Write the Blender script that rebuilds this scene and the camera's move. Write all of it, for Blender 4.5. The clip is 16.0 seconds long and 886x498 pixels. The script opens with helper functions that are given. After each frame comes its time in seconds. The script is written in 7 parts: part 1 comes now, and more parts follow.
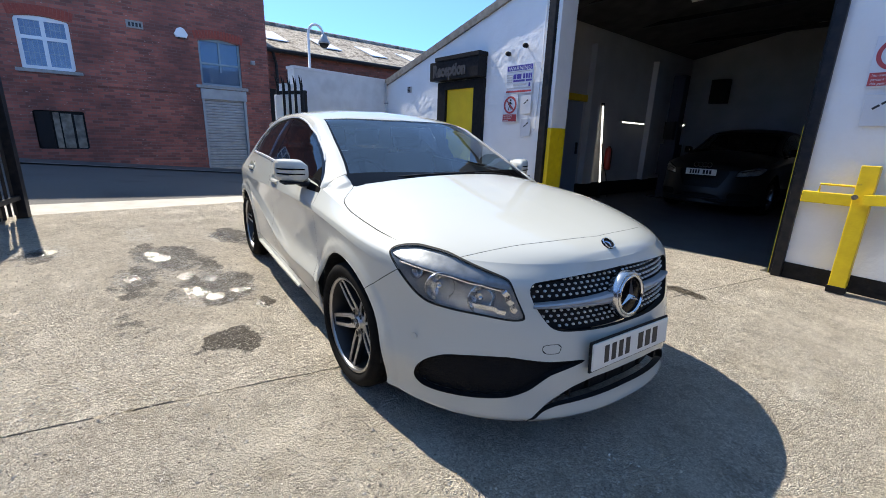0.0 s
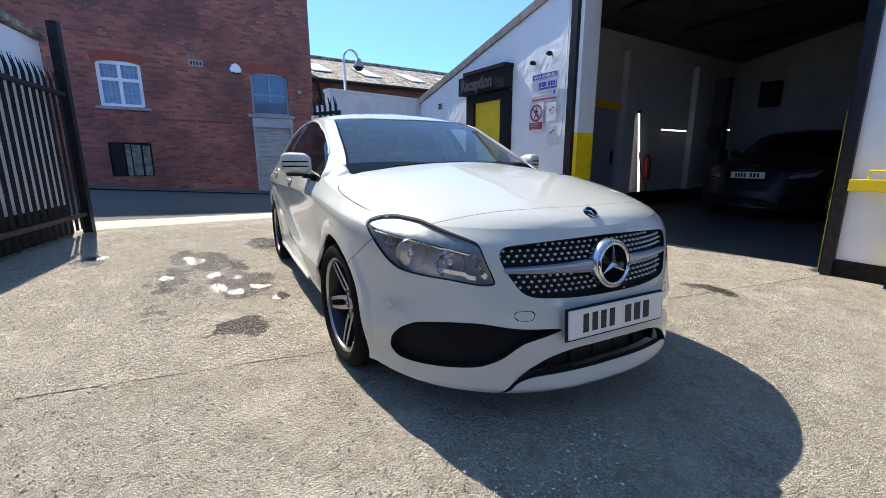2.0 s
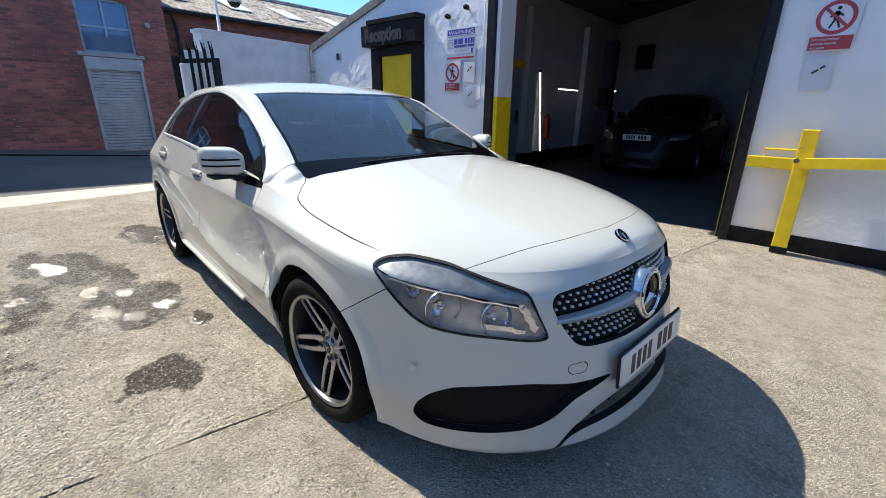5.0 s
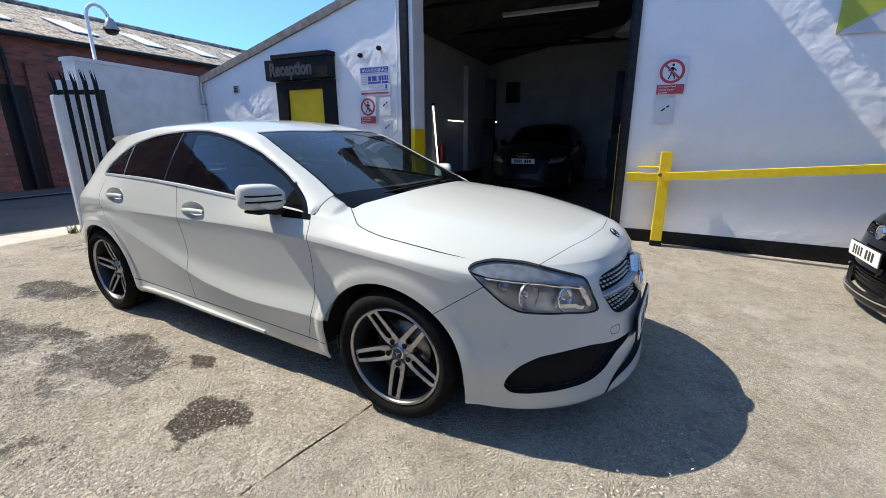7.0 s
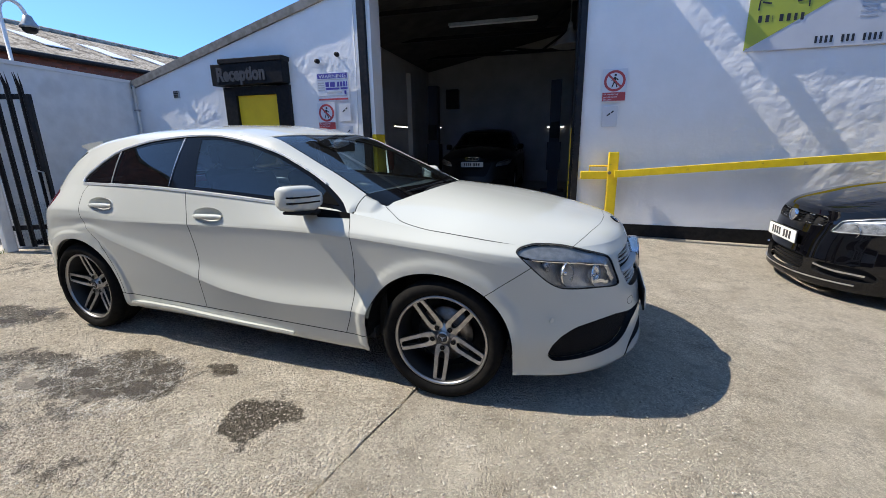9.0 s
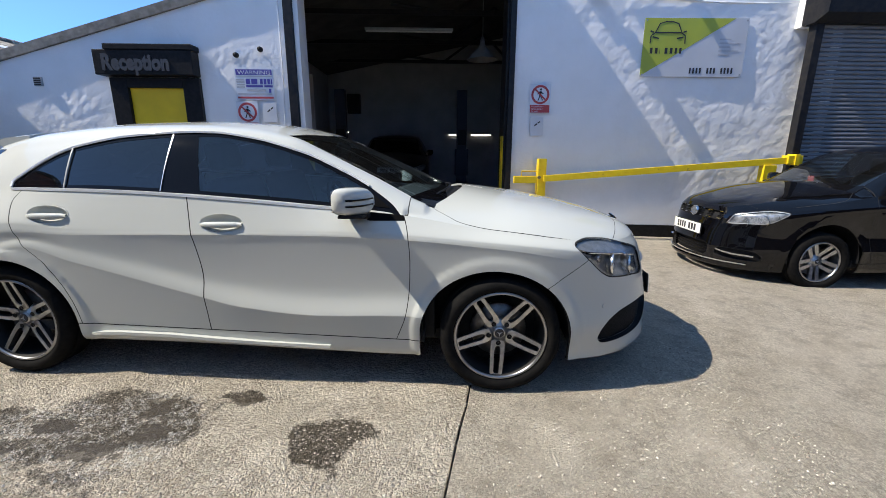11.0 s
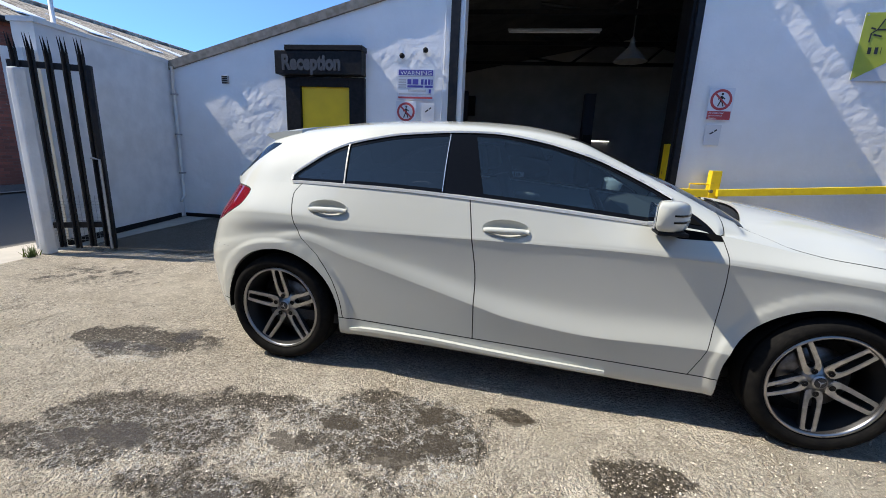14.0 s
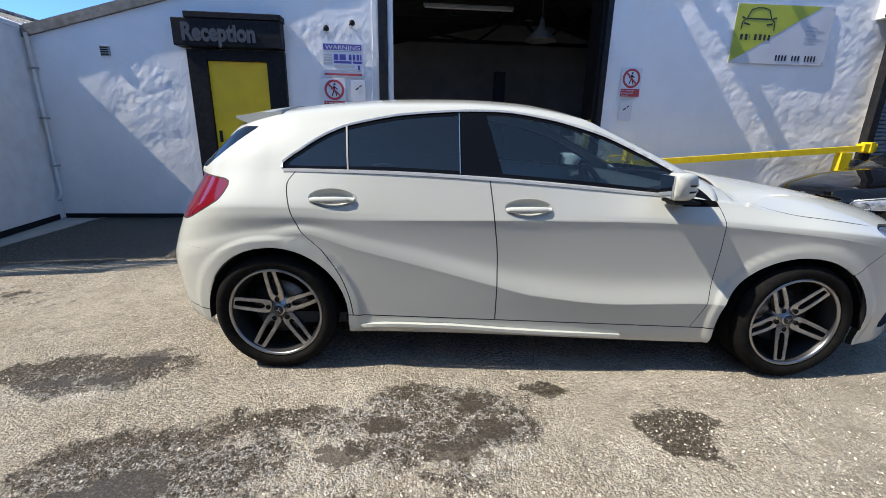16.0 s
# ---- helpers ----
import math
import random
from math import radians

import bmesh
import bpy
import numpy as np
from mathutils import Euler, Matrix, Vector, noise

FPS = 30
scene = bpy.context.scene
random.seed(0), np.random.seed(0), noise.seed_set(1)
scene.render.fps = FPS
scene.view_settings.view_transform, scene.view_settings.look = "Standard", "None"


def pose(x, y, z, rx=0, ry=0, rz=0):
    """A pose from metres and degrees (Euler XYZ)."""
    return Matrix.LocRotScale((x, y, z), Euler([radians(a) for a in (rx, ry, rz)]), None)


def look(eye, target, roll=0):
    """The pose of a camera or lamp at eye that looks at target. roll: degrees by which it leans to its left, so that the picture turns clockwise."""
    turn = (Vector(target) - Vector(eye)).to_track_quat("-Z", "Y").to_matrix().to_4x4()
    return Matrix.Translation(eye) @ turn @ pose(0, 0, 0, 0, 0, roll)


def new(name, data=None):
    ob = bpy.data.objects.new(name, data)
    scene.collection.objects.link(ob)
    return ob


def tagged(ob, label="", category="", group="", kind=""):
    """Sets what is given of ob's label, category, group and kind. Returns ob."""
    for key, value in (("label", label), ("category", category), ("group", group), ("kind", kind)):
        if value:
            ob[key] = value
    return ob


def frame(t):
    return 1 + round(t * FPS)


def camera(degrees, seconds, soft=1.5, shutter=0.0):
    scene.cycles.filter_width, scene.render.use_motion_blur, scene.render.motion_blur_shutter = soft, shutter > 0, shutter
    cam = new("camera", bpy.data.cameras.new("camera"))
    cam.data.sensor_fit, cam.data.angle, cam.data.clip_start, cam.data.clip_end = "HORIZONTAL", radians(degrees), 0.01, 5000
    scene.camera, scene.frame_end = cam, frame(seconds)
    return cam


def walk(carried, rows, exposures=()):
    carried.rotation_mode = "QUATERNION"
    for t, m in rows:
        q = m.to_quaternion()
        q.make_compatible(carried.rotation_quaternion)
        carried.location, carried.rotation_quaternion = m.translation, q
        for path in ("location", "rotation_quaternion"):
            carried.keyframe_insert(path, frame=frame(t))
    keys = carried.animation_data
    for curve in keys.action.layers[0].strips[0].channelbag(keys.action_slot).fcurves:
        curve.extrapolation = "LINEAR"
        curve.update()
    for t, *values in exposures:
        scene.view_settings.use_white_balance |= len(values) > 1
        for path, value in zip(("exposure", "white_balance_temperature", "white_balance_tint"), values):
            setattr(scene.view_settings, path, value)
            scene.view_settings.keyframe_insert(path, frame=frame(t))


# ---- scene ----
cam = camera(93.4, 16.0, 0.75)
PATH = [
    (0, (3.032, -1.861, 1.241), (1.543, -0.632, 0.722), 2.0),
    (0.5, (3.004, -1.947, 1.101), (1.46, -0.769, 0.62), 1.5),
    (1, (3.085, -1.887, 1.034), (1.483, -0.776, 0.587), 0.8),
    (1.5, (3.17, -1.773, 1.027), (1.536, -0.7, 0.603), 0.3),
    (2, (3.248, -1.659, 1.035), (1.608, -0.592, 0.62), -0.1),
    (2.5, (3.324, -1.542, 1.052), (1.707, -0.444, 0.628), -0.1),
    (3, (3.355, -1.445, 1.065), (1.782, -0.301, 0.599), -0.0),
    (3.5, (3.281, -1.46, 1.141), (1.778, -0.256, 0.601), 0.2),
    (3.7, (3.231, -1.49, 1.171), (1.752, -0.269, 0.603), 0.2),
    (5.8, (2.271, -1.996, 1.279), (1.221, -0.406, 0.674), 0.5),
    (6, (2.219, -2.058, 1.276), (1.222, -0.425, 0.693), 0.3),
    (6.5, (2.184, -2.294, 1.265), (1.3, -0.583, 0.724), -0.1),
    (7, (2.192, -2.484, 1.304), (1.4, -0.723, 0.785), -0.2),
    (7.5, (2.16, -2.69, 1.307), (1.454, -0.889, 0.799), -0.3),
    (8, (2.108, -2.869, 1.316), (1.479, -1.041, 0.803), -0.4),
    (8.5, (1.963, -2.853, 1.302), (1.412, -1.002, 0.781), -0.5),
    (8.7, (1.89, -2.829, 1.284), (1.36, -0.969, 0.774), -0.7),
    (10.8, (0.987, -3.016, 1.282), (0.961, -1.072, 0.814), -0.0),
    (11, (0.902, -2.989, 1.268), (0.962, -1.046, 0.799), 0.2),
    (11.5, (0.754, -2.944, 1.252), (0.988, -1.014, 0.78), 0.8),
    (12, (0.636, -2.93, 1.231), (1.035, -1.029, 0.753), 1.4),
    (12.5, (0.413, -2.952, 1.25), (0.886, -1.071, 0.76), 1.9),
    (13, (0.178, -2.976, 1.267), (0.501, -1.064, 0.775), 2.2),
    (13.5, (-0.005, -2.933, 1.252), (0.0, -0.991, 0.775), 2.4),
    (14, (-0.177, -2.854, 1.256), (-0.452, -0.928, 0.791), 2.4),
    (14.5, (-0.346, -2.811, 1.26), (-0.86, -0.934, 0.801), 2.5),
    (15, (-0.51, -2.841, 1.242), (-1.033, -0.972, 0.757), 2.3),
    (15.5, (-0.682, -2.819, 1.246), (-0.89, -0.9, 0.72), 1.7),
    (16, (-0.761, -2.804, 1.244), (-0.574, -0.888, 0.702), 1.1),
]
walk(cam, [(t, look(eye, target, roll)) for t, eye, target, roll in PATH], [(0.0, 1.33), (3.5, 1.36), (7.0, 1.24), (11.0, 1.08), (16.0, 1.09)])

# ---- light ----
SUN_TRAVEL = Vector((0.82, 0.092, -1.0)).normalized()
sun = new("sun", bpy.data.lights.new("sun", "SUN"))
sun.data.energy, sun.data.angle, sun.data.color = 3.5, radians(0.53), (1.0, 0.92, 0.785)
sun.matrix_world = Matrix.Translation((0, 0, 20)) @ SUN_TRAVEL.to_track_quat("-Z", "Y").to_matrix().to_4x4()
world = bpy.data.worlds.new("sky")
world.use_nodes = True
scene.world = world
wn = world.node_tree
sky = wn.nodes.new("ShaderNodeTexSky")
sky.sky_type, sky.sun_disc = "NISHITA", False
sky.sun_elevation = math.asin(-SUN_TRAVEL.z)
sky.sun_rotation = math.atan2(-SUN_TRAVEL.x, -SUN_TRAVEL.y)
sky.dust_density, sky.air_density, sky.ozone_density, sky.altitude = 0.0, 0.55, 4.0, 1200.0
# a dry, clear sky: deep blue right down to the roofs
height = wn.nodes.new("ShaderNodeSeparateXYZ")
wn.links.new(wn.nodes.new("ShaderNodeTexCoord").outputs["Generated"], height.inputs[0])
tone = wn.nodes.new("ShaderNodeMix")
tone.data_type = "RGBA"
tone.inputs["A"].default_value, tone.inputs["B"].default_value = (0.36, 0.56, 0.80, 1), (1.08, 1.06, 0.89, 1)
rise_ = wn.nodes.new("ShaderNodeMapRange")
rise_.inputs["From Min"].default_value, rise_.inputs["From Max"].default_value = 0.05, 0.75
wn.links.new(height.outputs[2], rise_.inputs["Value"])
wn.links.new(rise_.outputs["Result"], tone.inputs["Factor"])
clear = wn.nodes.new("ShaderNodeVectorMath")
clear.operation = "MULTIPLY"
wn.links.new(sky.outputs[0], clear.inputs[0])
wn.links.new(tone.outputs["Result"], clear.inputs[1])
wn.links.new(clear.outputs[0], wn.nodes["Background"].inputs[0])
wn.nodes["Background"].inputs[1].default_value = 0.205

# ---- materials ----
MATS = {}


def mat(name, col, rough=0.5, metal=0.0, col2=None, scale=8.0, bump=0.0, bscale=60.0, coat=0.0, spec=0.5, detail=5.0, lo=0.35, hi=0.65, stain=None, sscale=1.2, slo=0.55, shi=0.75, rough2=None):
    """A procedural surface: two colours mixed by fine noise, stains by coarse noise, fine bump."""
    if name in MATS:
        return MATS[name]
    m = bpy.data.materials.new(name)
    m.use_nodes = True
    n, l = m.node_tree.nodes, m.node_tree.links
    b = n["Principled BSDF"]
    b.inputs["Roughness"].default_value, b.inputs["Metallic"].default_value = rough, metal
    b.inputs["Coat Weight"].default_value, b.inputs["Specular IOR Level"].default_value = coat, spec
    b.inputs["Coat Roughness"].default_value = 0.03
    b.inputs["Base Color"].default_value = (*col, 1)
    co = n.new("ShaderNodeTexCoord").outputs["Object"]

    def noise_tex(s, d):
        t = n.new("ShaderNodeTexNoise")
        t.inputs["Scale"].default_value, t.inputs["Detail"].default_value = s, d
        l.new(co, t.inputs["Vector"])
        return t.outputs["Fac"]

    def ramp(fac, a, c):
        r = n.new("ShaderNodeMapRange")
        r.inputs["From Min"].default_value, r.inputs["From Max"].default_value = a, c
        l.new(fac, r.inputs["Value"])
        return r.outputs["Result"]

    def mix(fac, a, c):
        x = n.new("ShaderNodeMix")
        x.data_type = "RGBA"
        l.new(fac, x.inputs["Factor"])
        for sock, v in ((x.inputs["A"], a), (x.inputs["B"], c)):
            if isinstance(v, tuple):
                sock.default_value = (*v, 1)
            else:
                l.new(v, sock)
        return x.outputs["Result"]

    out = col
    if col2:
        f = ramp(noise_tex(scale, detail), lo, hi)
        out = mix(f, out, col2)
        if rough2 is not None:
            r = n.new("ShaderNodeMapRange")
            r.inputs["To Min"].default_value, r.inputs["To Max"].default_value = rough, rough2
            l.new(f, r.inputs["Value"])
            l.new(r.outputs["Result"], b.inputs["Roughness"])
    if stain:
        out = mix(ramp(noise_tex(sscale, 6), slo, shi), out, stain)
    if not isinstance(out, tuple):
        l.new(out, b.inputs["Base Color"])
    if bump:
        bn = n.new("ShaderNodeBump")
        bn.inputs["Strength"].default_value, bn.inputs["Distance"].default_value = bump, 0.01
        l.new(noise_tex(bscale, 6), bn.inputs["Height"])
        l.new(bn.outputs["Normal"], b.inputs["Normal"])
    MATS[name] = m
    return m


def glow(name, col, power):
    m = bpy.data.materials.new(name)
    m.use_nodes = True
    b = m.node_tree.nodes["Principled BSDF"]
    b.inputs["Base Color"].default_value = b.inputs["Emission Color"].default_value = (*col, 1)
    b.inputs["Emission Strength"].default_value = power
    return m


def glass(name, tint, rough=0.0, ior=1.5, dust=0.0):
    """Thin pane: tinted see-through, with Fresnel gloss and a thin film of dust."""
    m = bpy.data.materials.new(name)
    m.use_nodes = True
    n, l = m.node_tree.nodes, m.node_tree.links
    n.remove(n["Principled BSDF"])
    tr, gl, mx, fr, pw, ma = (n.new("ShaderNode" + k) for k in ("BsdfTransparent", "BsdfGlossy", "MixShader", "LayerWeight", "Math", "Math"))
    tr.inputs[0].default_value = (*tint, 1)
    gl.inputs["Roughness"].default_value = rough
    fr.inputs["Blend"].default_value = 0.5
    pw.operation, pw.inputs[1].default_value = "POWER", 5.0
    r0 = ((ior - 1) / (ior + 1)) ** 2
    ma.operation, ma.inputs[1].default_value, ma.inputs[2].default_value = "MULTIPLY_ADD", 1 - r0, r0
    l.new(fr.outputs["Facing"], pw.inputs[0])
    l.new(pw.outputs[0], ma.inputs[0])
    l.new(ma.outputs[0], mx.inputs[0])
    l.new(tr.outputs[0], mx.inputs[1])
    l.new(gl.outputs[0], mx.inputs[2])
    out = mx.outputs[0]
    if dust:
        df, dm = n.new("ShaderNodeBsdfDiffuse"), n.new("ShaderNodeMixShader")
        df.inputs[0].default_value, dm.inputs[0].default_value = (0.55, 0.56, 0.55, 1), dust
        l.new(out, dm.inputs[1])
        l.new(df.outputs[0], dm.inputs[2])
        out = dm.outputs[0]
    l.new(out, n["Material Output"].inputs[0])
    return m


PAINT_WHITE = mat("white car paint", (0.506, 0.520, 0.490), 0.45, 0.0, coat=1.0, spec=0.10)
PAINT_BLACK = mat("black car paint", (0.0025, 0.0025, 0.0035), 0.06, 0.0, spec=0.0, coat=1.0)
GAP = mat("dark panel gap", (0.01, 0.01, 0.01), 0.8)
RUBBER = mat("tyre rubber", (0.007, 0.007, 0.0075), 0.75, col2=(0.012, 0.0115, 0.011), scale=30, bump=0.15, bscale=120, spec=0.06)
PLASTIC = mat("black plastic", (0.008, 0.008, 0.009), 0.55, col2=(0.014, 0.014, 0.015), scale=60, bump=0.1, bscale=300, spec=0.2)
GLOSSBLACK = mat("gloss black trim", (0.004, 0.004, 0.005), 0.06, spec=0.16)
CHROME = mat("chrome", (0.75, 0.76, 0.78), 0.08, 1.0)
SATIN = mat("satin silver", (0.62, 0.63, 0.65), 0.25, 1.0)
BARGREY = mat("silver grey paint", (0.40, 0.42, 0.45), 0.32, 0.35)
ALLOY = mat("machined alloy", (0.42, 0.42, 0.425), 0.34, 1.0, col2=(0.55, 0.55, 0.56), scale=40)
ALLOYDARK = mat("dark grey alloy", (0.045, 0.045, 0.048), 0.4, 0.5)
STEEL = mat("brake steel", (0.30, 0.29, 0.28), 0.4, 1.0, col2=(0.2, 0.17, 0.15), scale=30)
GLASS_CLEAR = glass("clear windscreen glass", (0.74, 0.88, 0.90), 0.0, 2.4, 0.006)
SAILBLACK = mat("matt black trim", (0.006, 0.006, 0.0065), 0.95, spec=0.03)
GLASS_FRONT = glass("tinted door glass", (0.44, 0.54, 0.60), 0.0, 1.95, 0.001)
GLASS_DARK = glass("privacy glass", (0.045, 0.052, 0.07), 0.0, 1.95, 0.004)
GLASS_LAMP = glass("headlamp lens", (0.90, 0.92, 0.94))
LAMPIN = mat("headlamp reflector", (0.82, 0.82, 0.82), 0.16, 0.9, col2=(0.66, 0.65, 0.63), scale=18)
LAMPTOP = mat("ribbed lamp chrome", (0.30, 0.305, 0.31), 0.36, 0.5, col2=(0.20, 0.205, 0.21), scale=30, bump=0.1, bscale=50)
LAMPDARK = mat("headlamp bezel", (0.68, 0.67, 0.65), 0.24, 0.35, col2=(0.36, 0.36, 0.36), scale=9)
TRIM = mat("bright trim metal", (0.82, 0.84, 0.86), 0.30, 0.25)
DIVIDER = mat("grey window divider", (0.22, 0.225, 0.23), 0.45, 0.3)
REDLENS = mat("red lamp lens", (0.17, 0.003, 0.010), 0.12, coat=1.0)
CLOTH = mat("dark seat cloth", (0.025, 0.025, 0.027), 0.9, col2=(0.04, 0.04, 0.042), scale=80, bump=0.2, bscale=200)
DASH = mat("dashboard plastic", (0.05, 0.052, 0.054), 0.6, bump=0.15, bscale=250)
PLATE = mat("white number plate", (0.75, 0.75, 0.72), 0.3)
INK = mat("black ink", (0.02, 0.02, 0.022), 0.5)


# ---- building blocks ----
def thing(name, label, category, group="", kind="", m=None):
    ob = new(name)
    if m is not None:
        ob.matrix_world = m
    return tagged(ob, label, category, group, kind)


def part(name, bm, material, parent=None, label="", smooth=False, loc=None):
    """Links a bmesh as one mesh object, under a thing or a part."""
    me = bpy.data.meshes.new(name)
    bm.to_mesh(me)
    bm.free()
    me.materials.append(material)
    if smooth:
        me.polygons.foreach_set("use_smooth", [True] * len(me.polygons))
    ob = new(name, me)
    if parent is not None:
        ob.parent = parent
    if loc is not None:
        ob.matrix_basis = loc if isinstance(loc, Matrix) else Matrix.Translation(loc)
    return tagged(ob, label) if label else ob


def box(bm, x0, x1, y0, y1, z0, z1, bevel=0.0, m=None):
    vs = bmesh.ops.create_cube(bm, size=1.0)["verts"]
    for v in vs:
        v.co = Vector((x0 + (v.co.x + 0.5) * (x1 - x0), y0 + (v.co.y + 0.5) * (y1 - y0), z0 + (v.co.z + 0.5) * (z1 - z0)))
    if bevel:
        es = list({e for v in vs for e in v.link_edges})
        r = bmesh.ops.bevel(bm, geom=es, offset=bevel, segments=2, affect="EDGES", profile=0.6)
        vs = list(set(r["verts"]) | {v for f in r["faces"] for v in f.verts})
    if m is not None:
        bmesh.ops.transform(bm, matrix=m, verts=vs)
    return bm


def B(x0, x1, y0, y1, z0, z1, bevel=0.0, m=None):
    return box(bmesh.new(), x0, x1, y0, y1, z0, z1, bevel, m)


def lathe(bm, prof, axis="z", seg=32, m=None, cap=False):
    """Turns a profile of (radius, height) round an axis."""
    rings = []
    for r, h in prof:
        ring = []
        for k in range(seg):
            a = 2 * math.pi * k / seg
            c, s = r * math.cos(a), r * math.sin(a)
            p = {"z": (c, s, h), "y": (c, h, s), "x": (h, c, s)}[axis]
            ring.append(bm.verts.new(m @ Vector(p) if m is not None else p))
        rings.append(ring)
    for a, b in zip(rings, rings[1:]):
        for k in range(seg):
            bm.faces.new((a[k], a[(k + 1) % seg], b[(k + 1) % seg], b[k]))
    if cap:
        bm.faces.new(rings[0])
        bm.faces.new(rings[-1])
    return bm


def tube(bm, pts, r, seg=10):
    """A round bar along points."""
    pts = [Vector(p) for p in pts]
    rings, up = [], Vector((0.13, 0.21, 0.97))
    for k, p in enumerate(pts):
        d = (pts[min(k + 1, len(pts) - 1)] - pts[max(k - 1, 0)]).normalized()
        a = d.cross(up).normalized()
        b = d.cross(a)
        rr = r[k] if isinstance(r, (list, tuple)) else r
        rings.append([bm.verts.new(p + rr * (math.cos(2 * math.pi * j / seg) * a + math.sin(2 * math.pi * j / seg) * b)) for j in range(seg)])
    for a, b in zip(rings, rings[1:]):
        for k in range(seg):
            bm.faces.new((a[k], a[(k + 1) % seg], b[(k + 1) % seg], b[k]))
    bm.faces.new(rings[0])
    bm.faces.new(rings[-1])
    return bm


def sweep(bm, pts, w, h, side=Vector((0, 1, 0))):
    """A flat bar of width w (along side) and height h along points."""
    pts, rings = [Vector(p) for p in pts], []
    for k, p in enumerate(pts):
        d = (pts[min(k + 1, len(pts) - 1)] - pts[max(k - 1, 0)]).normalized()
        s = (side - side.dot(d) * d).normalized()
        n = d.cross(s)
        rings.append([bm.verts.new(p + a * w / 2 * s + b * h / 2 * n) for a, b in ((-1, -1), (1, -1), (1, 1), (-1, 1))])
    for a, b in zip(rings, rings[1:]):
        for k in range(4):
            bm.faces.new((a[k], a[(k + 1) % 4], b[(k + 1) % 4], b[k]))
    bm.faces.new(rings[0])
    bm.faces.new(rings[-1])
    return bm


def slab(bm, outline, d0, d1, to3):
    """A plate: a 2D outline pushed from depth d0 to d1; to3(a, b, d) gives the place."""
    lo = [bm.verts.new(to3(a, b, d0)) for a, b in outline]
    hi = [bm.verts.new(to3(a, b, d1)) for a, b in outline]
    bm.faces.new(lo)
    bm.faces.new(hi)
    for k in range(len(lo)):
        j = (k + 1) % len(lo)
        bm.faces.new((lo[k], lo[j], hi[j], hi[k]))
    return bm


def letters(name, body, size, material, parent, m, label="", squeeze=1.0, extrude=0.002, bold=0.0):
    """Writing as a mesh, in the built-in font, standing in its local x-y plane."""
    c = bpy.data.curves.new(name, "FONT")
    c.body, c.size, c.extrude, c.resolution_u, c.offset = body, size, extrude, 3, bold
    tmp = bpy.data.objects.new(name, c)
    me = bpy.data.meshes.new_from_object(tmp)
    bpy.data.objects.remove(tmp)
    me.materials.clear()
    me.materials.append(material)
    me.transform(Matrix.Diagonal((squeeze, 1, 1, 1)))
    ob = new(name, me)
    ob.parent, ob.matrix_basis = parent, m
    return tagged(ob, label) if label else ob


def spline(xs, ys):
    """A smooth curve through points, without overshoot: y of x, for arrays."""
    xs, ys = np.array(xs, float), np.array(ys, float)
    if xs[0] > xs[-1]:
        xs, ys = xs[::-1], ys[::-1]
    h, d = np.diff(xs), np.diff(ys) / np.diff(xs)
    m = np.zeros(len(xs))
    m[1:-1] = np.where(d[1:] * d[:-1] > 0, 2 * d[1:] * d[:-1] / (d[1:] + d[:-1] + 1e-12 * np.sign(d[1:] + 1e-15)), 0)
    m[0], m[-1] = d[0], d[-1]

    def f(x):
        x = np.asarray(x, float)
        k = np.clip(np.searchsorted(xs, x) - 1, 0, len(xs) - 2)
        t = np.clip((x - xs[k]) / h[k], 0, 1)
        return ys[k] * (1 + 2 * t) * (1 - t) ** 2 + m[k] * h[k] * t * (1 - t) ** 2 + ys[k + 1] * t * t * (3 - 2 * t) + m[k + 1] * h[k] * t * t * (t - 1)

    return f


def smooth_loop(pts, n=8):
    """A closed outline rounded through its points (Catmull-Rom, softened)."""
    p, out = np.array(pts, float), []
    for k in range(len(p)):
        a, b, c, d = p[k - 1], p[k], p[(k + 1) % len(p)], p[(k + 2) % len(p)]
        for j in range(n):
            t = j / n
            m0, m1 = 0.35 * (c - a), 0.35 * (d - b)
            out.append(b * (1 + 2 * t) * (1 - t) ** 2 + m0 * t * (1 - t) ** 2 + c * t * t * (3 - 2 * t) + m1 * t * t * (t - 1))
    return np.array(out)


def outside(a, b, loop):
    """Signed distance of points (a, b) to a closed outline: negative inside."""
    q = np.stack([a, b], -1)[:, None]
    p0, p1 = loop[None], np.roll(loop, -1, 0)[None]
    e = p1 - p0
    t = np.clip(((q - p0) * e).sum(-1) / ((e * e).sum(-1) + 1e-12), 0, 1)
    dist = np.sqrt((((q - p0) - t[..., None] * e) ** 2).sum(-1).min(1))
    cond = (p0[..., 1] > q[..., 1]) != (p1[..., 1] > q[..., 1])
    xi = p0[..., 0] + (q[..., 1] - p0[..., 1]) * e[..., 0] / np.where(np.abs(e[..., 1]) < 1e-12, 1e-12, e[..., 1])
    return np.where((cond & (q[..., 0] < xi)).sum(1) % 2 == 1, -dist, dist)


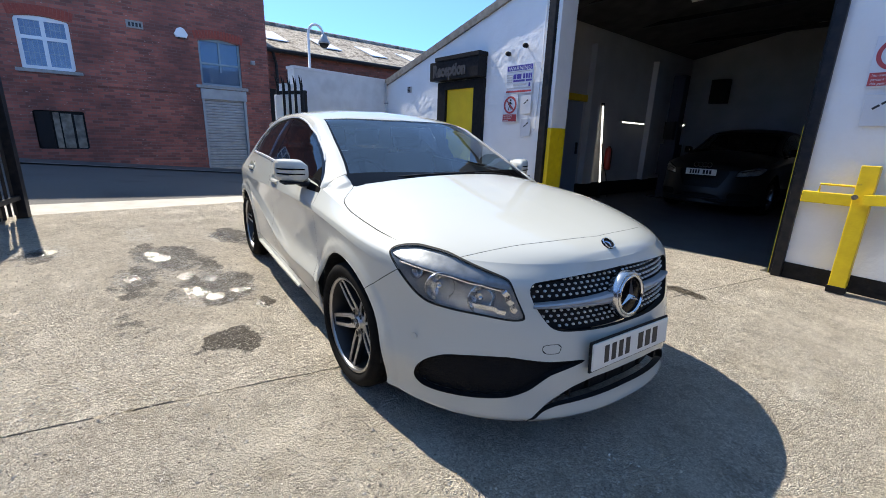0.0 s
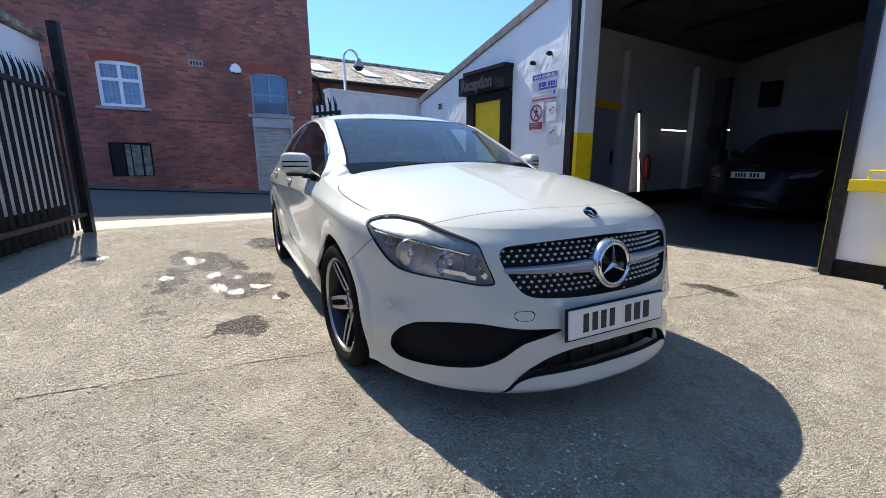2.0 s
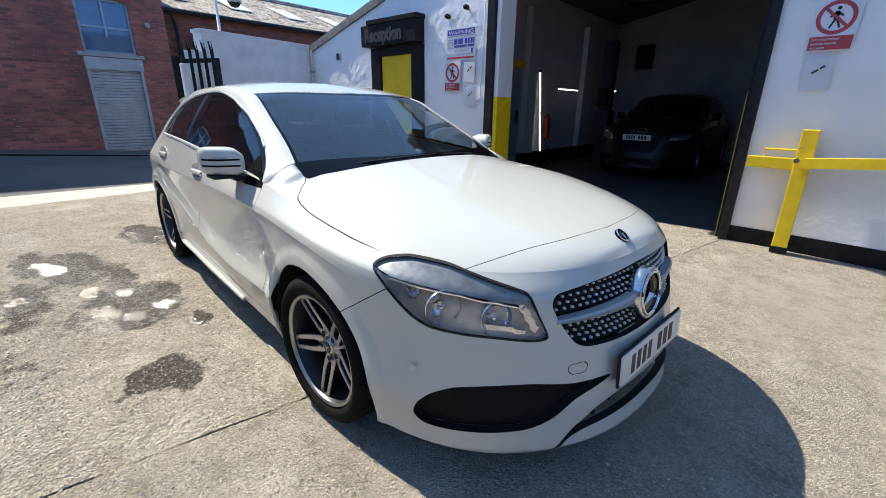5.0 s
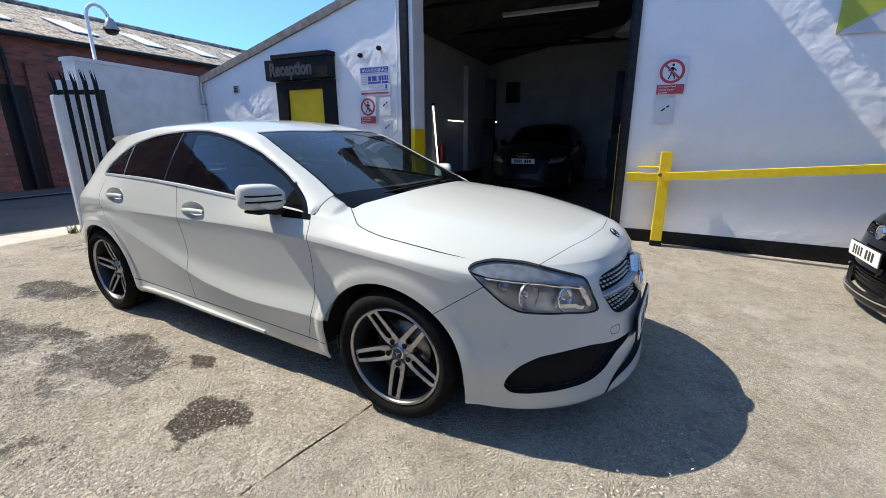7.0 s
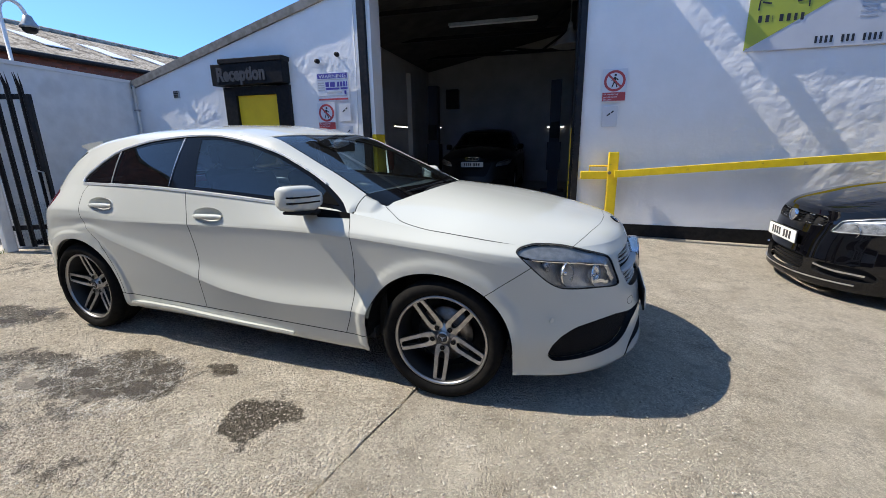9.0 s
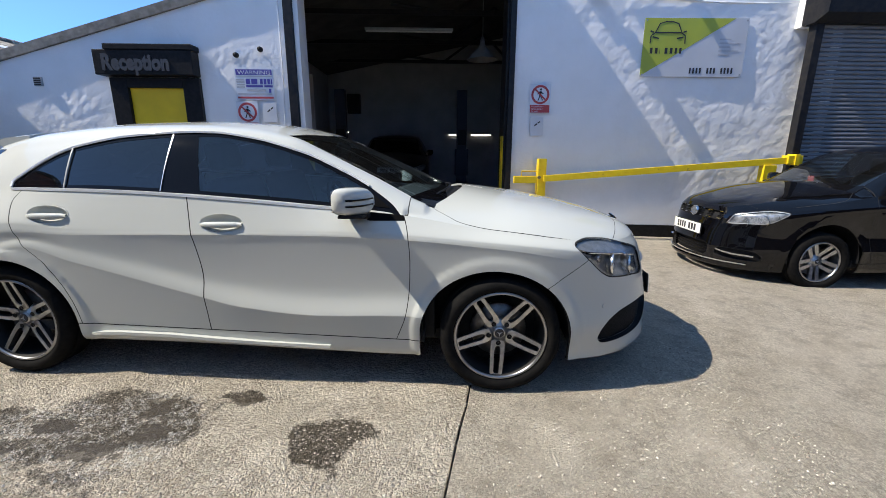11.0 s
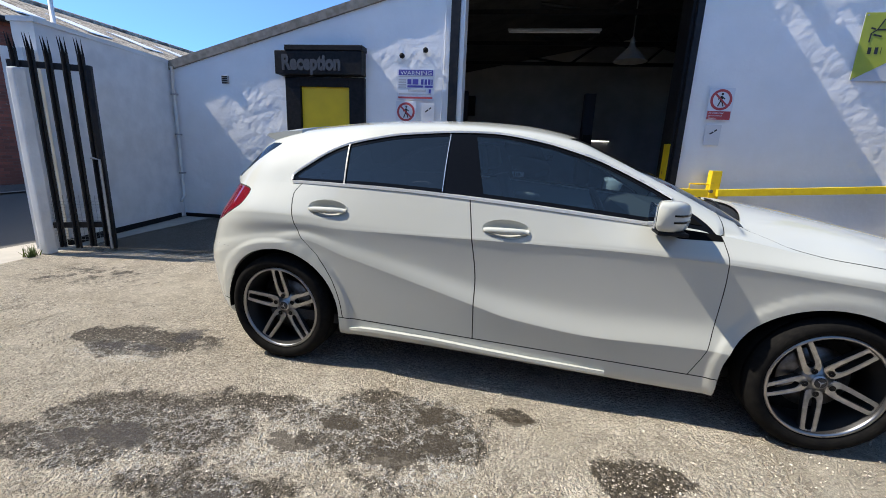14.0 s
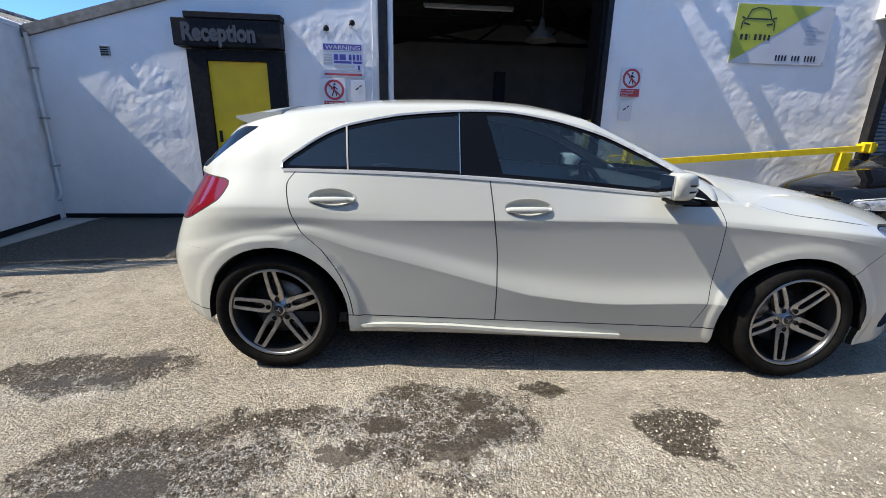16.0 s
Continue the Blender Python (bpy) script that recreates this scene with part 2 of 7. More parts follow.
class Skin:
    """A triangle skin with normals and extra columns, to be cut along the zero of a field."""

    def __init__(self, co, no, ex, tri):
        self.co, self.no, self.ex, self.tri = co, no, ex, tri

    @classmethod
    def grid(cls, P, E):
        r, c = P.shape[:2]
        du, dv = np.gradient(P, axis=1), np.gradient(P, axis=0)
        n = np.cross(du, dv)
        n /= np.linalg.norm(n, axis=-1, keepdims=True) + 1e-9
        i = (np.arange(r - 1)[:, None] * c + np.arange(c - 1)).ravel()
        tri = np.concatenate([np.stack([i, i + 1, i + c + 1], 1), np.stack([i, i + c + 1, i + c], 1)])
        return cls(P.reshape(-1, 3), n.reshape(-1, 3), E.reshape(r * c, -1), tri)

    def cut(self, f):
        """Two skins: where f < 0 and where f >= 0."""
        f = np.where(np.abs(f) < 1e-6, 1e-6, f)
        s = f[self.tri] < 0
        k = s.sum(1)
        neg, pos = [self.tri[k == 3]], [self.tri[k == 0]]
        mixed = np.nonzero((k == 1) | (k == 2))[0]
        if len(mixed) == 0:
            return Skin(self.co, self.no, self.ex, neg[0]), Skin(self.co, self.no, self.ex, pos[0])
        t = self.tri[mixed]
        lone = np.where(k[mixed] == 1, s[mixed].argmax(1), (~s[mixed]).argmax(1))
        rows = np.arange(len(t))
        a, b, c = t[rows, lone], t[rows, (lone + 1) % 3], t[rows, (lone + 2) % 3]
        edges = np.concatenate([np.stack([a, b], 1), np.stack([a, c], 1)])
        key = np.sort(edges, 1)
        uniq, inv = np.unique(key, axis=0, return_inverse=True)
        inv = inv.ravel()
        w = (f[uniq[:, 0]] / (f[uniq[:, 0]] - f[uniq[:, 1]]))[:, None]
        lerp = lambda v: v[uniq[:, 0]] * (1 - w) + v[uniq[:, 1]] * w
        base = len(self.co)
        co, no, ex = (np.concatenate([v, lerp(v)]) for v in (self.co, self.no, self.ex))
        ab, ac = base + inv[: len(t)], base + inv[len(t) :]
        one = np.stack([a, ab, ac], 1)
        two = np.concatenate([np.stack([ab, b, c], 1), np.stack([ab, c, ac], 1)])
        ln = k[mixed] == 1
        l2 = np.concatenate([ln, ln])
        neg += [one[ln], two[~l2]]
        pos += [one[~ln], two[l2]]
        return Skin(co, no, ex, np.concatenate(neg)), Skin(co, no, ex, np.concatenate(pos))

    def moved(self, d):
        return Skin(self.co + d * self.no, self.no, self.ex, self.tri)

    def mirrored(self):
        q = np.array([1, -1, 1.0])
        return Skin(self.co * q, self.no * q, self.ex, self.tri[:, ::-1])

    def __add__(self, o):
        return Skin(np.concatenate([self.co, o.co]), np.concatenate([self.no, o.no]), np.concatenate([self.ex, o.ex]), np.concatenate([self.tri, o.tri + len(self.co)]))

    def put(self, name, material, parent, label="", thick=0.0, rim_material=None):
        used = np.unique(self.tri)
        if len(used) == 0:
            return None
        idx = np.zeros(len(self.co), int)
        idx[used] = np.arange(len(used))
        co, no, tri = self.co[used], self.no[used], idx[self.tri]
        flat = len(tri)
        if thick:
            e = np.sort(np.concatenate([tri[:, [0, 1]], tri[:, [1, 2]], tri[:, [2, 0]]]), 1)
            d = np.concatenate([tri[:, [0, 1]], tri[:, [1, 2]], tri[:, [2, 0]]])
            _, inv, cnt = np.unique(e, axis=0, return_inverse=True, return_counts=True)
            rim = d[cnt[inv.ravel()] == 1]
            v = np.unique(rim)
            low = np.zeros(len(co), int)
            low[v] = len(co) + np.arange(len(v))
            rn = no[v]
            co, no = np.concatenate([co, co[v] - thick * rn]), np.concatenate([no, rn])
            tri = np.concatenate([tri, np.stack([rim[:, 1], rim[:, 0], low[rim[:, 0]]], 1), np.stack([rim[:, 1], low[rim[:, 0]], low[rim[:, 1]]], 1)])
        me = bpy.data.meshes.new(name)
        me.from_pydata(co.tolist(), [], tri.tolist())
        me.polygons.foreach_set("use_smooth", [True] * len(me.polygons))
        me.normals_split_custom_set_from_vertices(no.tolist())
        me.materials.append(material)
        if rim_material:
            me.materials.append(rim_material)
            me.polygons.foreach_set("material_index", [int(k >= flat) for k in range(len(tri))])
        ob = new(name, me)
        ob.parent = parent
        return tagged(ob, label) if label else ob


# ---- more materials ----
def node_mat(name):
    m = bpy.data.materials.new(name)
    m.use_nodes = True
    n, l = m.node_tree.nodes, m.node_tree.links
    return m, n, l, n["Principled BSDF"]


def math_node(n, l, op, a, b=None, clamp=False):
    x = n.new("ShaderNodeMath")
    x.operation, x.use_clamp = op, clamp
    for s, v in zip(x.inputs, (a, b)):
        if v is None:
            continue
        if isinstance(v, (int, float)):
            s.default_value = v
        else:
            l.new(v, s)
    return x.outputs[0]


def noise_node(n, l, co, scale, detail=5.0, rough=0.55):
    t = n.new("ShaderNodeTexNoise")
    t.inputs["Scale"].default_value, t.inputs["Detail"].default_value, t.inputs["Roughness"].default_value = scale, detail, rough
    l.new(co, t.inputs["Vector"])
    return t.outputs["Fac"]


def map_node(n, l, v, a, b, c=0.0, d=1.0):
    r = n.new("ShaderNodeMapRange")
    for s, x in zip(list(r.inputs)[1:5], (a, b, c, d)):
        s.default_value = x
    l.new(v, r.inputs["Value"])
    return r.outputs["Result"]


def mix_node(n, l, f, a, b):
    x = n.new("ShaderNodeMix")
    x.data_type = "RGBA"
    if isinstance(f, (int, float)):
        x.inputs["Factor"].default_value = f
    else:
        l.new(f, x.inputs["Factor"])
    for sock, v in ((x.inputs["A"], a), (x.inputs["B"], b)):
        if isinstance(v, tuple):
            sock.default_value = (*v, 1)
        else:
            l.new(v, sock)
    return x.outputs["Result"]


# wet and oily stains on the yard, one part shade: place, half-sizes, strength
STAINS_SHADE = [(-1.72, -1.40, 0.46, 0.24, 1.0), (-0.62, -1.22, 0.44, 0.27, 1.0), (-1.05, -1.75, 0.6, 0.22, 0.7), (-0.05, -1.02, 0.11, 0.05, 1.0), (0.42, -1.38, 0.16, 0.16, 1.0),
          # the (-4.1, 2.3) entry paints the wall's shade over dark ground
          (-2.40, -0.70, 0.46, 0.18, 1.1), (-2.40, -2.45, 0.30, 0.14, 0.9), (-2.0, -1.62, 0.42, 0.12, 0.8), (1.68, 1.95, 0.22, 0.10, 0.8), (-0.1, -1.85, 0.3, 0.12, 0.55), (-1.3, -1.15, 0.3, 0.14, 0.8), (-4.1, 2.3, 1.6, 1.0, 1.5), (-3.9, 0.3, 0.9, 0.4, 0.5), (-3.2, -0.35, 0.8, 0.25, 0.35), (-0.6, -1.6, 0.5, 0.2, 0.5)]


# standing water: place and half-sizes
POOLS = [(-2.50, -0.82, 0.13, 0.055), (-2.26, -0.80, 0.11, 0.05), (-2.16, -0.60, 0.10, 0.10), (-2.49, -2.40, 0.12, 0.10), (-1.17, -1.77, 0.11, 0.06), (-1.75, -1.51, 0.16, 0.09), (-1.95, -1.56, 0.10, 0.06), (-0.56, -1.41, 0.13, 0.08), (-0.38, -1.30, 0.11, 0.07), (-0.44, -1.11, 0.09, 0.07), (-0.05, -1.05, 0.10, 0.035), (-1.02, -1.40, 0.12, 0.05), (-0.85, -1.24, 0.10, 0.05)]


# dried suds and painted glints round the puddles: place and half-sizes
SUDS_GLINTS = [(-1.75, -1.52, 0.34, 0.20), (-1.17, -1.77, 0.18, 0.13), (-1.20, -1.40, 0.36, 0.16), (-0.86, -1.26, 0.30, 0.18), (-0.48, -1.26, 0.24, 0.26), (-2.50, -2.40, 0.24, 0.20), (-2.40, -0.86, 0.26, 0.11), (-2.95, -1.60, 0.35, 0.12)]


def concrete_yard(name, k=1.0, pit=0.52):
    """Worn concrete; k: how much finer its stones are, pit: how dark the dirt and painted shade in the hollows between
    them.
    """
    m, n, l, b = node_mat(name)
    co0 = n.new("ShaderNodeTexCoord").outputs["Object"]
    # warp the stones so that no two look alike
    wn_ = n.new("ShaderNodeTexNoise")
    wn_.inputs["Scale"].default_value, wn_.inputs["Detail"].default_value = 60.0, 3.0
    l.new(co0, wn_.inputs["Vector"])
    wv = n.new("ShaderNodeVectorMath")
    wv.operation = "MULTIPLY_ADD"
    wv.inputs[1].default_value = (0.022, 0.022, 0.022)
    l.new(wn_.outputs["Color"], wv.inputs[0])
    l.new(co0, wv.inputs[2])
    warped, co = wv.outputs[0], co0

    def stones(scale, vec):
        v = n.new("ShaderNodeTexVoronoi")
        v.inputs["Scale"].default_value, v.inputs["Randomness"].default_value = scale, 1.0
        l.new(vec, v.inputs["Vector"])
        w = n.new("ShaderNodeRGBToBW")
        l.new(v.outputs["Color"], w.inputs[0])
        return v.outputs["Distance"], w.outputs[0]

    d1, c1 = stones(76.0 * k, warped)
    d2, c2 = stones(150.0 * k, warped)
    fine = noise_node(n, l, co, 190, 4, 0.7)
    grain = noise_node(n, l, co, 38, 7, 0.72)
    big = noise_node(n, l, co, 0.8, 7, 0.6)
    mid = noise_node(n, l, co, 7.5, 8, 0.72)
    col = mix_node(n, l, map_node(n, l, c1, 0.2, 0.8), (0.61, 0.53, 0.425), (1.0, 0.92, 0.785))
    # dirt and shade painted together into the hollows
    col = mix_node(n, l, map_node(n, l, d1, 0.42, 0.74, 0.0, pit), col, (0.20, 0.165, 0.122))
    col = mix_node(n, l, map_node(n, l, fine, 0.30, 0.62, 0.42, 0.0), col, (0.27, 0.226, 0.17))
    col = mix_node(n, l, map_node(n, l, grain, 0.30, 0.48, 0.54, 0.0), col, (0.26, 0.218, 0.163))
    col = mix_node(n, l, map_node(n, l, big, 0.44, 0.62, 0.0, 0.5), col, (0.76, 0.685, 0.57))
    col = mix_node(n, l, map_node(n, l, mid, 0.52, 0.61, 0.0, 0.34), col, (0.24, 0.20, 0.15))
    pale = map_node(n, l, noise_node(n, l, co, 2.6, 5, 0.6), 0.54, 0.66, 0.0, 0.3)
    col = mix_node(n, l, pale, col, (0.78, 0.70, 0.59))
    patch = noise_node(n, l, co, 3.4, 8, 0.7)
    col = mix_node(n, l, map_node(n, l, patch, 0.47, 0.62, 0.0, 0.30), col, (0.44, 0.37, 0.265))
    # stains and the painted shade spread with a wandering outline
    sep = n.new("ShaderNodeSeparateXYZ")
    drift = n.new("ShaderNodeTexNoise")
    drift.inputs["Scale"].default_value, drift.inputs["Detail"].default_value = 3.6, 5.0
    l.new(co, drift.inputs["Vector"])
    centred = n.new("ShaderNodeVectorMath")
    centred.operation = "SUBTRACT"
    centred.inputs[1].default_value = (0.5, 0.5, 0.5)
    l.new(drift.outputs["Color"], centred.inputs[0])
    moved = n.new("ShaderNodeVectorMath")
    moved.operation = "MULTIPLY_ADD"
    moved.inputs[1].default_value = (0.55, 0.45, 0.0)
    l.new(centred.outputs[0], moved.inputs[0])
    l.new(co, moved.inputs[2])
    l.new(moved.outputs[0], sep.inputs[0])

    # water keeps to the hollows: only its edge wanders
    sep2 = n.new("ShaderNodeSeparateXYZ")
    curl = n.new("ShaderNodeTexNoise")
    curl.inputs["Scale"].default_value, curl.inputs["Detail"].default_value = 15.0, 4.0
    l.new(co, curl.inputs["Vector"])
    nudge = n.new("ShaderNodeVectorMath")
    nudge.operation = "MULTIPLY_ADD"
    nudge.inputs[1].default_value = (0.15, 0.12, 0.0)
    l.new(curl.outputs["Color"], nudge.inputs[0])
    back = n.new("ShaderNodeVectorMath")
    back.operation = "SUBTRACT"
    back.inputs[1].default_value = (0.075, 0.06, 0.0)
    l.new(co, back.inputs[0])
    l.new(back.outputs[0], nudge.inputs[2])
    l.new(nudge.outputs[0], sep2.inputs[0])

    def spots(items, sep=sep):
        out = None
        for x, y, sx, sy, k in items:
            dx = math_node(n, l, "DIVIDE", math_node(n, l, "SUBTRACT", sep.outputs[0], x), sx)
            dy = math_node(n, l, "DIVIDE", math_node(n, l, "SUBTRACT", sep.outputs[1], y), sy)
            r = math_node(n, l, "ADD", math_node(n, l, "MULTIPLY", dx, dx), math_node(n, l, "MULTIPLY", dy, dy))
            v = map_node(n, l, r, 2.1, 0.0, 0.0, k)
            out = v if out is None else math_node(n, l, "MAXIMUM", out, v)
        return out

    wet = spots(STAINS_SHADE)
    ragged = noise_node(n, l, co, 8.0, 9, 0.75)
    soak = map_node(n, l, math_node(n, l, "ADD", math_node(n, l, "MULTIPLY", wet, 0.66), ragged), 0.80, 0.90)
    still = spots([(*p, 1.0) for p in POOLS], sep2)
    edge = noise_node(n, l, co, 26.0, 7, 0.72)
    pool = map_node(n, l, math_node(n, l, "ADD", math_node(n, l, "MULTIPLY", still, 0.42), edge), 0.71, 0.77, 0.0, 0.85)
    damp = map_node(n, l, still, 0.05, 0.45, 0.0, 0.5)
    soak = math_node(n, l, "MAXIMUM", soak, math_node(n, l, "MULTIPLY", damp, map_node(n, l, edge, 0.40, 0.52)))
    # proud stones stay pale in the damp
    dryness = map_node(n, l, math_node(n, l, "MAXIMUM", math_node(n, l, "MULTIPLY", c1, 0.97), math_node(n, l, "MULTIPLY", c2, 0.93)), 0.66, 0.78, 1.0, 0.72)
    col = mix_node(n, l, math_node(n, l, "MULTIPLY", math_node(n, l, "MULTIPLY", soak, 0.92), dryness), col, (0.062, 0.048, 0.030))
    col = mix_node(n, l, pool, col, (0.040, 0.033, 0.025))
    # threads of dried suds round the puddles; white flecks also paint sun glitter
    suds = noise_node(n, l, co, 13.0, 5, 0.62)
    thread = map_node(n, l, math_node(n, l, "ABSOLUTE", math_node(n, l, "SUBTRACT", suds, 0.5)), 0.012, 0.030, 1.0, 0.0)
    foam_glint = map_node(n, l, spots([(*p, 1.0) for p in SUDS_GLINTS], sep2), 0.12, 0.5)
    thread = math_node(n, l, "MULTIPLY", math_node(n, l, "MULTIPLY", thread, foam_glint), map_node(n, l, pool, 0.0, 0.6, 1.0, 0.0))
    thread = math_node(n, l, "MULTIPLY", thread, map_node(n, l, fine, 0.40, 0.55))
    fleck = math_node(n, l, "MULTIPLY", map_node(n, l, noise_node(n, l, co, 105, 3, 0.6), 0.57, 0.63, 0.0, 0.4), foam_glint)
    fleck = math_node(n, l, "MULTIPLY", fleck, map_node(n, l, pool, 0.0, 1.0, 1.0, 0.12))
    col = mix_node(n, l, math_node(n, l, "MULTIPLY", math_node(n, l, "MAXIMUM", thread, fleck), 0.85), col, (0.90, 0.89, 0.87))
    l.new(col, b.inputs["Base Color"])
    dry = map_node(n, l, soak, 0.1, 1.0, 0.88, 0.40)
    l.new(math_node(n, l, "MULTIPLY", dry, map_node(n, l, pool, 0.0, 1.0, 1.0, 0.32)), b.inputs["Roughness"])
    l.new(map_node(n, l, soak, 0.2, 1.0, 0.4, 0.55), b.inputs["Specular IOR Level"])
    h = math_node(n, l, "ADD", math_node(n, l, "MULTIPLY", d1, -2.3), math_node(n, l, "MULTIPLY", d2, -1.3))
    h = math_node(n, l, "ADD", h, math_node(n, l, "MULTIPLY", grain, 2.2))
    h = math_node(n, l, "ADD", h, math_node(n, l, "MULTIPLY", fine, 0.55))
    h = math_node(n, l, "ADD", h, math_node(n, l, "MULTIPLY", mid, 3.6))
    h = math_node(n, l, "ADD", h, math_node(n, l, "MULTIPLY", noise_node(n, l, co, 21, 3, 0.5), 2.4))
    bp = n.new("ShaderNodeBump")
    bp.inputs["Distance"].default_value = 0.017
    rub = math_node(n, l, "MULTIPLY", map_node(n, l, pool, 0.0, 1.0, 1.0, 0.15), map_node(n, l, pale, 0.0, 0.5, 1.0, 0.75))
    l.new(rub, bp.inputs["Strength"])
    l.new(h, bp.inputs["Height"])
    l.new(bp.outputs[0], b.inputs["Normal"])
    return m


def brickwork(name, axis, dark=1.0):
    """Red brick in courses; axis: the wall's running direction in object space."""
    m, n, l, b = node_mat(name)
    co = n.new("ShaderNodeTexCoord").outputs["Object"]
    sep, comb = n.new("ShaderNodeSeparateXYZ"), n.new("ShaderNodeCombineXYZ")
    l.new(co, sep.inputs[0])
    l.new(sep.outputs[axis], comb.inputs[0])
    l.new(sep.outputs[2], comb.inputs[1])
    br = n.new("ShaderNodeTexBrick")
    br.inputs["Scale"].default_value = 1.0
    br.inputs["Brick Width"].default_value, br.inputs["Row Height"].default_value = 0.225, 0.075
    br.inputs["Mortar Size"].default_value, br.inputs["Mortar Smooth"].default_value = 0.007, 0.3
    br.inputs["Color1"].default_value, br.inputs["Color2"].default_value = (0.46 * dark, 0.138 * dark, 0.092 * dark, 1), (0.17 * dark, 0.064 * dark, 0.050 * dark, 1)
    br.inputs["Mortar"].default_value, br.inputs["Bias"].default_value = (0.25 * dark, 0.15 * dark, 0.12 * dark, 1), -0.1
    l.new(comb.outputs[0], br.inputs["Vector"])
    soot = noise_node(n, l, co, 0.7, 6)
    col = mix_node(n, l, map_node(n, l, soot, 0.40, 0.68, 0.0, 0.75), br.outputs["Color"], (0.10, 0.045, 0.038))
    flat = n.new("ShaderNodeVectorMath")
    flat.operation, flat.inputs[1].default_value = "MULTIPLY", (0.9, 2.0, 1.0)
    l.new(comb.outputs[0], flat.inputs[0])
    sp = noise_node(n, l, flat.outputs[0], 10.0, 4, 0.5)
    spall = math_node(n, l, "MULTIPLY", map_node(n, l, sp, 0.655, 0.685), map_node(n, l, noise_node(n, l, co, 0.9, 3), 0.44, 0.58))
    col = mix_node(n, l, math_node(n, l, "MULTIPLY", spall, 0.7), col, (0.52, 0.36, 0.30))
    l.new(col, b.inputs["Base Color"])
    b.inputs["Roughness"].default_value = 0.85
    bp = n.new("ShaderNodeBump")
    bp.inputs["Strength"].default_value, bp.inputs["Distance"].default_value = 0.7, 0.01
    l.new(math_node(n, l, "SUBTRACT", noise_node(n, l, co, 30, 5), br.outputs["Fac"]), bp.inputs["Height"])
    l.new(bp.outputs[0], b.inputs["Normal"])
    return m


CONCRETE = concrete_yard("exposed aggregate concrete", 1.0, 0.38)
CONCRETE_FINE = concrete_yard("fine exposed concrete", 1.55, 0.27)
BRICK = brickwork("red brickwork", 1)
BRICK_SOOTY = brickwork("sooty brickwork", 1, 0.55)
BRICK_SIDE = brickwork("red brickwork side", 0)
ASPHALT = mat("asphalt", (0.088, 0.084, 0.080), 0.9, col2=(0.13, 0.124, 0.117), scale=60, bump=0.5, bscale=90, stain=(0.065, 0.062, 0.06), sscale=0.8)
PAVING = mat("smooth pale concrete", (0.46, 0.43, 0.38), 0.85, col2=(0.40, 0.37, 0.325), scale=5, bump=0.25, bscale=60, stain=(0.34, 0.31, 0.27), sscale=1.5)
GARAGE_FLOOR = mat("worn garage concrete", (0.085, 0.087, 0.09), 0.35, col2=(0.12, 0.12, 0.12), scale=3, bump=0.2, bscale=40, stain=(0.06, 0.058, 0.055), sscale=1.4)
WHITEWALL = mat("white painted render", (0.83, 0.83, 0.83), 0.6, col2=(0.79, 0.79, 0.785), scale=3, bump=0.35, bscale=22, stain=(0.75, 0.75, 0.745), sscale=0.8)
WHITEDIRTY = mat("weathered white render", (0.77, 0.77, 0.76), 0.7, col2=(0.68, 0.68, 0.67), scale=5, bump=0.45, bscale=18, stain=(0.54, 0.53, 0.51), sscale=1.3, slo=0.58, shi=0.8)
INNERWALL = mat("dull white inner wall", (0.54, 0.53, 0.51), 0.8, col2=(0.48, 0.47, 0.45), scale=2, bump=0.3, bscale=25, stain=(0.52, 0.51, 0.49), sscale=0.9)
BLACKPAINT = mat("black paint", (0.010, 0.010, 0.011), 0.5, col2=(0.018, 0.017, 0.017), scale=20, bump=0.3, bscale=40, spec=0.15)
BLACKMETAL = mat("black painted steel", (0.010, 0.011, 0.014), 0.45, col2=(0.024, 0.022, 0.021), scale=14, bump=0.15, bscale=80, spec=0.2)
YELLOW = mat("yellow painted steel", (0.80, 0.58, 0.012), 0.42, col2=(0.72, 0.50, 0.010), scale=12, bump=0.15, bscale=60, stain=(0.40, 0.27, 0.05), sscale=9, slo=0.68, shi=0.74)
YELLOWDOOR = mat("yellow door paint", (0.78, 0.55, 0.01), 0.5, col2=(0.70, 0.48, 0.01), scale=4, bump=0.1)
TIMBER = mat("weathered barge board", (0.16, 0.145, 0.12), 0.85, col2=(0.27, 0.25, 0.22), scale=9, bump=0.5, bscale=30)
SHUTTERGREY = mat("grey shutter steel", (0.155, 0.163, 0.178), 0.5, 0.1, col2=(0.19, 0.20, 0.215), scale=6)
GALV = mat("galvanised steel", (0.42, 0.43, 0.44), 0.45, 0.7, col2=(0.34, 0.35, 0.36), scale=18)
SHEETROOF = mat("asbestos cement roof sheet", (0.19, 0.165, 0.135), 0.9, col2=(0.42, 0.385, 0.33), scale=9, bump=0.8, bscale=14, stain=(0.10, 0.085, 0.07), sscale=3, slo=0.48, shi=0.62)
ROOFLIGHT = mat("white roof light sheet", (0.75, 0.76, 0.78), 0.35)
WINFRAME = mat("white window frame", (0.80, 0.80, 0.80), 0.4)
STONE = mat("grey stone sill", (0.26, 0.25, 0.235), 0.8, col2=(0.34, 0.33, 0.31), scale=12, bump=0.3)
OLDWOOD = mat("grey weathered boards", (0.12, 0.105, 0.085), 0.85, col2=(0.26, 0.235, 0.19), scale=6, bump=0.4)
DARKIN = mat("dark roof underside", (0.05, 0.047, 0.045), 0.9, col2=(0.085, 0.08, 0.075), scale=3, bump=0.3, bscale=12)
SIGNWHITE = mat("white sign board", (0.68, 0.70, 0.74), 0.35)
SIGNBLUE = mat("violet blue print", (0.06, 0.05, 0.30), 0.4)
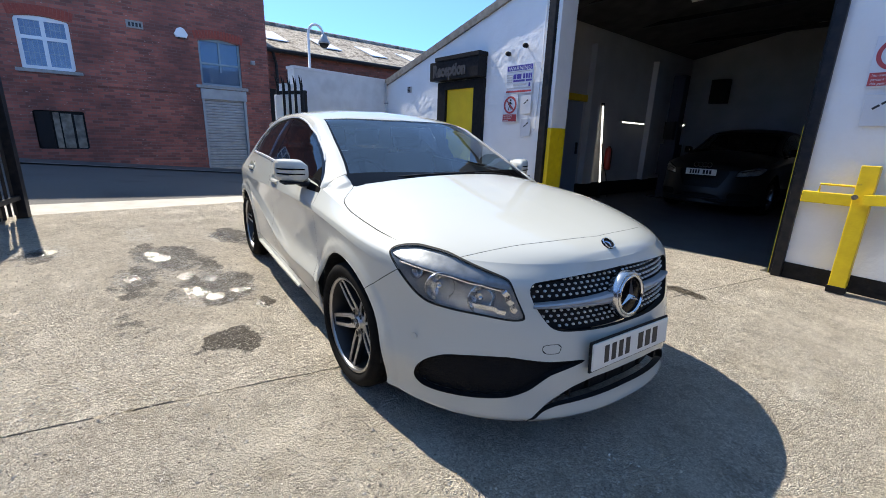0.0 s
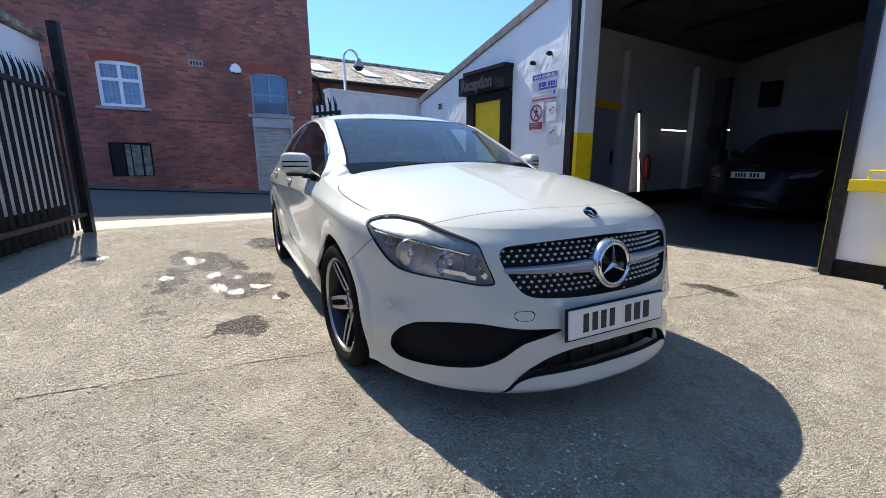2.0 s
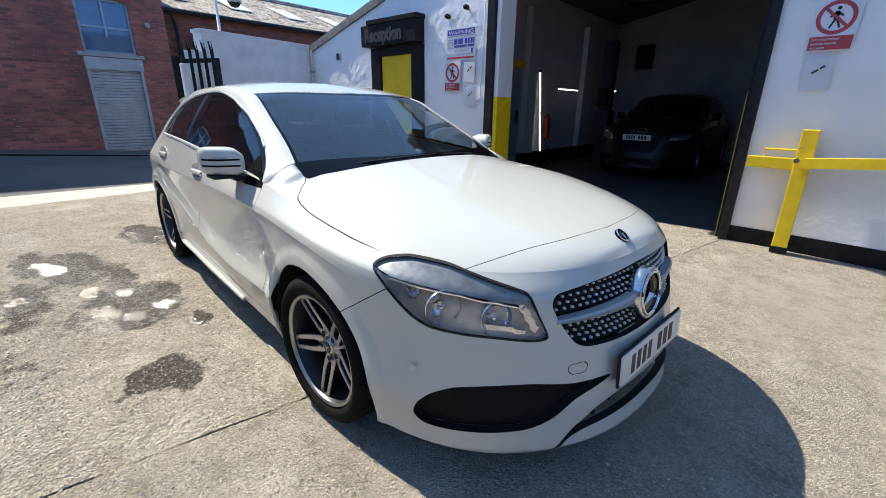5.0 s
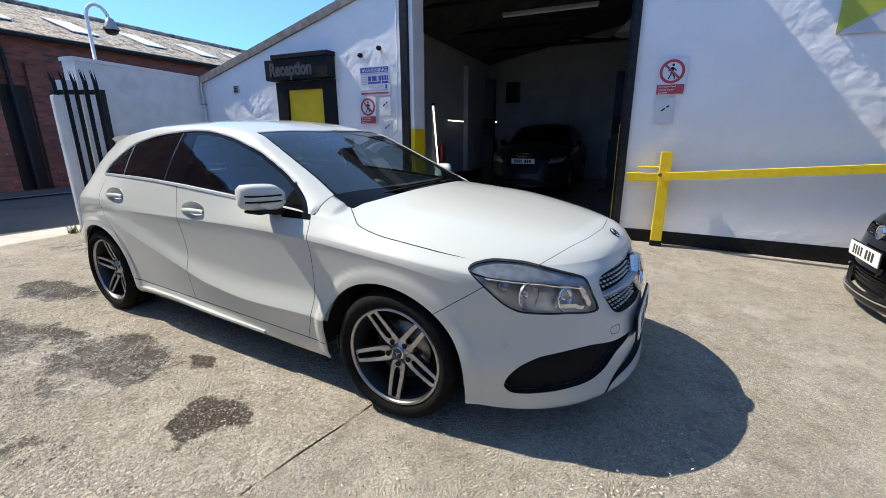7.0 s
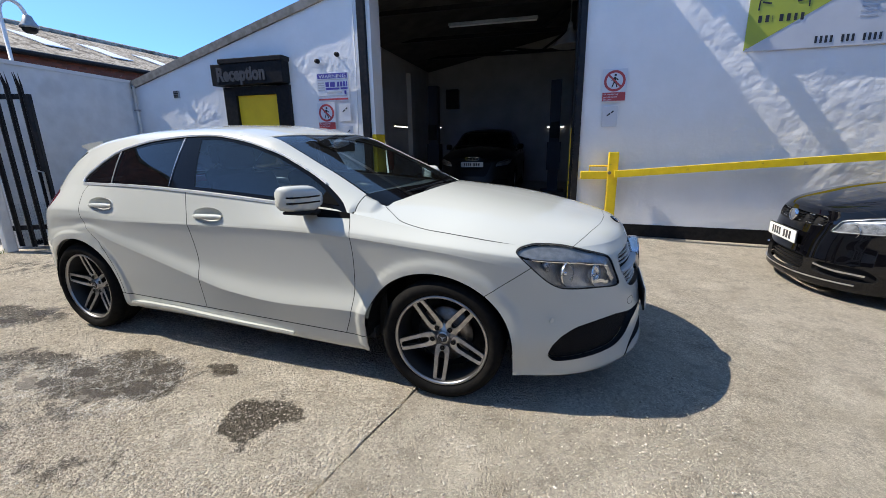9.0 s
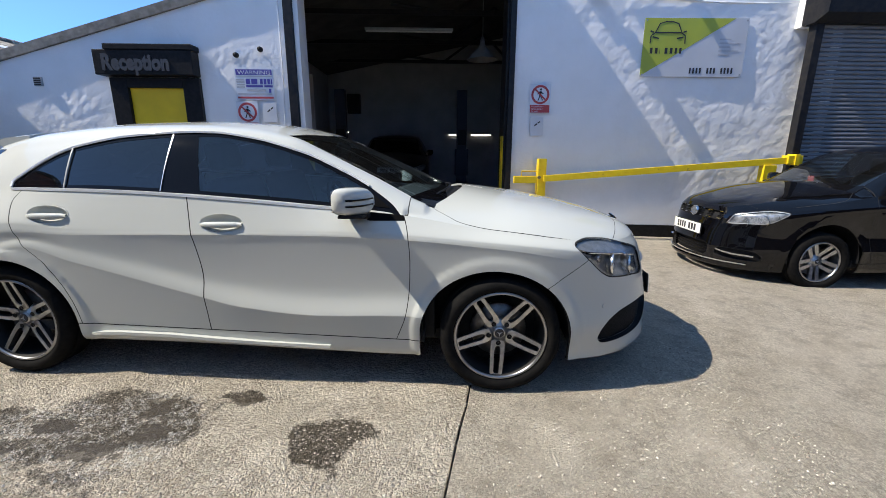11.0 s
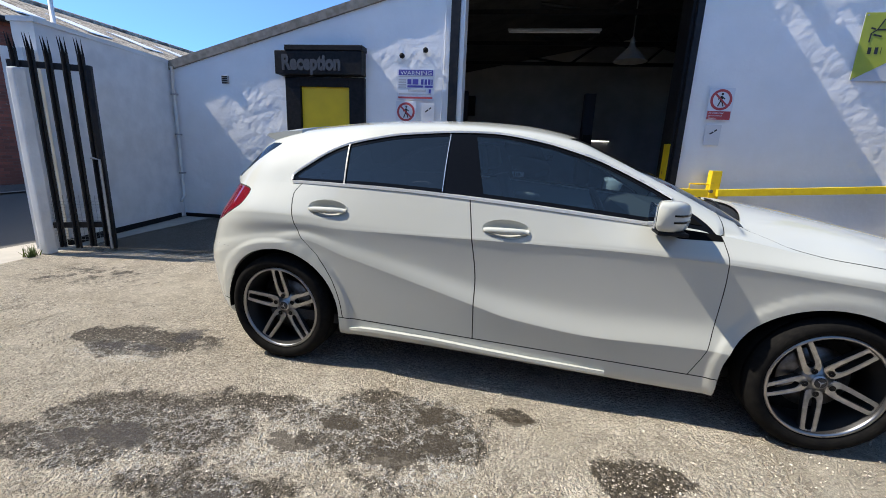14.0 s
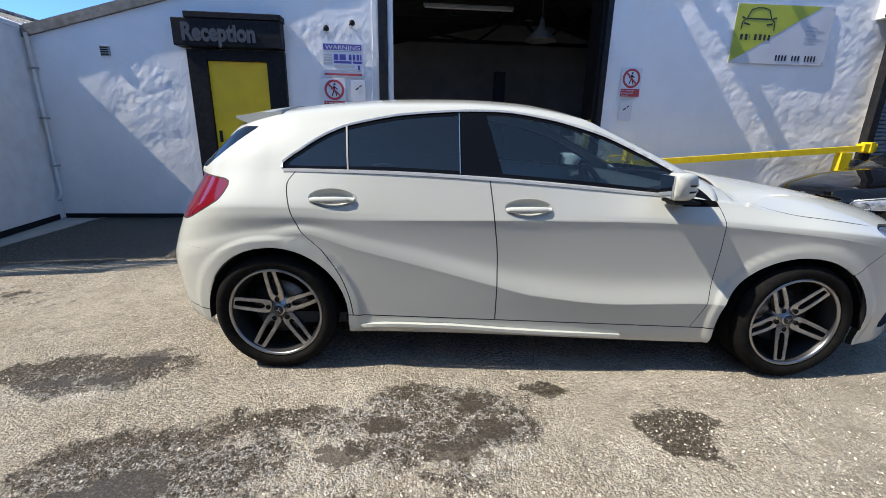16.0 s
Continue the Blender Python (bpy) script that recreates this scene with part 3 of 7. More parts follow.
SIGNRED = mat("red print", (0.42, 0.055, 0.06), 0.4)
SIGNGREEN = mat("lime green print", (0.40, 0.44, 0.045), 0.5, col2=(0.36, 0.40, 0.05), scale=3)
SIGNGREY = mat("grey print", (0.42, 0.43, 0.46), 0.5)
LETTERGREY = mat("brushed letter metal", (0.075, 0.075, 0.078), 0.45, 0.4)
PANE = glass("window pane", (0.74, 0.80, 0.86))
CURTAIN = mat("net curtain", (0.55, 0.57, 0.62), 0.9, col2=(0.40, 0.42, 0.5), scale=9)
TUBEON = glow("lit tube", (1.0, 0.95, 0.84), 0.62)
TUBEDIM = glow("lit strip light", (1.0, 0.95, 0.85), 1.1)
GRASS = mat("weeds", (0.10, 0.14, 0.03), 0.8)

FY = 3.335  # the facade's plane


# ---- ground ----
def lift(x, y):
    """The street climbs away past the gate; the yard falls gently towards the shutter."""
    s = np.clip((-4.9 - x) / 2.2, 0, 1)
    return s * s * (3 - 2 * s) * 0.075 * np.clip(1.6 - y, 0, 7) - 0.034 * (np.sqrt(np.clip(x - 2.0, 0, 12) ** 2 + 0.16) - 0.4)


def sheet(name, xs, ys, z, material, label, category, rough=0.0):
    X, Y = np.meshgrid(np.array(xs, float), np.array(ys, float))
    Z = z + lift(X, Y)
    if rough:
        Z = Z + rough * np.array([[noise.fractal(Vector((a * 0.9, b * 0.9, 3.1)), 1.0, 2.0, 4) for a, b in zip(r, q)] for r, q in zip(X, Y)])
    P = np.stack([X, Y, Z], -1)
    ob = Skin.grid(P, P).put(name, material, None)
    return tagged(ob, label, category, kind="structure")


axis_x = sorted({*np.linspace(-200, -16, 12), *np.linspace(-16, -4, 25), *np.linspace(-4, 20, 49), *np.linspace(20, 200, 8)})
sheet("ground", axis_x, sorted({*np.linspace(-200, -8, 10), *np.linspace(-8, 4, 25), *np.linspace(4, 200, 12)}), -0.035, ASPHALT, "dark grey asphalt of the street and beyond", "ground")
sheet("pavement", np.linspace(-5.55, -4.957, 4), np.linspace(-14, 14, 57), -0.004, PAVING, "pale smooth concrete crossing at the gateway", "pavement")
far = sheet("pavement", np.linspace(-11.95, -10.6, 3), np.linspace(-14, 20, 60), 0.0, ASPHALT, "dark footway with a kerb along the brick building", "pavement")
kerb = sheet("kerb", np.linspace(-10.6, -10.46, 2), np.linspace(-14, 20, 60), 0.003, STONE, "grey stone kerb edging the far footway", "kerb")


def joint_1(y):
    return 1.325 + 0.222 * y + 0.006 * noise.noise(Vector((0, y * 4, 0)))


def joint_2(y):
    return -3.13 + 0.25 * y + 0.012 * noise.noise(Vector((7, y * 3, 0)))


def yard_slab(left, right, count, rough, material):
    """One of the pours of concrete that meet at two slanting joints."""
    ys = np.linspace(-14, FY + 0.25, 120)
    P = np.array([[(x, y, 0.0) for x in np.linspace(left(y), right(y), count)] for y in ys])
    P[..., 2] = lift(P[..., 0], P[..., 1]) + rough * np.array([[noise.fractal(Vector((a * 1.3, b * 1.3, 0.5)), 1.0, 2.0, 3) for a, b, _ in r] for r in P])
    ob = Skin.grid(P, P).put("yard_floor", material, None, thick=0.03)
    return tagged(ob, "worn exposed aggregate concrete with wet dark stains", "yard", kind="structure")


yard_slab(lambda y: -4.95, lambda y: max(joint_2(y) - 0.005, -4.9), 24, 0.006, CONCRETE)
yard_slab(lambda y: max(joint_2(y) + 0.005, -4.89), lambda y: joint_1(y) - 0.006, 50, 0.0035, CONCRETE)
yard_slab(lambda y: joint_1(y) + 0.006, lambda y: 16.0, 70, 0.0035, CONCRETE_FINE)
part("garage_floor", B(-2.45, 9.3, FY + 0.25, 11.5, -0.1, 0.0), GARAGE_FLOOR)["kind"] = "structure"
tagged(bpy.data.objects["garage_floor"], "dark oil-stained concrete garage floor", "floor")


# ---- garage building ----
def roofline(x):
    return np.where(x < 3.2, 2.37 + 0.277 * (x + 5.4), 4.752 - 0.277 * (x - 3.2))


def lumps(x, z, s, seed):
    return np.array([noise.fractal(Vector((a * s, seed, b * s)), 1.0, 2.0, 4) for a, b in zip(x.ravel(), z.ravel())]).reshape(x.shape)


def facade():
    xs, zs = np.linspace(-5.42, 6.42, 640), np.linspace(-0.30, 4.9, 281)
    X, Z = np.meshgrid(xs, zs)
    fine, mid, grain = lumps(X, Z, 9.0, 1.7), lumps(X, Z, 2.6, 8.2), lumps(X, Z, 19.0, 4.4)

    def blob(cx, cz, rx, rz):
        d = ((X - cx) / rx) ** 2 + ((Z - cz) / rz) ** 2 + 0.55 * mid
        return np.clip(1.25 - d, 0, 1)

    h = 0.0012 * fine + 0.002 * mid
    m1, m2, m3 = blob(-1.62, 2.40, 0.55, 0.42), blob(-4.05, 1.55, 0.42, 0.62), blob(-5.0, 0.75, 0.2, 0.35)
    for m_ in (m1, m2, m3):
        h += m_ * (0.0030 * fine + 0.008 * mid + 0.0012 * grain)
    s = np.clip(X - (2.75 + (2.62 - Z) * 0.80), 0, 4)
    rough = np.clip(s / 0.3, 0, 1)
    h += 0.022 * s + rough * (0.0019 * fine + 0.0046 * mid + 0.0013 * grain)
    P = np.stack([X, FY - h, Z], -1)
    sk = Skin.grid(P, P)
    sk, _ = sk.cut(sk.co[:, 2] - roofline(sk.co[:, 0]))
    for x0, x1, z1 in ((-0.92, 2.06, 3.62), (-3.46, -2.31, 2.17)):
        sk = sk.cut(np.maximum(np.maximum(x0 - sk.co[:, 0], sk.co[:, 0] - x1), sk.co[:, 2] - z1))[1]
    return tagged(sk.put("wall_facade", WHITEWALL, None, thick=0.30), "white painted rendered gable wall, rough in patches", "wall", kind="structure")


facade()


def structure(name, bm, material, label, category):
    return tagged(part(name, bm, material), label, category, kind="structure")


def gable_piece(name, y0, y1, x0, x1, drop, material, label, category):
    """A roof slab following the two slopes."""
    pts = [(x0, float(roofline(np.array(x0)))), (3.2, 4.752), (x1, float(roofline(np.array(x1))))]
    out = [(a, b + 0.03) for a, b in pts] + [(a, b + 0.03 - drop) for a, b in pts[::-1]]
    return structure(name, slab(bmesh.new(), out, y0, y1, lambda a, b, d: (a, d, b)), material, label, category)


bm = bmesh.new()
rows = []
for y, eave in ((FY + 0.06, 2.272), (5.45, 2.90), (11.7, 2.90)):
    low = [(-5.5, eave), (-2.66, eave + (4.682 - eave) * 0.3264), (3.2, 4.682), (9.4, float(roofline(np.array(9.4))) - 0.07)]
    rows.append([bm.verts.new((a, y, b)) for a, b in low + [(a, b + 0.10) for a, b in low[::-1]]])
for a, b in zip(rows, rows[1:]):
    for k in range(8):
        bm.faces.new((a[k], b[k], b[(k + 1) % 8], a[(k + 1) % 8]))
for r in (rows[0], rows[-1]):
    bm.faces.new(r)
bmesh.ops.recalc_face_normals(bm, faces=bm.faces)
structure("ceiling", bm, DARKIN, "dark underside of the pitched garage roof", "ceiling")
gable_piece("barge_board", FY - 0.045, FY - 0.002, -5.55, 9.4, 0.125, TIMBER, "weathered grey barge board along the gable", "barge board")
# unseen box, added to throw the slanting shade and dim the doorway
sh_ = thing("shade_box", "unseen black box added over the garage opening to shade the wall", "roller shutter", kind="structure")
part("box", B(-1.08, 2.16, FY - 0.30, FY - 0.01, 3.64, 4.02, 0.01), BLACKMETAL, sh_)
part("box_edge", B(-0.90, 2.0, FY - 0.2, FY - 0.14, 3.56, 3.64, 0.01), BLACKMETAL, sh_)
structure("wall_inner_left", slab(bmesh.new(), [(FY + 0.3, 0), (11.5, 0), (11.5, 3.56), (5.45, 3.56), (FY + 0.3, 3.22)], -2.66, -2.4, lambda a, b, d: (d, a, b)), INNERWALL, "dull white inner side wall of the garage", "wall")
# back wall: inner wall paint made darker for the garage's dim depth
structure("wall_back", slab(bmesh.new(), [(-2.6, 0), (9.3, 0), (9.3, 3.03), (3.2, 4.71), (-2.6, 3.56)], 11.45, 11.7, lambda a, b, d: (a, d, b)), mat("shaded back wall", (0.46, 0.455, 0.435), 0.85, col2=(0.38, 0.375, 0.36), scale=2, bump=0.3, bscale=20), "dull white back wall of the garage", "wall")
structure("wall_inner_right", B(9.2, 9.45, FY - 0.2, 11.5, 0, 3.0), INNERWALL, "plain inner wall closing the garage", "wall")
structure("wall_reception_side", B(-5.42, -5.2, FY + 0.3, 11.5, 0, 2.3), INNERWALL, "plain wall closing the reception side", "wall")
structure("wall_reception_back", B(-5.2, -2.66, FY + 1.6, FY + 1.75, 0, 2.3), INNERWALL, "plain wall behind the reception door", "wall")
structure("skirting", slab(bmesh.new(), [(2.10, -0.05), (6.3, -0.30), (6.3, 0.045), (4.4, 0.118), (2.6, 0.150), (2.10, 0.155)], FY - 0.012, FY + 0.05, lambda a, b, d: (a, d, b)), BLACKPAINT, "black painted strip along the foot of the wall", "skirting")
structure("skirting", B(-5.40, -3.48, FY - 0.012, FY + 0.05, 0, 0.06), BLACKPAINT, "thin black strip along the foot of the wall", "skirting")
structure("skirting", B(-2.398, -2.385, FY + 0.35, 11.4, 0, 0.33), BLACKPAINT, "black painted band along the inner wall", "skirting")
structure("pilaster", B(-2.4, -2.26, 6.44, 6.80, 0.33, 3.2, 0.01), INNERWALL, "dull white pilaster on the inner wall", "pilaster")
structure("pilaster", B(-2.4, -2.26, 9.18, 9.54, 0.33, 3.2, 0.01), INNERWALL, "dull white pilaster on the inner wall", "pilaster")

# opening: black frame, reveals
jl = thing("door_frame", "black steel frame at the side of the garage opening", "door frame", kind="structure")
part("post", B(-1.075, -0.955, FY - 0.06, FY + 0.02, 0, 3.7, 0.008), BLACKMETAL, jl)
jr = thing("door_frame", "black steel frame with a yellow edge at the garage opening", "door frame", kind="structure")
part("post", B(2.02, 2.10, FY - 0.05, FY + 0.03, 0, 3.7, 0.006), BLACKMETAL, jr)
part("inner_post", B(1.985, 2.06, FY + 0.03, FY + 0.42, 0, 3.7, 0.006), BLACKPAINT, jr)
part("edge_strip", B(1.979, 1.9845, FY + 0.035, FY + 0.26, 0, 1.45), YELLOW, jr, "yellow painted lower edge")
rv = thing("reveal", "white painted reveal with a yellow lower part", "reveal", kind="structure")
part("panel", B(-0.945, -0.885, FY - 0.01, FY + 0.34, 1.42, 3.7, 0.004), WHITEWALL, rv)
part("lower_panel", B(-0.947, -0.883, FY - 0.012, FY + 0.34, 0.0, 1.42, 0.004), YELLOW, rv, "yellow painted lower reveal")
cb = thing("cable", "thin pale cable clipped to the wall", "cable")
part("cable", tube(bmesh.new(), [(-1.15, FY - 0.012, 3.4), (-1.15, FY - 0.012, 2.4), (-1.18, FY - 0.012, 1.4), (-1.32, FY - 0.012, 1.32)], 0.006, 6), WINFRAME, cb)


# ---- reception ----
def reception():
    d = thing("door_1", "yellow panelled reception door in a black frame", "door", kind="structure")
    part("frame", B(-3.50, -3.27, FY - 0.07, FY + 0.12, 0, 2.20, 0.008), BLACKPAINT, d)
    part("frame", B(-2.52, -2.29, FY - 0.07, FY + 0.12, 0, 2.20, 0.008), BLACKPAINT, d)
    part("head", B(-3.27, -2.52, FY - 0.07, FY + 0.12, 2.07, 2.20, 0.006), BLACKPAINT, d)
    leaf = part("leaf", B(-3.27, -2.52, FY - 0.02, FY + 0.03, 0.02, 2.07, 0.004), YELLOWDOOR, d)
    part("handle", B(-3.22, -3.19, FY - 0.06, FY - 0.02, 1.05, 1.20, 0.006), BLACKMETAL, leaf, "black pull handle")
    s = thing("reception_sign", "black box sign with grey metal letters over the door", "sign")
    part("board", B(-3.58, -2.285, FY - 0.20, FY - 0.004, 2.215, 2.53, 0.012), BLACKPAINT, s)
    part("top_board", B(-3.42, -2.27, FY - 0.215, FY - 0.004, 2.53, 2.60, 0.008), BLACKPAINT, s)
    letters("letters", "Reception", 0.27, LETTERGREY, s, Matrix.Translation((-3.47, FY - 0.205, 2.280)) @ pose(0, 0, 0, 90), "raised grey metal letters", 0.80, 0.01, 0.013)
    v = thing("wall_vent", "small dark square vent on the white wall", "vent")
    part("frame", B(-4.555, -4.445, FY - 0.03, FY, 2.085, 2.205, 0.006), GALV, v)
    for k in range(4):
        part("slat", B(-4.545, -4.455, FY - 0.036, FY - 0.028, 2.096 + 0.027 * k, 2.112 + 0.027 * k), BLACKMETAL, v)
    p = thing("drainpipe", "white plastic drainpipe in the wall corner", "drainpipe")
    part("pipe", tube(bmesh.new(), [(-5.36, FY - 0.05, 2.32), (-5.36, FY - 0.05, 1.5), (-5.37, FY - 0.05, 0.35), (-5.33, FY - 0.16, 0.27)], 0.022, 10), WHITEDIRTY, p, smooth=True)
    for z in (0.7, 1.3, 1.9):
        part("clip", B(-5.40, -5.32, FY - 0.08, FY - 0.01, z, z + 0.025, 0.004), GALV, p)


reception()


def wall_cam(x, z):
    c = thing("security_lamp", "small dark round sensor on a short bracket", "sensor", "wall sensors", m=Matrix.Translation((0, -0.02, 0)))
    part("bracket", tube(bmesh.new(), [(x - 0.05, FY + 0.03, z + 0.0), (x - 0.02, FY - 0.05, z)], 0.012, 8), PLASTIC, c)
    part("head", lathe(bmesh.new(), [(0.001, -0.05), (0.026, -0.046), (0.034, -0.02), (0.034, 0.015), (0.022, 0.04), (0.001, 0.045)], "y", 20, Matrix.Translation((x, FY - 0.085, z))), PLASTIC, c, smooth=True)


wall_cam(-1.73, 2.49)
wall_cam(-1.40, 2.565)


# ---- signs on the facade: local x along the wall, y up, z out of it ----
def board(name, x, z, w, h, material, label, out=0.03):
    s = thing(name, label, "sign", m=Matrix.Translation((x, FY - out, z)) @ pose(0, 0, 0, 90))
    part("board", B(0, w, -h, 0, -0.006, 0.0, 0.002), material, s)
    return s


def bar(s, x0, x1, y0, y1, material, z=0.0, name="bar", label=""):
    return part(name, B(x0, x1, y0, y1, z + 0.0005, z + 0.003), material, s, label)


def ring(bm, cx, cy, r0, r1, z0, z1, seg=40):
    vs = []
    for k in range(seg):
        a = 2 * math.pi * k / seg
        vs.append([bm.verts.new((cx + r * math.cos(a), cy + r * math.sin(a), z)) for r, z in ((r0, z0), (r0, z1), (r1, z1), (r1, z0))])
    for a, b in zip(vs, vs[1:] + vs[:1]):
        for k in range(4):
            bm.faces.new((a[k], b[k], b[(k + 1) % 4], a[(k + 1) % 4]))
    return bm


def strokes(s, name, lines, w, material, z=0.0):
    bm = bmesh.new()
    for (x0, y0), (x1, y1) in lines:
        d = Vector((x1 - x0, y1 - y0, 0))
        q = Vector((-d.y, d.x, 0)).normalized() * w / 2
        a, b = Vector((x0, y0, z + 0.003)), Vector((x1, y1, z + 0.003))
        lo = [bm.verts.new(v) for v in (a - q, b - q, b + q, a + q)]
        hi = [bm.verts.new(v + Vector((0, 0, 0.002))) for v in (a - q, b - q, b + q, a + q)]
        bm.faces.new(hi)
        for k in range(4):
            bm.faces.new((lo[k], lo[(k + 1) % 4], hi[(k + 1) % 4], hi[k]))
    return part(name, bm, material, s)


def prohibition(x, z, words, out=0.03):
    s = board("prohibition_sign", x, z, 0.30, 0.40, SIGNWHITE, "white prohibition sign, red ring over a red text panel", out)
    part("ring", ring(bmesh.new(), 0.15, -0.145, 0.100, 0.130, 0.0005, 0.003), SIGNRED, s, "red ring")
    strokes(s, "slash", [((0.075, -0.075), (0.225, -0.215))], 0.022, SIGNRED, 0.001)
    strokes(s, "pictogram", [((0.152, -0.098), (0.150, -0.165)), ((0.148, -0.102), (0.146, -0.160))], 0.026, INK)
    strokes(s, "pictogram_limb", [((0.146, -0.155), (0.118, -0.225)), ((0.152, -0.155), (0.172, -0.190)), ((0.172, -0.190), (0.182, -0.225)), ((0.150, -0.105), (0.110, -0.140)), ((0.150, -0.105), (0.192, -0.135))], 0.014, INK)
    part("pictogram_head", lathe(bmesh.new(), [(0.014, 0.0), (0.014, 0.005), (0.001, 0.005)], "z", 16, Matrix.Translation((0.156, -0.075, 0))), INK, s)
    bar(s, 0.01, 0.29, -0.39, -0.285, SIGNRED, name="text_panel")
    for k, line in enumerate(words):
        letters("letters", line, 0.030, SIGNWHITE, s, Matrix.Translation((0.026, -0.316 - 0.033 * k, 0.0035)), "", 0.86, 0.0005)
    return s


NO_ENTRY = ("No unauthorised", "persons beyond", "this point")
prohibition(2.335, 2.165, NO_ENTRY)
prohibition(-1.825, 1.90, NO_ENTRY, 0.05)


def no_smoking(x, z, out=0.03):
    s = board("notice", x, z, 0.19, 0.26, mat("greyed notice film", (0.64, 0.65, 0.67), 0.4), "pale notice with a cigarette pictogram", out)
    strokes(s, "pictogram", [((0.06, -0.12), (0.10, -0.09)), ((0.11, -0.083), (0.14, -0.06))], 0.018, INK)


no_smoking(2.36, 1.71)
no_smoking(-1.45, 1.88, 0.06)
no_smoking(-1.44, 1.55, 0.04)


def warning_sign():
    s = board("warning_sign", -1.815, 2.335, 0.535, 0.415, SIGNWHITE, "white security warning sign with violet lettering", 0.03)
    bar(s, 0.02, 0.515, -0.085, -0.012, SIGNBLUE)
    letters("letters", "WARNING", 0.075, SIGNWHITE, s, Matrix.Translation((0.045, -0.078, 0.0035)), "", 1.25, 0.0005)
    bar(s, 0.02, 0.515, -0.105, -0.095, SIGNGREY)
    for x0, x1 in ((0.15, 0.215), (0.225, 0.315), (0.345, 0.39), (0.397, 0.44), (0.447, 0.49), (0.495, 0.52)):
        bar(s, x0, x1 - 0.008, -0.205, -0.135, SIGNBLUE)
    bar(s, 0.15, 0.38, -0.245, -0.217, SIGNBLUE)
    bar(s, 0.40, 0.515, -0.245, -0.217, SIGNBLUE)
    for k in range(4):
        bar(s, 0.02, 0.13, -0.155 - 0.033 * k, -0.135 - 0.033 * k, SIGNGREY)
    bar(s, 0.16, 0.42, -0.30, -0.27, SIGNGREY)
    bar(s, 0.46, 0.49, -0.32, -0.265, SIGNBLUE)
    bar(s, 0.03, 0.50, -0.345, -0.325, SIGNGREY)
    bar(s, 0.02, 0.515, -0.395, -0.37, SIGNRED)


warning_sign()


def firm_sign():
    # board white greyed for fading and for the shade on it
    s = board("firm_sign", 3.885, 3.035, 1.46, 0.765, mat("faded and shaded sign white", (0.56, 0.575, 0.61), 0.5, col2=(0.50, 0.515, 0.55), scale=2), "grey-white firm sign with a lime green wedge and car outline", 0.048)
    s.matrix_world = s.matrix_world @ Matrix.Rotation(radians(1.3), 4, "Y").inverted()
    for x, y in ((0.03, -0.03), (1.43, -0.03), (0.03, -0.735), (1.43, -0.735)):
        part("fixing", lathe(bmesh.new(), [(0.012, -0.07), (0.012, 0.004), (0.001, 0.006)], "z", 8, Matrix.Translation((x, y, 0))), GALV, s)
    bm = slab(bmesh.new(), [(0.004, -0.004), (1.27, -0.004), (0.004, -0.755)], 0.0005, 0.0025, lambda a, b, d: (a, b, d))
    part("green_wedge", bm, SIGNGREEN, s, "lime green wedge")
    car = [(0.10, -0.33), (0.105, -0.23), (0.16, -0.19), (0.215, -0.075), (0.30, -0.05), (0.39, -0.05), (0.475, -0.075), (0.53, -0.19), (0.585, -0.23), (0.59, -0.33)]
    strokes(s, "car_outline", list(zip(car, car[1:])), 0.014, INK, 0.001)
    strokes(s, "car_lamps", [((0.13, -0.245), (0.22, -0.265)), ((0.56, -0.245), (0.47, -0.265)), ((0.16, -0.19), (0.53, -0.19)), ((0.09, -0.17), (0.14, -0.185)), ((0.60, -0.17), (0.55, -0.185))], 0.018, INK, 0.001)
    for x0, x1 in ((0.10, 0.16), (0.172, 0.232), (0.242, 0.262), (0.31, 0.37), (0.382, 0.442), (0.452, 0.505), (0.515, 0.57)):
        bar(s, x0 + 0.010, x1 - 0.014, -0.460, -0.385, INK, 0.002, "name_bar")
    for x0, count in ((0.70, 4), (0.95, 3), (1.15, 4)):
        for k in range(count):
            bar(s, x0 + 0.048 * k, x0 + 0.048 * k + 0.024, -0.72, -0.645, INK, name="number_bar")
    for k in range(5):
        bar(s, 1.08, 1.36 if k % 2 else 1.24, -0.28 - 0.05 * k, -0.262 - 0.05 * k, SIGNGREY, name="text_bar")


firm_sign()


cb2 = thing("cable", "white painted cable sagging along the wall top", "cable")
part("cable", tube(bmesh.new(), [(x, FY - 0.055 - 0.008 * (x - 3.6), z) for x, z in ((3.55, 3.30), (4.0, 3.275), (4.5, 3.25), (4.93, 3.232), (5.5, 3.228), (6.0, 3.235), (6.34, 3.246))], 0.011, 8), WHITEWALL, cb2, smooth=True)
wall_cam(4.40, 3.41)
wall_cam(4.49, 3.40)
fl_ = thing("flood_lamp", "dark square flood lamp on a pale bracket", "lamp")
part("bracket", B(3.02, 3.20, FY - 0.08, FY + 0.0, 3.30, 3.42, 0.006), WINFRAME, fl_, "pale mounting block")
part("body", B(3.14, 3.30, FY - 0.24, FY - 0.07, 3.29, 3.42, 0.012), BLACKMETAL, fl_)
part("lens", B(3.155, 3.285, FY - 0.246, FY - 0.239, 3.305, 3.405, 0.002), GLOSSBLACK, fl_, "dark lamp glass")


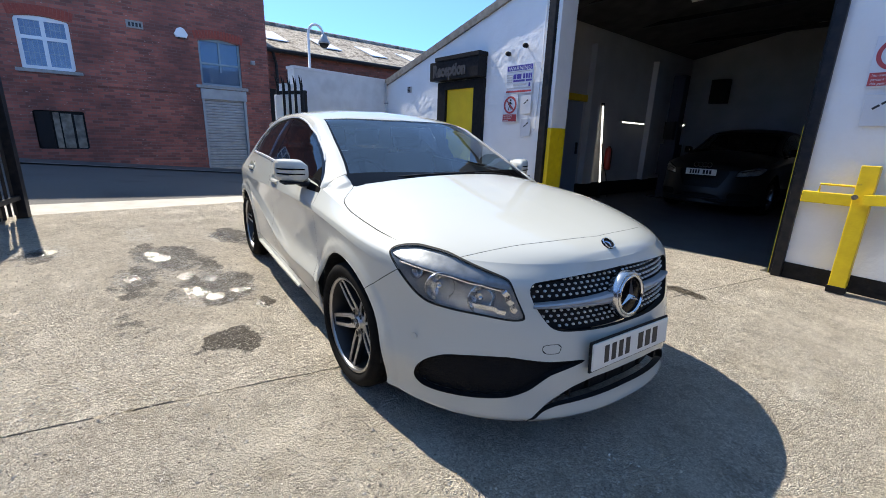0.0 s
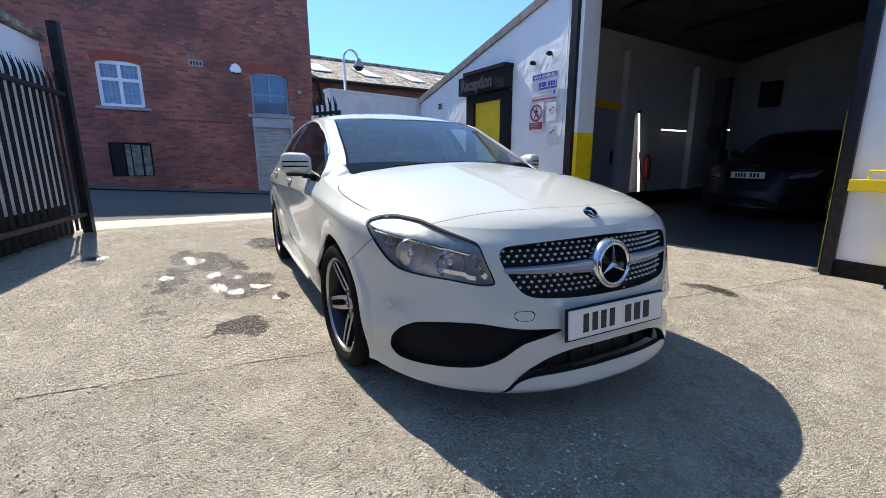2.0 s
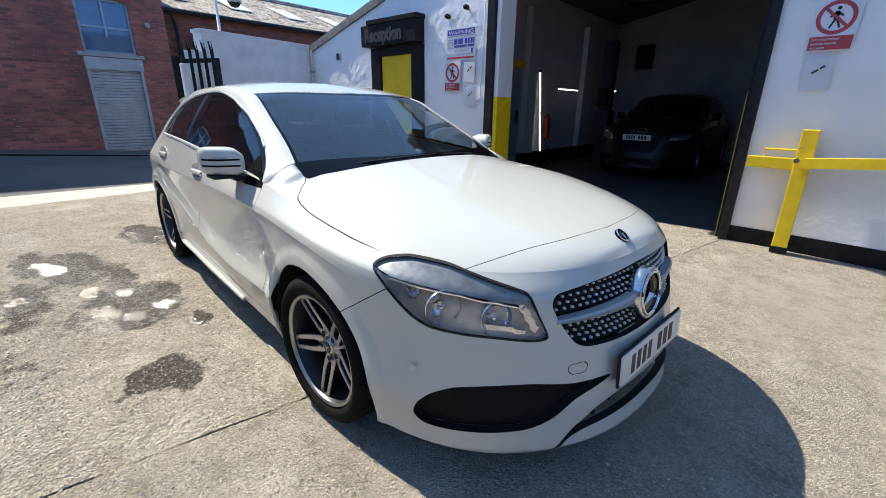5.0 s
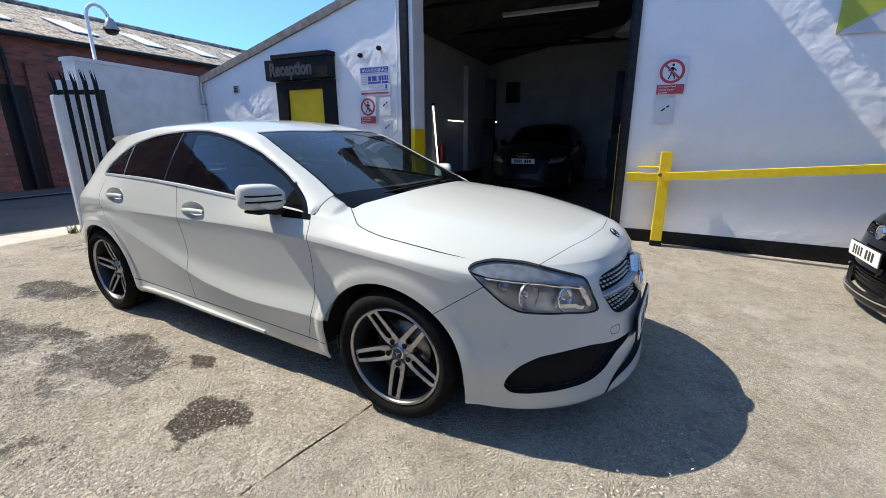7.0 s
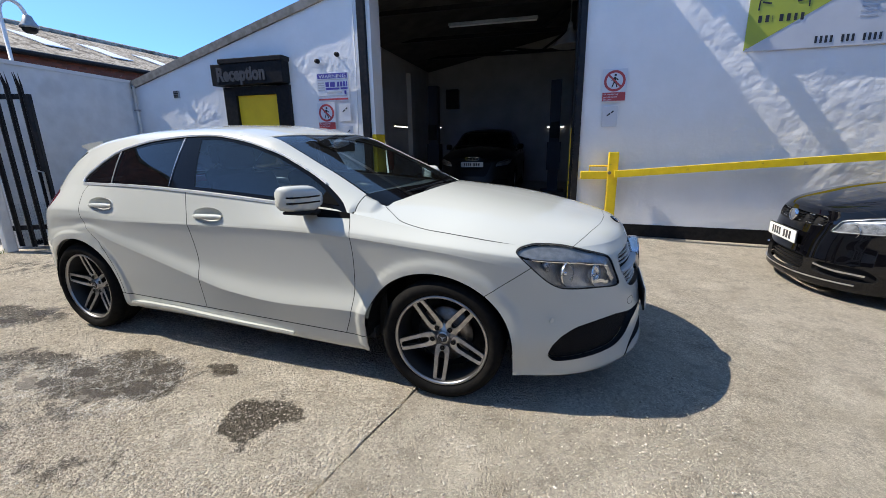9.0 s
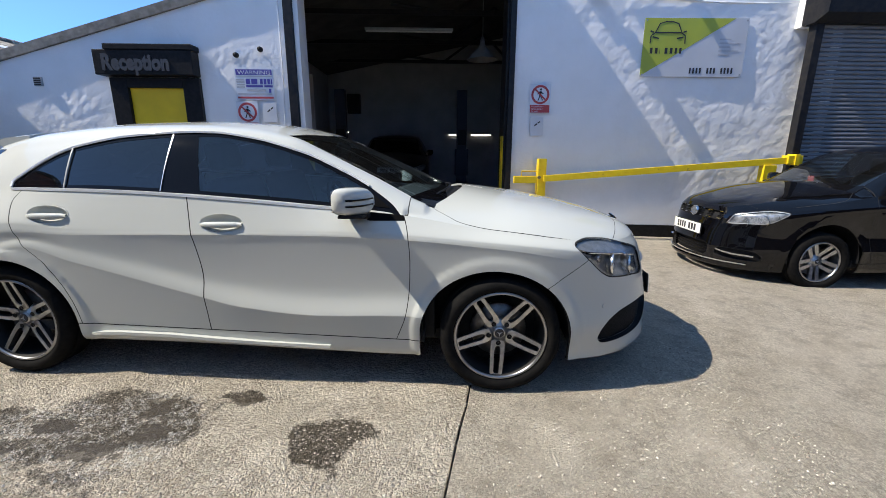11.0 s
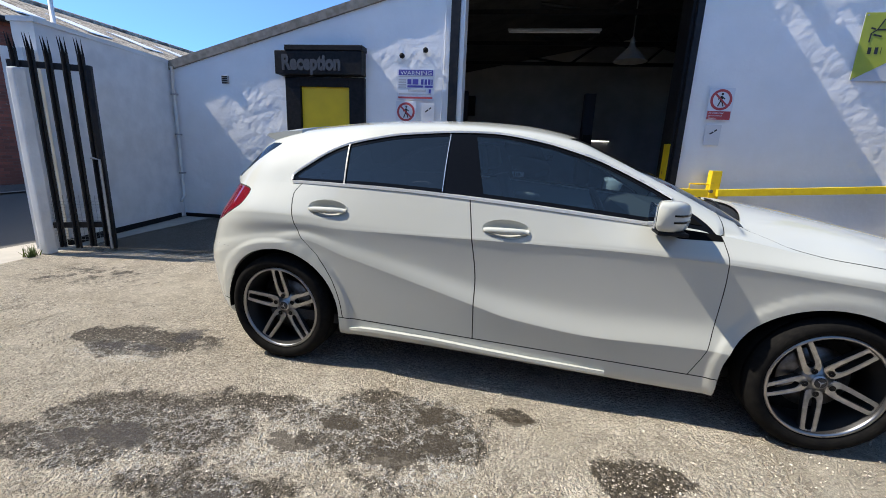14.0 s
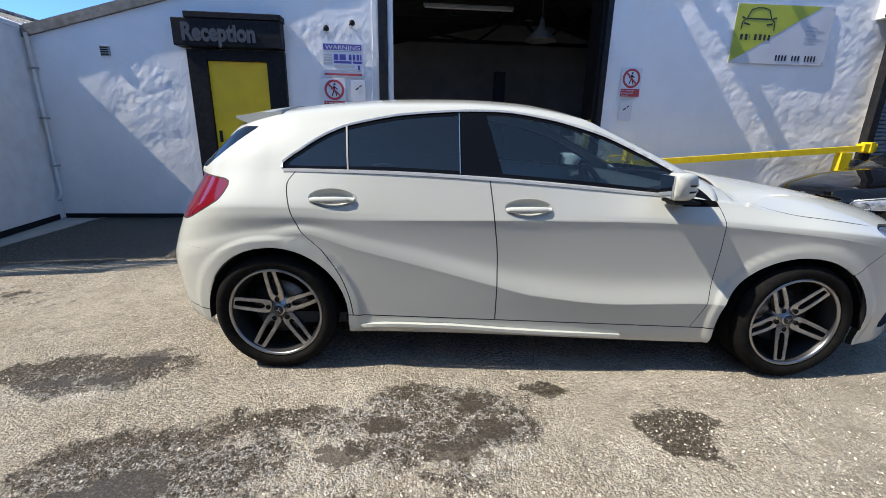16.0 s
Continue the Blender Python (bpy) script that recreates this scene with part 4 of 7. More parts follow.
# ---- yellow barrier ----
def barrier():
    b = thing("barrier", "yellow steel swing barrier along the white wall", "barrier")
    part("post", B(2.475, 2.595, FY - 0.19, FY - 0.07, 0.0, 1.125, 0.006), YELLOW, b)
    part("foot", B(2.468, 2.602, FY - 0.197, FY - 0.063, 0.0, 0.06, 0.004), BLACKPAINT, b, "black painted foot")
    part("stub", B(2.13, 2.475, FY - 0.18, FY - 0.11, 0.775, 0.875, 0.005), YELLOW, b)
    part("pin", lathe(bmesh.new(), [(0.001, -0.03), (0.022, -0.03), (0.022, 0.02)], "y", 12, Matrix.Translation((2.49, FY - 0.19, 0.86))), STEEL, b)
    part("handle", tube(bmesh.new(), [(2.24, FY - 0.145, 0.87), (2.24, FY - 0.145, 0.945), (2.47, FY - 0.145, 0.945)], 0.011, 6), YELLOW, b)
    part("rail", sweep(bmesh.new(), [(2.55, FY - 0.235, 0.845), (6.02, FY - 0.40, 1.12)], 0.07, 0.085), YELLOW, b)
    part("end_post", B(5.64, 5.82, FY - 0.44, FY - 0.33, -0.13, 1.05, 0.005), YELLOW, b)
    part("end_bracket", B(5.95, 6.16, FY - 0.46, FY - 0.33, 1.07, 1.185, 0.006), YELLOW, b)
    part("end_plate", B(6.04, 6.10, FY - 0.475, FY - 0.32, 1.05, 1.205, 0.004), YELLOW, b)


barrier()


# ---- roller shutter building ----
def roller_shutter():
    y = 3.02
    s = thing("roller_shutter", "dark grey roller shutter under a black steel box", "roller shutter")
    part("box", slab(bmesh.new(), [(y - 0.28, 2.98), (y - 0.30, 3.30), (y - 0.18, 3.50), (y + 0.1, 3.50), (y + 0.1, 2.90), (y - 0.1, 2.90)], 5.98, 10.5, lambda a, b, d: (d, a, b)), BLACKMETAL, s)
    part("guide", B(6.05, 6.16, y - 0.07, y + 0.05, -0.25, 2.92, 0.005), BLACKMETAL, s)
    part("guide", B(9.93, 10.04, y - 0.07, y + 0.05, -0.3, 2.92, 0.005), BLACKMETAL, s)
    for k in range(54):
        z = -0.22 + 0.058 * k
        bm = slab(bmesh.new(), [(0.0, 0.0), (-0.013, 0.008), (-0.018, 0.026), (-0.013, 0.044), (0.0, 0.054), (0.010, 0.054), (0.010, 0.0)], 6.14, 9.95, lambda a, b, d: (d, y + a, z + b))
        part("slat", bm, SHUTTERGREY, s)
    part("backing", B(6.12, 9.97, y + 0.014, y + 0.03, -0.3, 2.92), BLACKMETAL, s)
    structure("wall_shutter_side", B(10.05, 16, y - 0.05, y + 0.2, -0.5, 3.5), WHITEWALL, "white wall beyond the roller shutter", "wall")
    structure("wall_shutter_edge", B(6.36, 6.5, y - 0.0, FY + 0.3, -0.2, 3.6), WHITEWALL, "white return of the wall beside the shutter", "wall")
    structure("wall_shutter_head", B(6.0, 16, y + 0.1, y + 0.3, 2.9, 3.55), WHITEWALL, "plain wall over the shutter", "wall")
    t = thing("flue_tank", "pale corrugated metal tank behind the shutter roof", "tank", m=Matrix.Translation((12.3, 6.3, 0)))
    part("shell", lathe(bmesh.new(), [(0.62 + 0.012 * (k % 2), 0.09 * k) for k in range(56)], "z", 40, cap=True), GALV, t)


roller_shutter()


# ---- side wall, gates ----
def beam(bm, a, b, w, h, z0):
    """An upright slab from plan point a to b."""
    a, b = Vector((*a, 0)), Vector((*b, 0))
    d = (b - a).normalized()
    q = Vector((-d.y, d.x, 0)) * w / 2
    lo = [bm.verts.new(p + Vector((0, 0, z0))) for p in (a - q, b - q, b + q, a + q)]
    hi = [bm.verts.new(p + Vector((0, 0, z0 + h))) for p in (a - q, b - q, b + q, a + q)]
    bm.faces.new(lo[::-1])
    bm.faces.new(hi)
    for k in range(4):
        bm.faces.new((lo[k], lo[(k + 1) % 4], hi[(k + 1) % 4], hi[k]))
    return bm


def side_wall():
    w = thing("wall_side", "weathered white rendered boundary wall with a stained foot", "wall", kind="structure")
    part("wall", beam(bmesh.new(), (-5.55, FY + 0.02), (-5.24, 1.16), 0.24, 2.36, 0), WHITEDIRTY, w)
    part("coping", beam(bmesh.new(), (-5.55, FY - 0.05), (-5.235, 1.14), 0.28, 0.05, 2.36), WHITEDIRTY, w)
    part("end_pier", beam(bmesh.new(), (-5.22, 1.12), (-5.17, 0.96), 0.20, 2.08, 0), WHITEDIRTY, w)
    part("gate_pier", B(-4.985, -4.895, 0.74, 0.86, 0, 1.86, 0.02), WHITEDIRTY, w, "pale peeling gate pier")
    part("foot", beam(bmesh.new(), (-5.425, FY - 0.1), (-5.115, 1.16), 0.035, 0.07, 0), BLACKPAINT, w, "black stained foot")


side_wall()


def pale(bm, x, w, h, lean=0.0):
    """One corrugated palisade pale with a split, splayed top; local x along the gate."""
    prof = [(-w / 2, 0.0), (-w / 4, -0.012), (0, 0.012), (w / 4, -0.012), (w / 2, 0.0)]
    zs = [0.0, h - 0.16]
    rows = [[bm.verts.new((x + a, b, z)) for a, b in prof] for z in zs]
    for a, b in zip(rows, rows[1:]):
        for k in range(4):
            bm.faces.new((a[k], a[k + 1], b[k + 1], b[k]))
    top = rows[-1]
    for idx, tip in (((0, 1), (-0.030, -0.03)), ((1, 2, 3), (0.0, -0.045)), ((3, 4), (0.030, -0.03))):
        t = bm.verts.new((x + tip[0], tip[1], h))
        b = bm.verts.new((x + tip[0] * 0.8, tip[1] * 0.4, h - 0.07))
        for k in range(len(idx) - 1):
            bm.faces.new((top[idx[k]], top[idx[k + 1]], b))
        bm.faces.new((top[idx[0]], b, t))
        bm.faces.new((b, top[idx[-1]], t))
    return bm


def palisade(name, label, a, b, n, h, rails, w, post=None, mesh=False):
    d = Vector((b[0] - a[0], b[1] - a[1], 0))
    g = thing(name, label, "gate", m=Matrix.Translation((*a, 0)) @ Matrix.Rotation(math.atan2(d.y, d.x), 4, "Z"))
    L = d.length
    first = None
    for k in range(n):
        x = L * (k + 0.5) / n
        if first is None:
            first = part("pale", pale(bmesh.new(), 0, w, h - 0.06), BLACKMETAL, g, loc=(x, -0.03, 0.06))
            sol = first.modifiers.new("thickness", "SOLIDIFY")
            sol.thickness = 0.004
        else:
            o = first.copy()
            scene.collection.objects.link(o)
            o.matrix_basis = Matrix.Translation((x, -0.03, 0.06 + 0.01 * math.sin(k * 2.3)))
    for z in rails:
        part("rail", B(0, L, -0.01, 0.03, z - 0.03, z + 0.03, 0.004), BLACKMETAL, g)
    if post:
        part("post", B(-0.10, 0.02, -0.06, 0.06, 0, post, 0.006), BLACKMETAL, g)
        part("end_stile", B(L - 0.05, L, -0.02, 0.03, 0.05, rails[-1], 0.004), BLACKMETAL, g)
    return g, L


gl, L = palisade("palisade_gate", "black steel palisade gate leaf standing open", (-4.74, -2.73), (-1.55, -3.43), 20, 2.24, (0.28, 1.93), 0.090, 2.88)
part("notice", B(L - 0.95, L - 0.62, -0.07, -0.062, 1.25, 1.85, 0.003), SIGNWHITE, gl, "white notice fixed to the gate")
gr, L2 = palisade("palisade_gate", "black steel palisade gate leaf folded back by the wall", (-5.02, 0.80), (-4.42, 1.10), 5, 2.17, (0.30, 1.90), 0.065)
part("stile", B(L2 - 0.06, L2, -0.03, 0.03, 0.03, 1.93, 0.005), BLACKMETAL, gr)
part("hinge_stile", B(0.0, 0.06, -0.03, 0.03, 0.03, 1.93, 0.005), BLACKMETAL, gr)
part("drop_bolt", tube(bmesh.new(), [(L2 - 0.03, -0.05, 0.04), (L2 - 0.03, -0.05, 1.0), (L2 - 0.10, -0.06, 1.02)], 0.014, 8), GALV, gr, "steel drop bolt")
bm = bmesh.new()
for k in range(14):
    box(bm, 0.06 + 0.035 * k, 0.063 + 0.035 * k, 0.028, 0.031, 0.12, 0.62)
for k in range(14):
    box(bm, 0.06, L2 - 0.06, 0.031, 0.034, 0.13 + 0.035 * k, 0.133 + 0.035 * k)
part("wire_mesh", bm, GALV, gr, "grey wire mesh over the foot")

wl = thing("wall_left", "white rendered wall behind the open gate", "wall", kind="structure")
part("wall", beam(bmesh.new(), (-4.88, -3.02), (0.5, -4.20), 0.22, 2.62, 0), WHITEWALL, wl)
# one black band for the dark plinth and the shade along it
part("plinth_shade", beam(bmesh.new(), (-4.87, -3.02), (0.49, -4.195), 0.226, 0.42, 0), BLACKPAINT, wl, "black band at the wall's foot, plinth and shade in one")
part("coping", sweep(bmesh.new(), [(-4.92, -3.0, 2.66), (-3.4, -3.33, 2.72), (0.5, -4.19, 2.80)], 0.34, 0.07, Vector((0, 1, 0))), SHEETROOF, wl, "grey slate edge on the wall")
# unseen walls, added dark so that paint and glass reflect little sky
structure("wall_unseen_back", B(-4.0, 24, -9.3, -9.05, -0.5, 3.6), mat("dark wall for reflections", (0.035, 0.026, 0.024), 0.9, col2=(0.055, 0.04, 0.035), scale=4, bump=0.4, bscale=25), "unseen dark wall added to darken reflections", "wall")
structure("wall_unseen_corner", B(12.0, 24, -9.7, -9.35, -0.5, 8.0), MATS["dark wall for reflections"], "unseen dark wall added to darken reflections", "wall")
structure("wall_unseen_end", B(23.0, 23.3, -9.05, 3.0, -0.5, 5.5), MATS["dark wall for reflections"], "unseen dark end wall added to darken reflections", "wall")


def swan_lamp():
    s = thing("swan_neck_lamp", "white swan-neck lamp with a hanging bell shade", "lamp")
    arc = [(-5.32, 1.56, 2.40), (-5.32, 1.56, 3.02)] + [(-5.32, 1.56 + 0.15 * (1 - math.cos(a)), 3.02 + 0.19 * math.sin(a)) for a in np.linspace(0.2, 2.9, 12)] + [(-5.32, 1.86, 3.02)]
    part("neck", tube(bmesh.new(), arc, 0.024, 10), WINFRAME, s, smooth=True)
    part("shade", lathe(bmesh.new(), [(0.02, 0.07), (0.05, 0.05), (0.065, 0.0), (0.105, -0.07), (0.11, -0.10), (0.09, -0.10), (0.05, -0.03)], "z", 24, Matrix.Translation((-5.32, 1.87, 3.0))), GALV, s, smooth=True)
    part("bowl", lathe(bmesh.new(), [(0.09, -0.10), (0.08, -0.14), (0.05, -0.165), (0.001, -0.175)], "z", 24, Matrix.Translation((-5.32, 1.87, 3.0))), PLASTIC, s, "dark glass bowl", True)


swan_lamp()


# ---- brick building over the street ----
BX = -11.9


def cut_wall(name, x, y0, y1, z0, z1, holes, thick, material, parent, reveal=True):
    """A wall facing +x with rectangular holes, arched where asked."""
    ys, zs = np.linspace(y0, y1, 220), np.linspace(z0, z1, 160)
    Y, Z = np.meshgrid(ys, zs)
    P = np.stack([np.full_like(Y, x), Y, Z], -1)
    sk = Skin.grid(P, P)
    for a, b, c, d, arch in holes:
        yy, zz = sk.co[:, 1], sk.co[:, 2]
        top = d + arch * (1 - ((yy - (a + b) / 2) / ((b - a) / 2)) ** 2)
        sk = sk.cut(np.maximum(np.maximum(a - yy, yy - b), np.maximum(c - zz, zz - top)))[1]
    return sk.put(name, material, parent, thick=thick)


def brick_building():
    h = thing("brick_building", "old red brick building with spalled patches across the street", "building")
    holes = [(-2.95, -1.95, 2.52, 3.66, 0.07), (0.90, 2.04, 2.50, 3.72, 0.09), (0.86, 2.10, 0.0, 2.40, 0.0), (-2.95, -1.95, 0.60, 1.55, 0.0)]
    cut_wall("wall", BX, -14.0, 2.86, -0.1, 7.2, holes, 0.16, BRICK, h)
    part("end_wall", B(BX - 9, BX - 0.005, 2.66, 2.85, -0.1, 7.2), BRICK_SIDE, h)
    part("roof", B(BX - 9, BX + 0.1, -14, 2.9, 7.2, 7.35), SHEETROOF, h)
    part("band_course", B(BX - 0.005, BX + 0.02, -14, 2.86, 2.23, 2.27), BRICK, h)

    def arch(y0, y1, z, r):
        bm = bmesh.new()
        n = 17
        for k in range(n):
            t = (k + 0.5) / n * 2 - 1
            y = (y0 + y1) / 2 + t * ((y1 - y0) / 2 + 0.08)
            zz = z + r * (1 - t * t)
            box(bm, BX - 0.05, BX + 0.012, -0.034, 0.034, 0.0, 0.22, 0.004, Matrix.Translation((0, y, zz)) @ Matrix.Rotation(-t * 0.22, 4, "X"))
        part("brick_arch", bm, mat("bright red brick", (0.36, 0.075, 0.045), 0.8, col2=(0.27, 0.05, 0.035), scale=20, bump=0.3), h, "bright red brick arch")

    arch(-2.95, -1.95, 3.68, 0.07)
    arch(0.90, 2.04, 3.74, 0.09)
    w = part("window", B(BX - 0.13, BX - 0.10, -2.95, -1.95, 2.52, 3.73), CURTAIN, h, "white framed window with leaded panes")
    for a, b, c, d in ((-2.95, -2.87, 2.52, 3.72), (-2.03, -1.95, 2.52, 3.72), (-2.49, -2.41, 2.52, 3.74), (-2.95, -1.95, 2.52, 2.60), (-2.95, -1.95, 3.20, 3.28), (-2.95, -1.95, 3.63, 3.74)):
        part("frame", B(BX - 0.10, BX - (0.04 if b - a < 0.5 else 0.044), a, b, c, d), WINFRAME, w)
    for a, b in ((-2.87, -2.49), (-2.41, -2.03)):
        for c, d in ((2.60, 3.20), (3.28, 3.63)):
            part("pane", B(BX - 0.085, BX - 0.08, a, b, c, d), PANE, w)
            for k in (1, 2, 3):
                y = a + (b - a) * k / 4
                part("glazing_bar", B(BX - 0.079, BX - 0.07, y - 0.005, y + 0.005, c, d), GALV, w)
            part("glazing_bar", B(BX - 0.079, BX - 0.07, a, b, (c + d) / 2 - 0.005, (c + d) / 2 + 0.005), GALV, w)
    part("sill", B(BX - 0.1, BX + 0.06, -3.08, -1.82, 2.44, 2.52, 0.008), STONE, h)
    w2 = part("window", B(BX - 0.16, BX - 0.13, 0.90, 2.04, 2.50, 3.80), mat("faded blue blind", (0.22, 0.31, 0.38), 0.8, col2=(0.30, 0.38, 0.43), scale=4), h, "dark blue-grey old window")
    for a, b, c, d in ((0.90, 0.96, 2.5, 3.78), (1.98, 2.04, 2.5, 3.78), (1.44, 1.49, 2.9, 3.8), (0.9, 2.04, 2.50, 2.56), (0.9, 2.04, 3.10, 3.15), (0.9, 2.04, 3.74, 3.82)):
        part("frame", B(BX - 0.12, BX - (0.07 if b - a < 0.5 else 0.074), a, b, c, d), mat("faded blue frame", (0.20, 0.28, 0.33), 0.6, col2=(0.28, 0.34, 0.37), scale=10), w2)
    part("pane", B(BX - 0.11, BX - 0.105, 0.96, 1.98, 2.56, 3.74), PANE, w2)
    part("sill", B(BX - 0.1, BX + 0.08, 0.74, 2.18, 2.41, 2.50, 0.008), STONE, h)
    sh = part("shutter_door", B(BX - 0.14, BX - 0.10, 0.86, 2.10, 0.0, 2.2), GALV, h, "pale grey roller shutter door")
    part("shutter_box", B(BX - 0.10, BX + 0.05, 0.84, 2.12, 2.10, 2.40, 0.01), mat("pale painted steel", (0.36, 0.37, 0.37), 0.5, col2=(0.29, 0.3, 0.3), scale=4), sh)
    part("guide", B(BX - 0.10, BX + 0.02, 0.86, 0.93, 0.0, 2.12), MATS["pale painted steel"], sh)
    part("guide", B(BX - 0.10, BX + 0.02, 2.03, 2.10, 0.0, 2.12), MATS["pale painted steel"], sh)
    for k in range(26):
        z = 0.05 + 0.08 * k
        part("slat", slab(bmesh.new(), [(0, 0), (0.02, 0.015), (0.02, 0.055), (0, 0.07)], 0.93, 2.03, lambda a, b, d: (BX - 0.09 + a, d, z + b)), MATS["pale painted steel"], sh)
    cel = part("boarded_opening", B(BX - 0.15, BX - 0.11, -2.95, -1.95, 0.60, 1.55), PLASTIC, h, "dark cellar opening boarded with grey planks")
    for k, (a, b) in enumerate(((-2.92, -2.62), (-2.58, -2.46), (-2.43, -2.22), (-2.17, -1.99))):
        part("board", B(BX - 0.10, BX - 0.07, a, b, 0.62, 1.53 - 0.02 * k, 0.005), PLASTIC if k == 0 else OLDWOOD, cel)
    part("air_brick", B(BX - 0.01, BX + 0.02, -0.76, -0.38, 3.78, 3.97, 0.01), STONE, h, "pale stone air vent")
    for k in range(4):
        part("vent_slot", B(BX + 0.018, BX + 0.023, -0.71 + 0.08 * k, -0.66 + 0.08 * k, 3.82, 3.92), INK, h)
    al = thing("alarm_box", "white alarm box on the brick wall", "alarm box")
    part("body", slab(bmesh.new(), [(0.36, 3.72), (0.62, 3.72), (0.66, 3.80), (0.58, 3.94), (0.50, 3.98), (0.40, 3.94), (0.32, 3.80)], BX, BX + 0.10, lambda a, b, d: (d, a, b)), WINFRAME, al)
    part("strobe", B(BX + 0.02, BX + 0.09, 0.40, 0.46, 3.68, 3.72, 0.01), INK, al)
    part("strobe", B(BX + 0.02, BX + 0.09, 0.54, 0.60, 3.68, 3.72, 0.01), INK, al)
    fl = thing("flood_lamp", "small dark lamp on the brick wall", "lamp")
    part("body", B(BX, BX + 0.12, 2.32, 2.44, 3.22, 3.34, 0.02), STONE, fl)


brick_building()


def warehouse():
    """Long low brick shed beyond, its sheet roof set with white roof lights."""
    x, y0, y1, ez = -12.25, 2.87, 34.0, 3.86
    h = thing("warehouse", "long brick warehouse with a weathered sheet roof and roof lights", "building")
    part("wall", B(x - 0.25, x, y0, y1, -0.1, ez), BRICK_SOOTY, h)
    for y in (3.6, 4.65, 9.0, 13.5):
        part("brick_pier", B(x, x + 0.12, y, y + 0.35, -0.1, ez - 0.7), BRICK_SOOTY, h)
    part("dark_doorway", B(x, x + 0.03, 2.95, 3.55, 0, 2.6), PLASTIC, h)
    rise, run = 1.74, 5.0
    n = Vector((-run, 0, rise)).normalized()
    ys = np.arange(y0, y1, 0.0365 * 2)
    P = np.array([[(x + 0.28 - run * s, y, ez - 0.06 + rise * s + 0.022 * (k % 2)) for k, y in enumerate(ys)] for s in (0, 0.33, 0.331, 0.66, 0.661, 1.0)])
    P[2:4, :, 2] += 0.015
    P[4:, :, 2] += 0.03
    sk = Skin.grid(P, P)
    sk.no = -sk.no if sk.no[:, 2].mean() < 0 else sk.no
    sk.put("roof_sheet", SHEETROOF, h, "brown-grey corrugated roof sheeting", thick=0.02)
    for k in range(14):
        y = 3.4 + 2.1 * k
        for s0, s1 in ((0.30, 0.62),):
            bm = bmesh.new()
            q = [(x + 0.28 - run * s, yy, ez - 0.06 + rise * s + 0.045) for s, yy in ((s0, y), (s0, y + 0.75), (s1, y + 0.75), (s1, y))]
            lo = [bm.verts.new(p) for p in q]
            hi = [bm.verts.new(Vector(p) + Vector((0, 0, 0.03))) for p in q]
            bm.faces.new(hi)
            for j in range(4):
                bm.faces.new((lo[j], lo[(j + 1) % 4], hi[(j + 1) % 4], hi[j]))
            part("roof_light", bm, ROOFLIGHT, h, "white translucent roof light")
    part("ridge", tube(bmesh.new(), [(x + 0.28 - run, y0, ez + rise), (x + 0.28 - run, y1, ez + rise)], 0.12, 8), SHEETROOF, h)
    part("gutter", tube(bmesh.new(), [(x + 0.30, y0, ez - 0.08), (x + 0.30, y1, ez - 0.08)], 0.07, 8), BLACKMETAL, h)
    part("downpipe", tube(bmesh.new(), [(x + 0.30, 3.05, ez - 0.1), (x + 0.14, 3.2, ez - 0.5), (x + 0.14, 3.25, 0)], 0.05, 8), BLACKMETAL, h)


warehouse()
wd = thing("weed_tuft", "small green weed tuft at the foot of the gate pier", "weeds", kind="stuff")
bm = bmesh.new()
rng = random.Random(4)
for k in range(60):
    a, r, hh = rng.uniform(0, 6.28), rng.uniform(0, 0.10), rng.uniform(0.05, 0.14)
    p = Vector((-4.98 + 0.7 * r * math.cos(a), 0.66 + 0.7 * r * math.sin(a), 0.0))
    t = p + Vector((rng.uniform(-0.06, 0.06), rng.uniform(-0.06, 0.06), hh))
    s = Vector((rng.uniform(-1, 1), rng.uniform(-1, 1), 0)).normalized() * 0.006
    bm.faces.new([bm.verts.new(v) for v in (p - s, p + s, t)])
part("blades", bm, GRASS, wd)


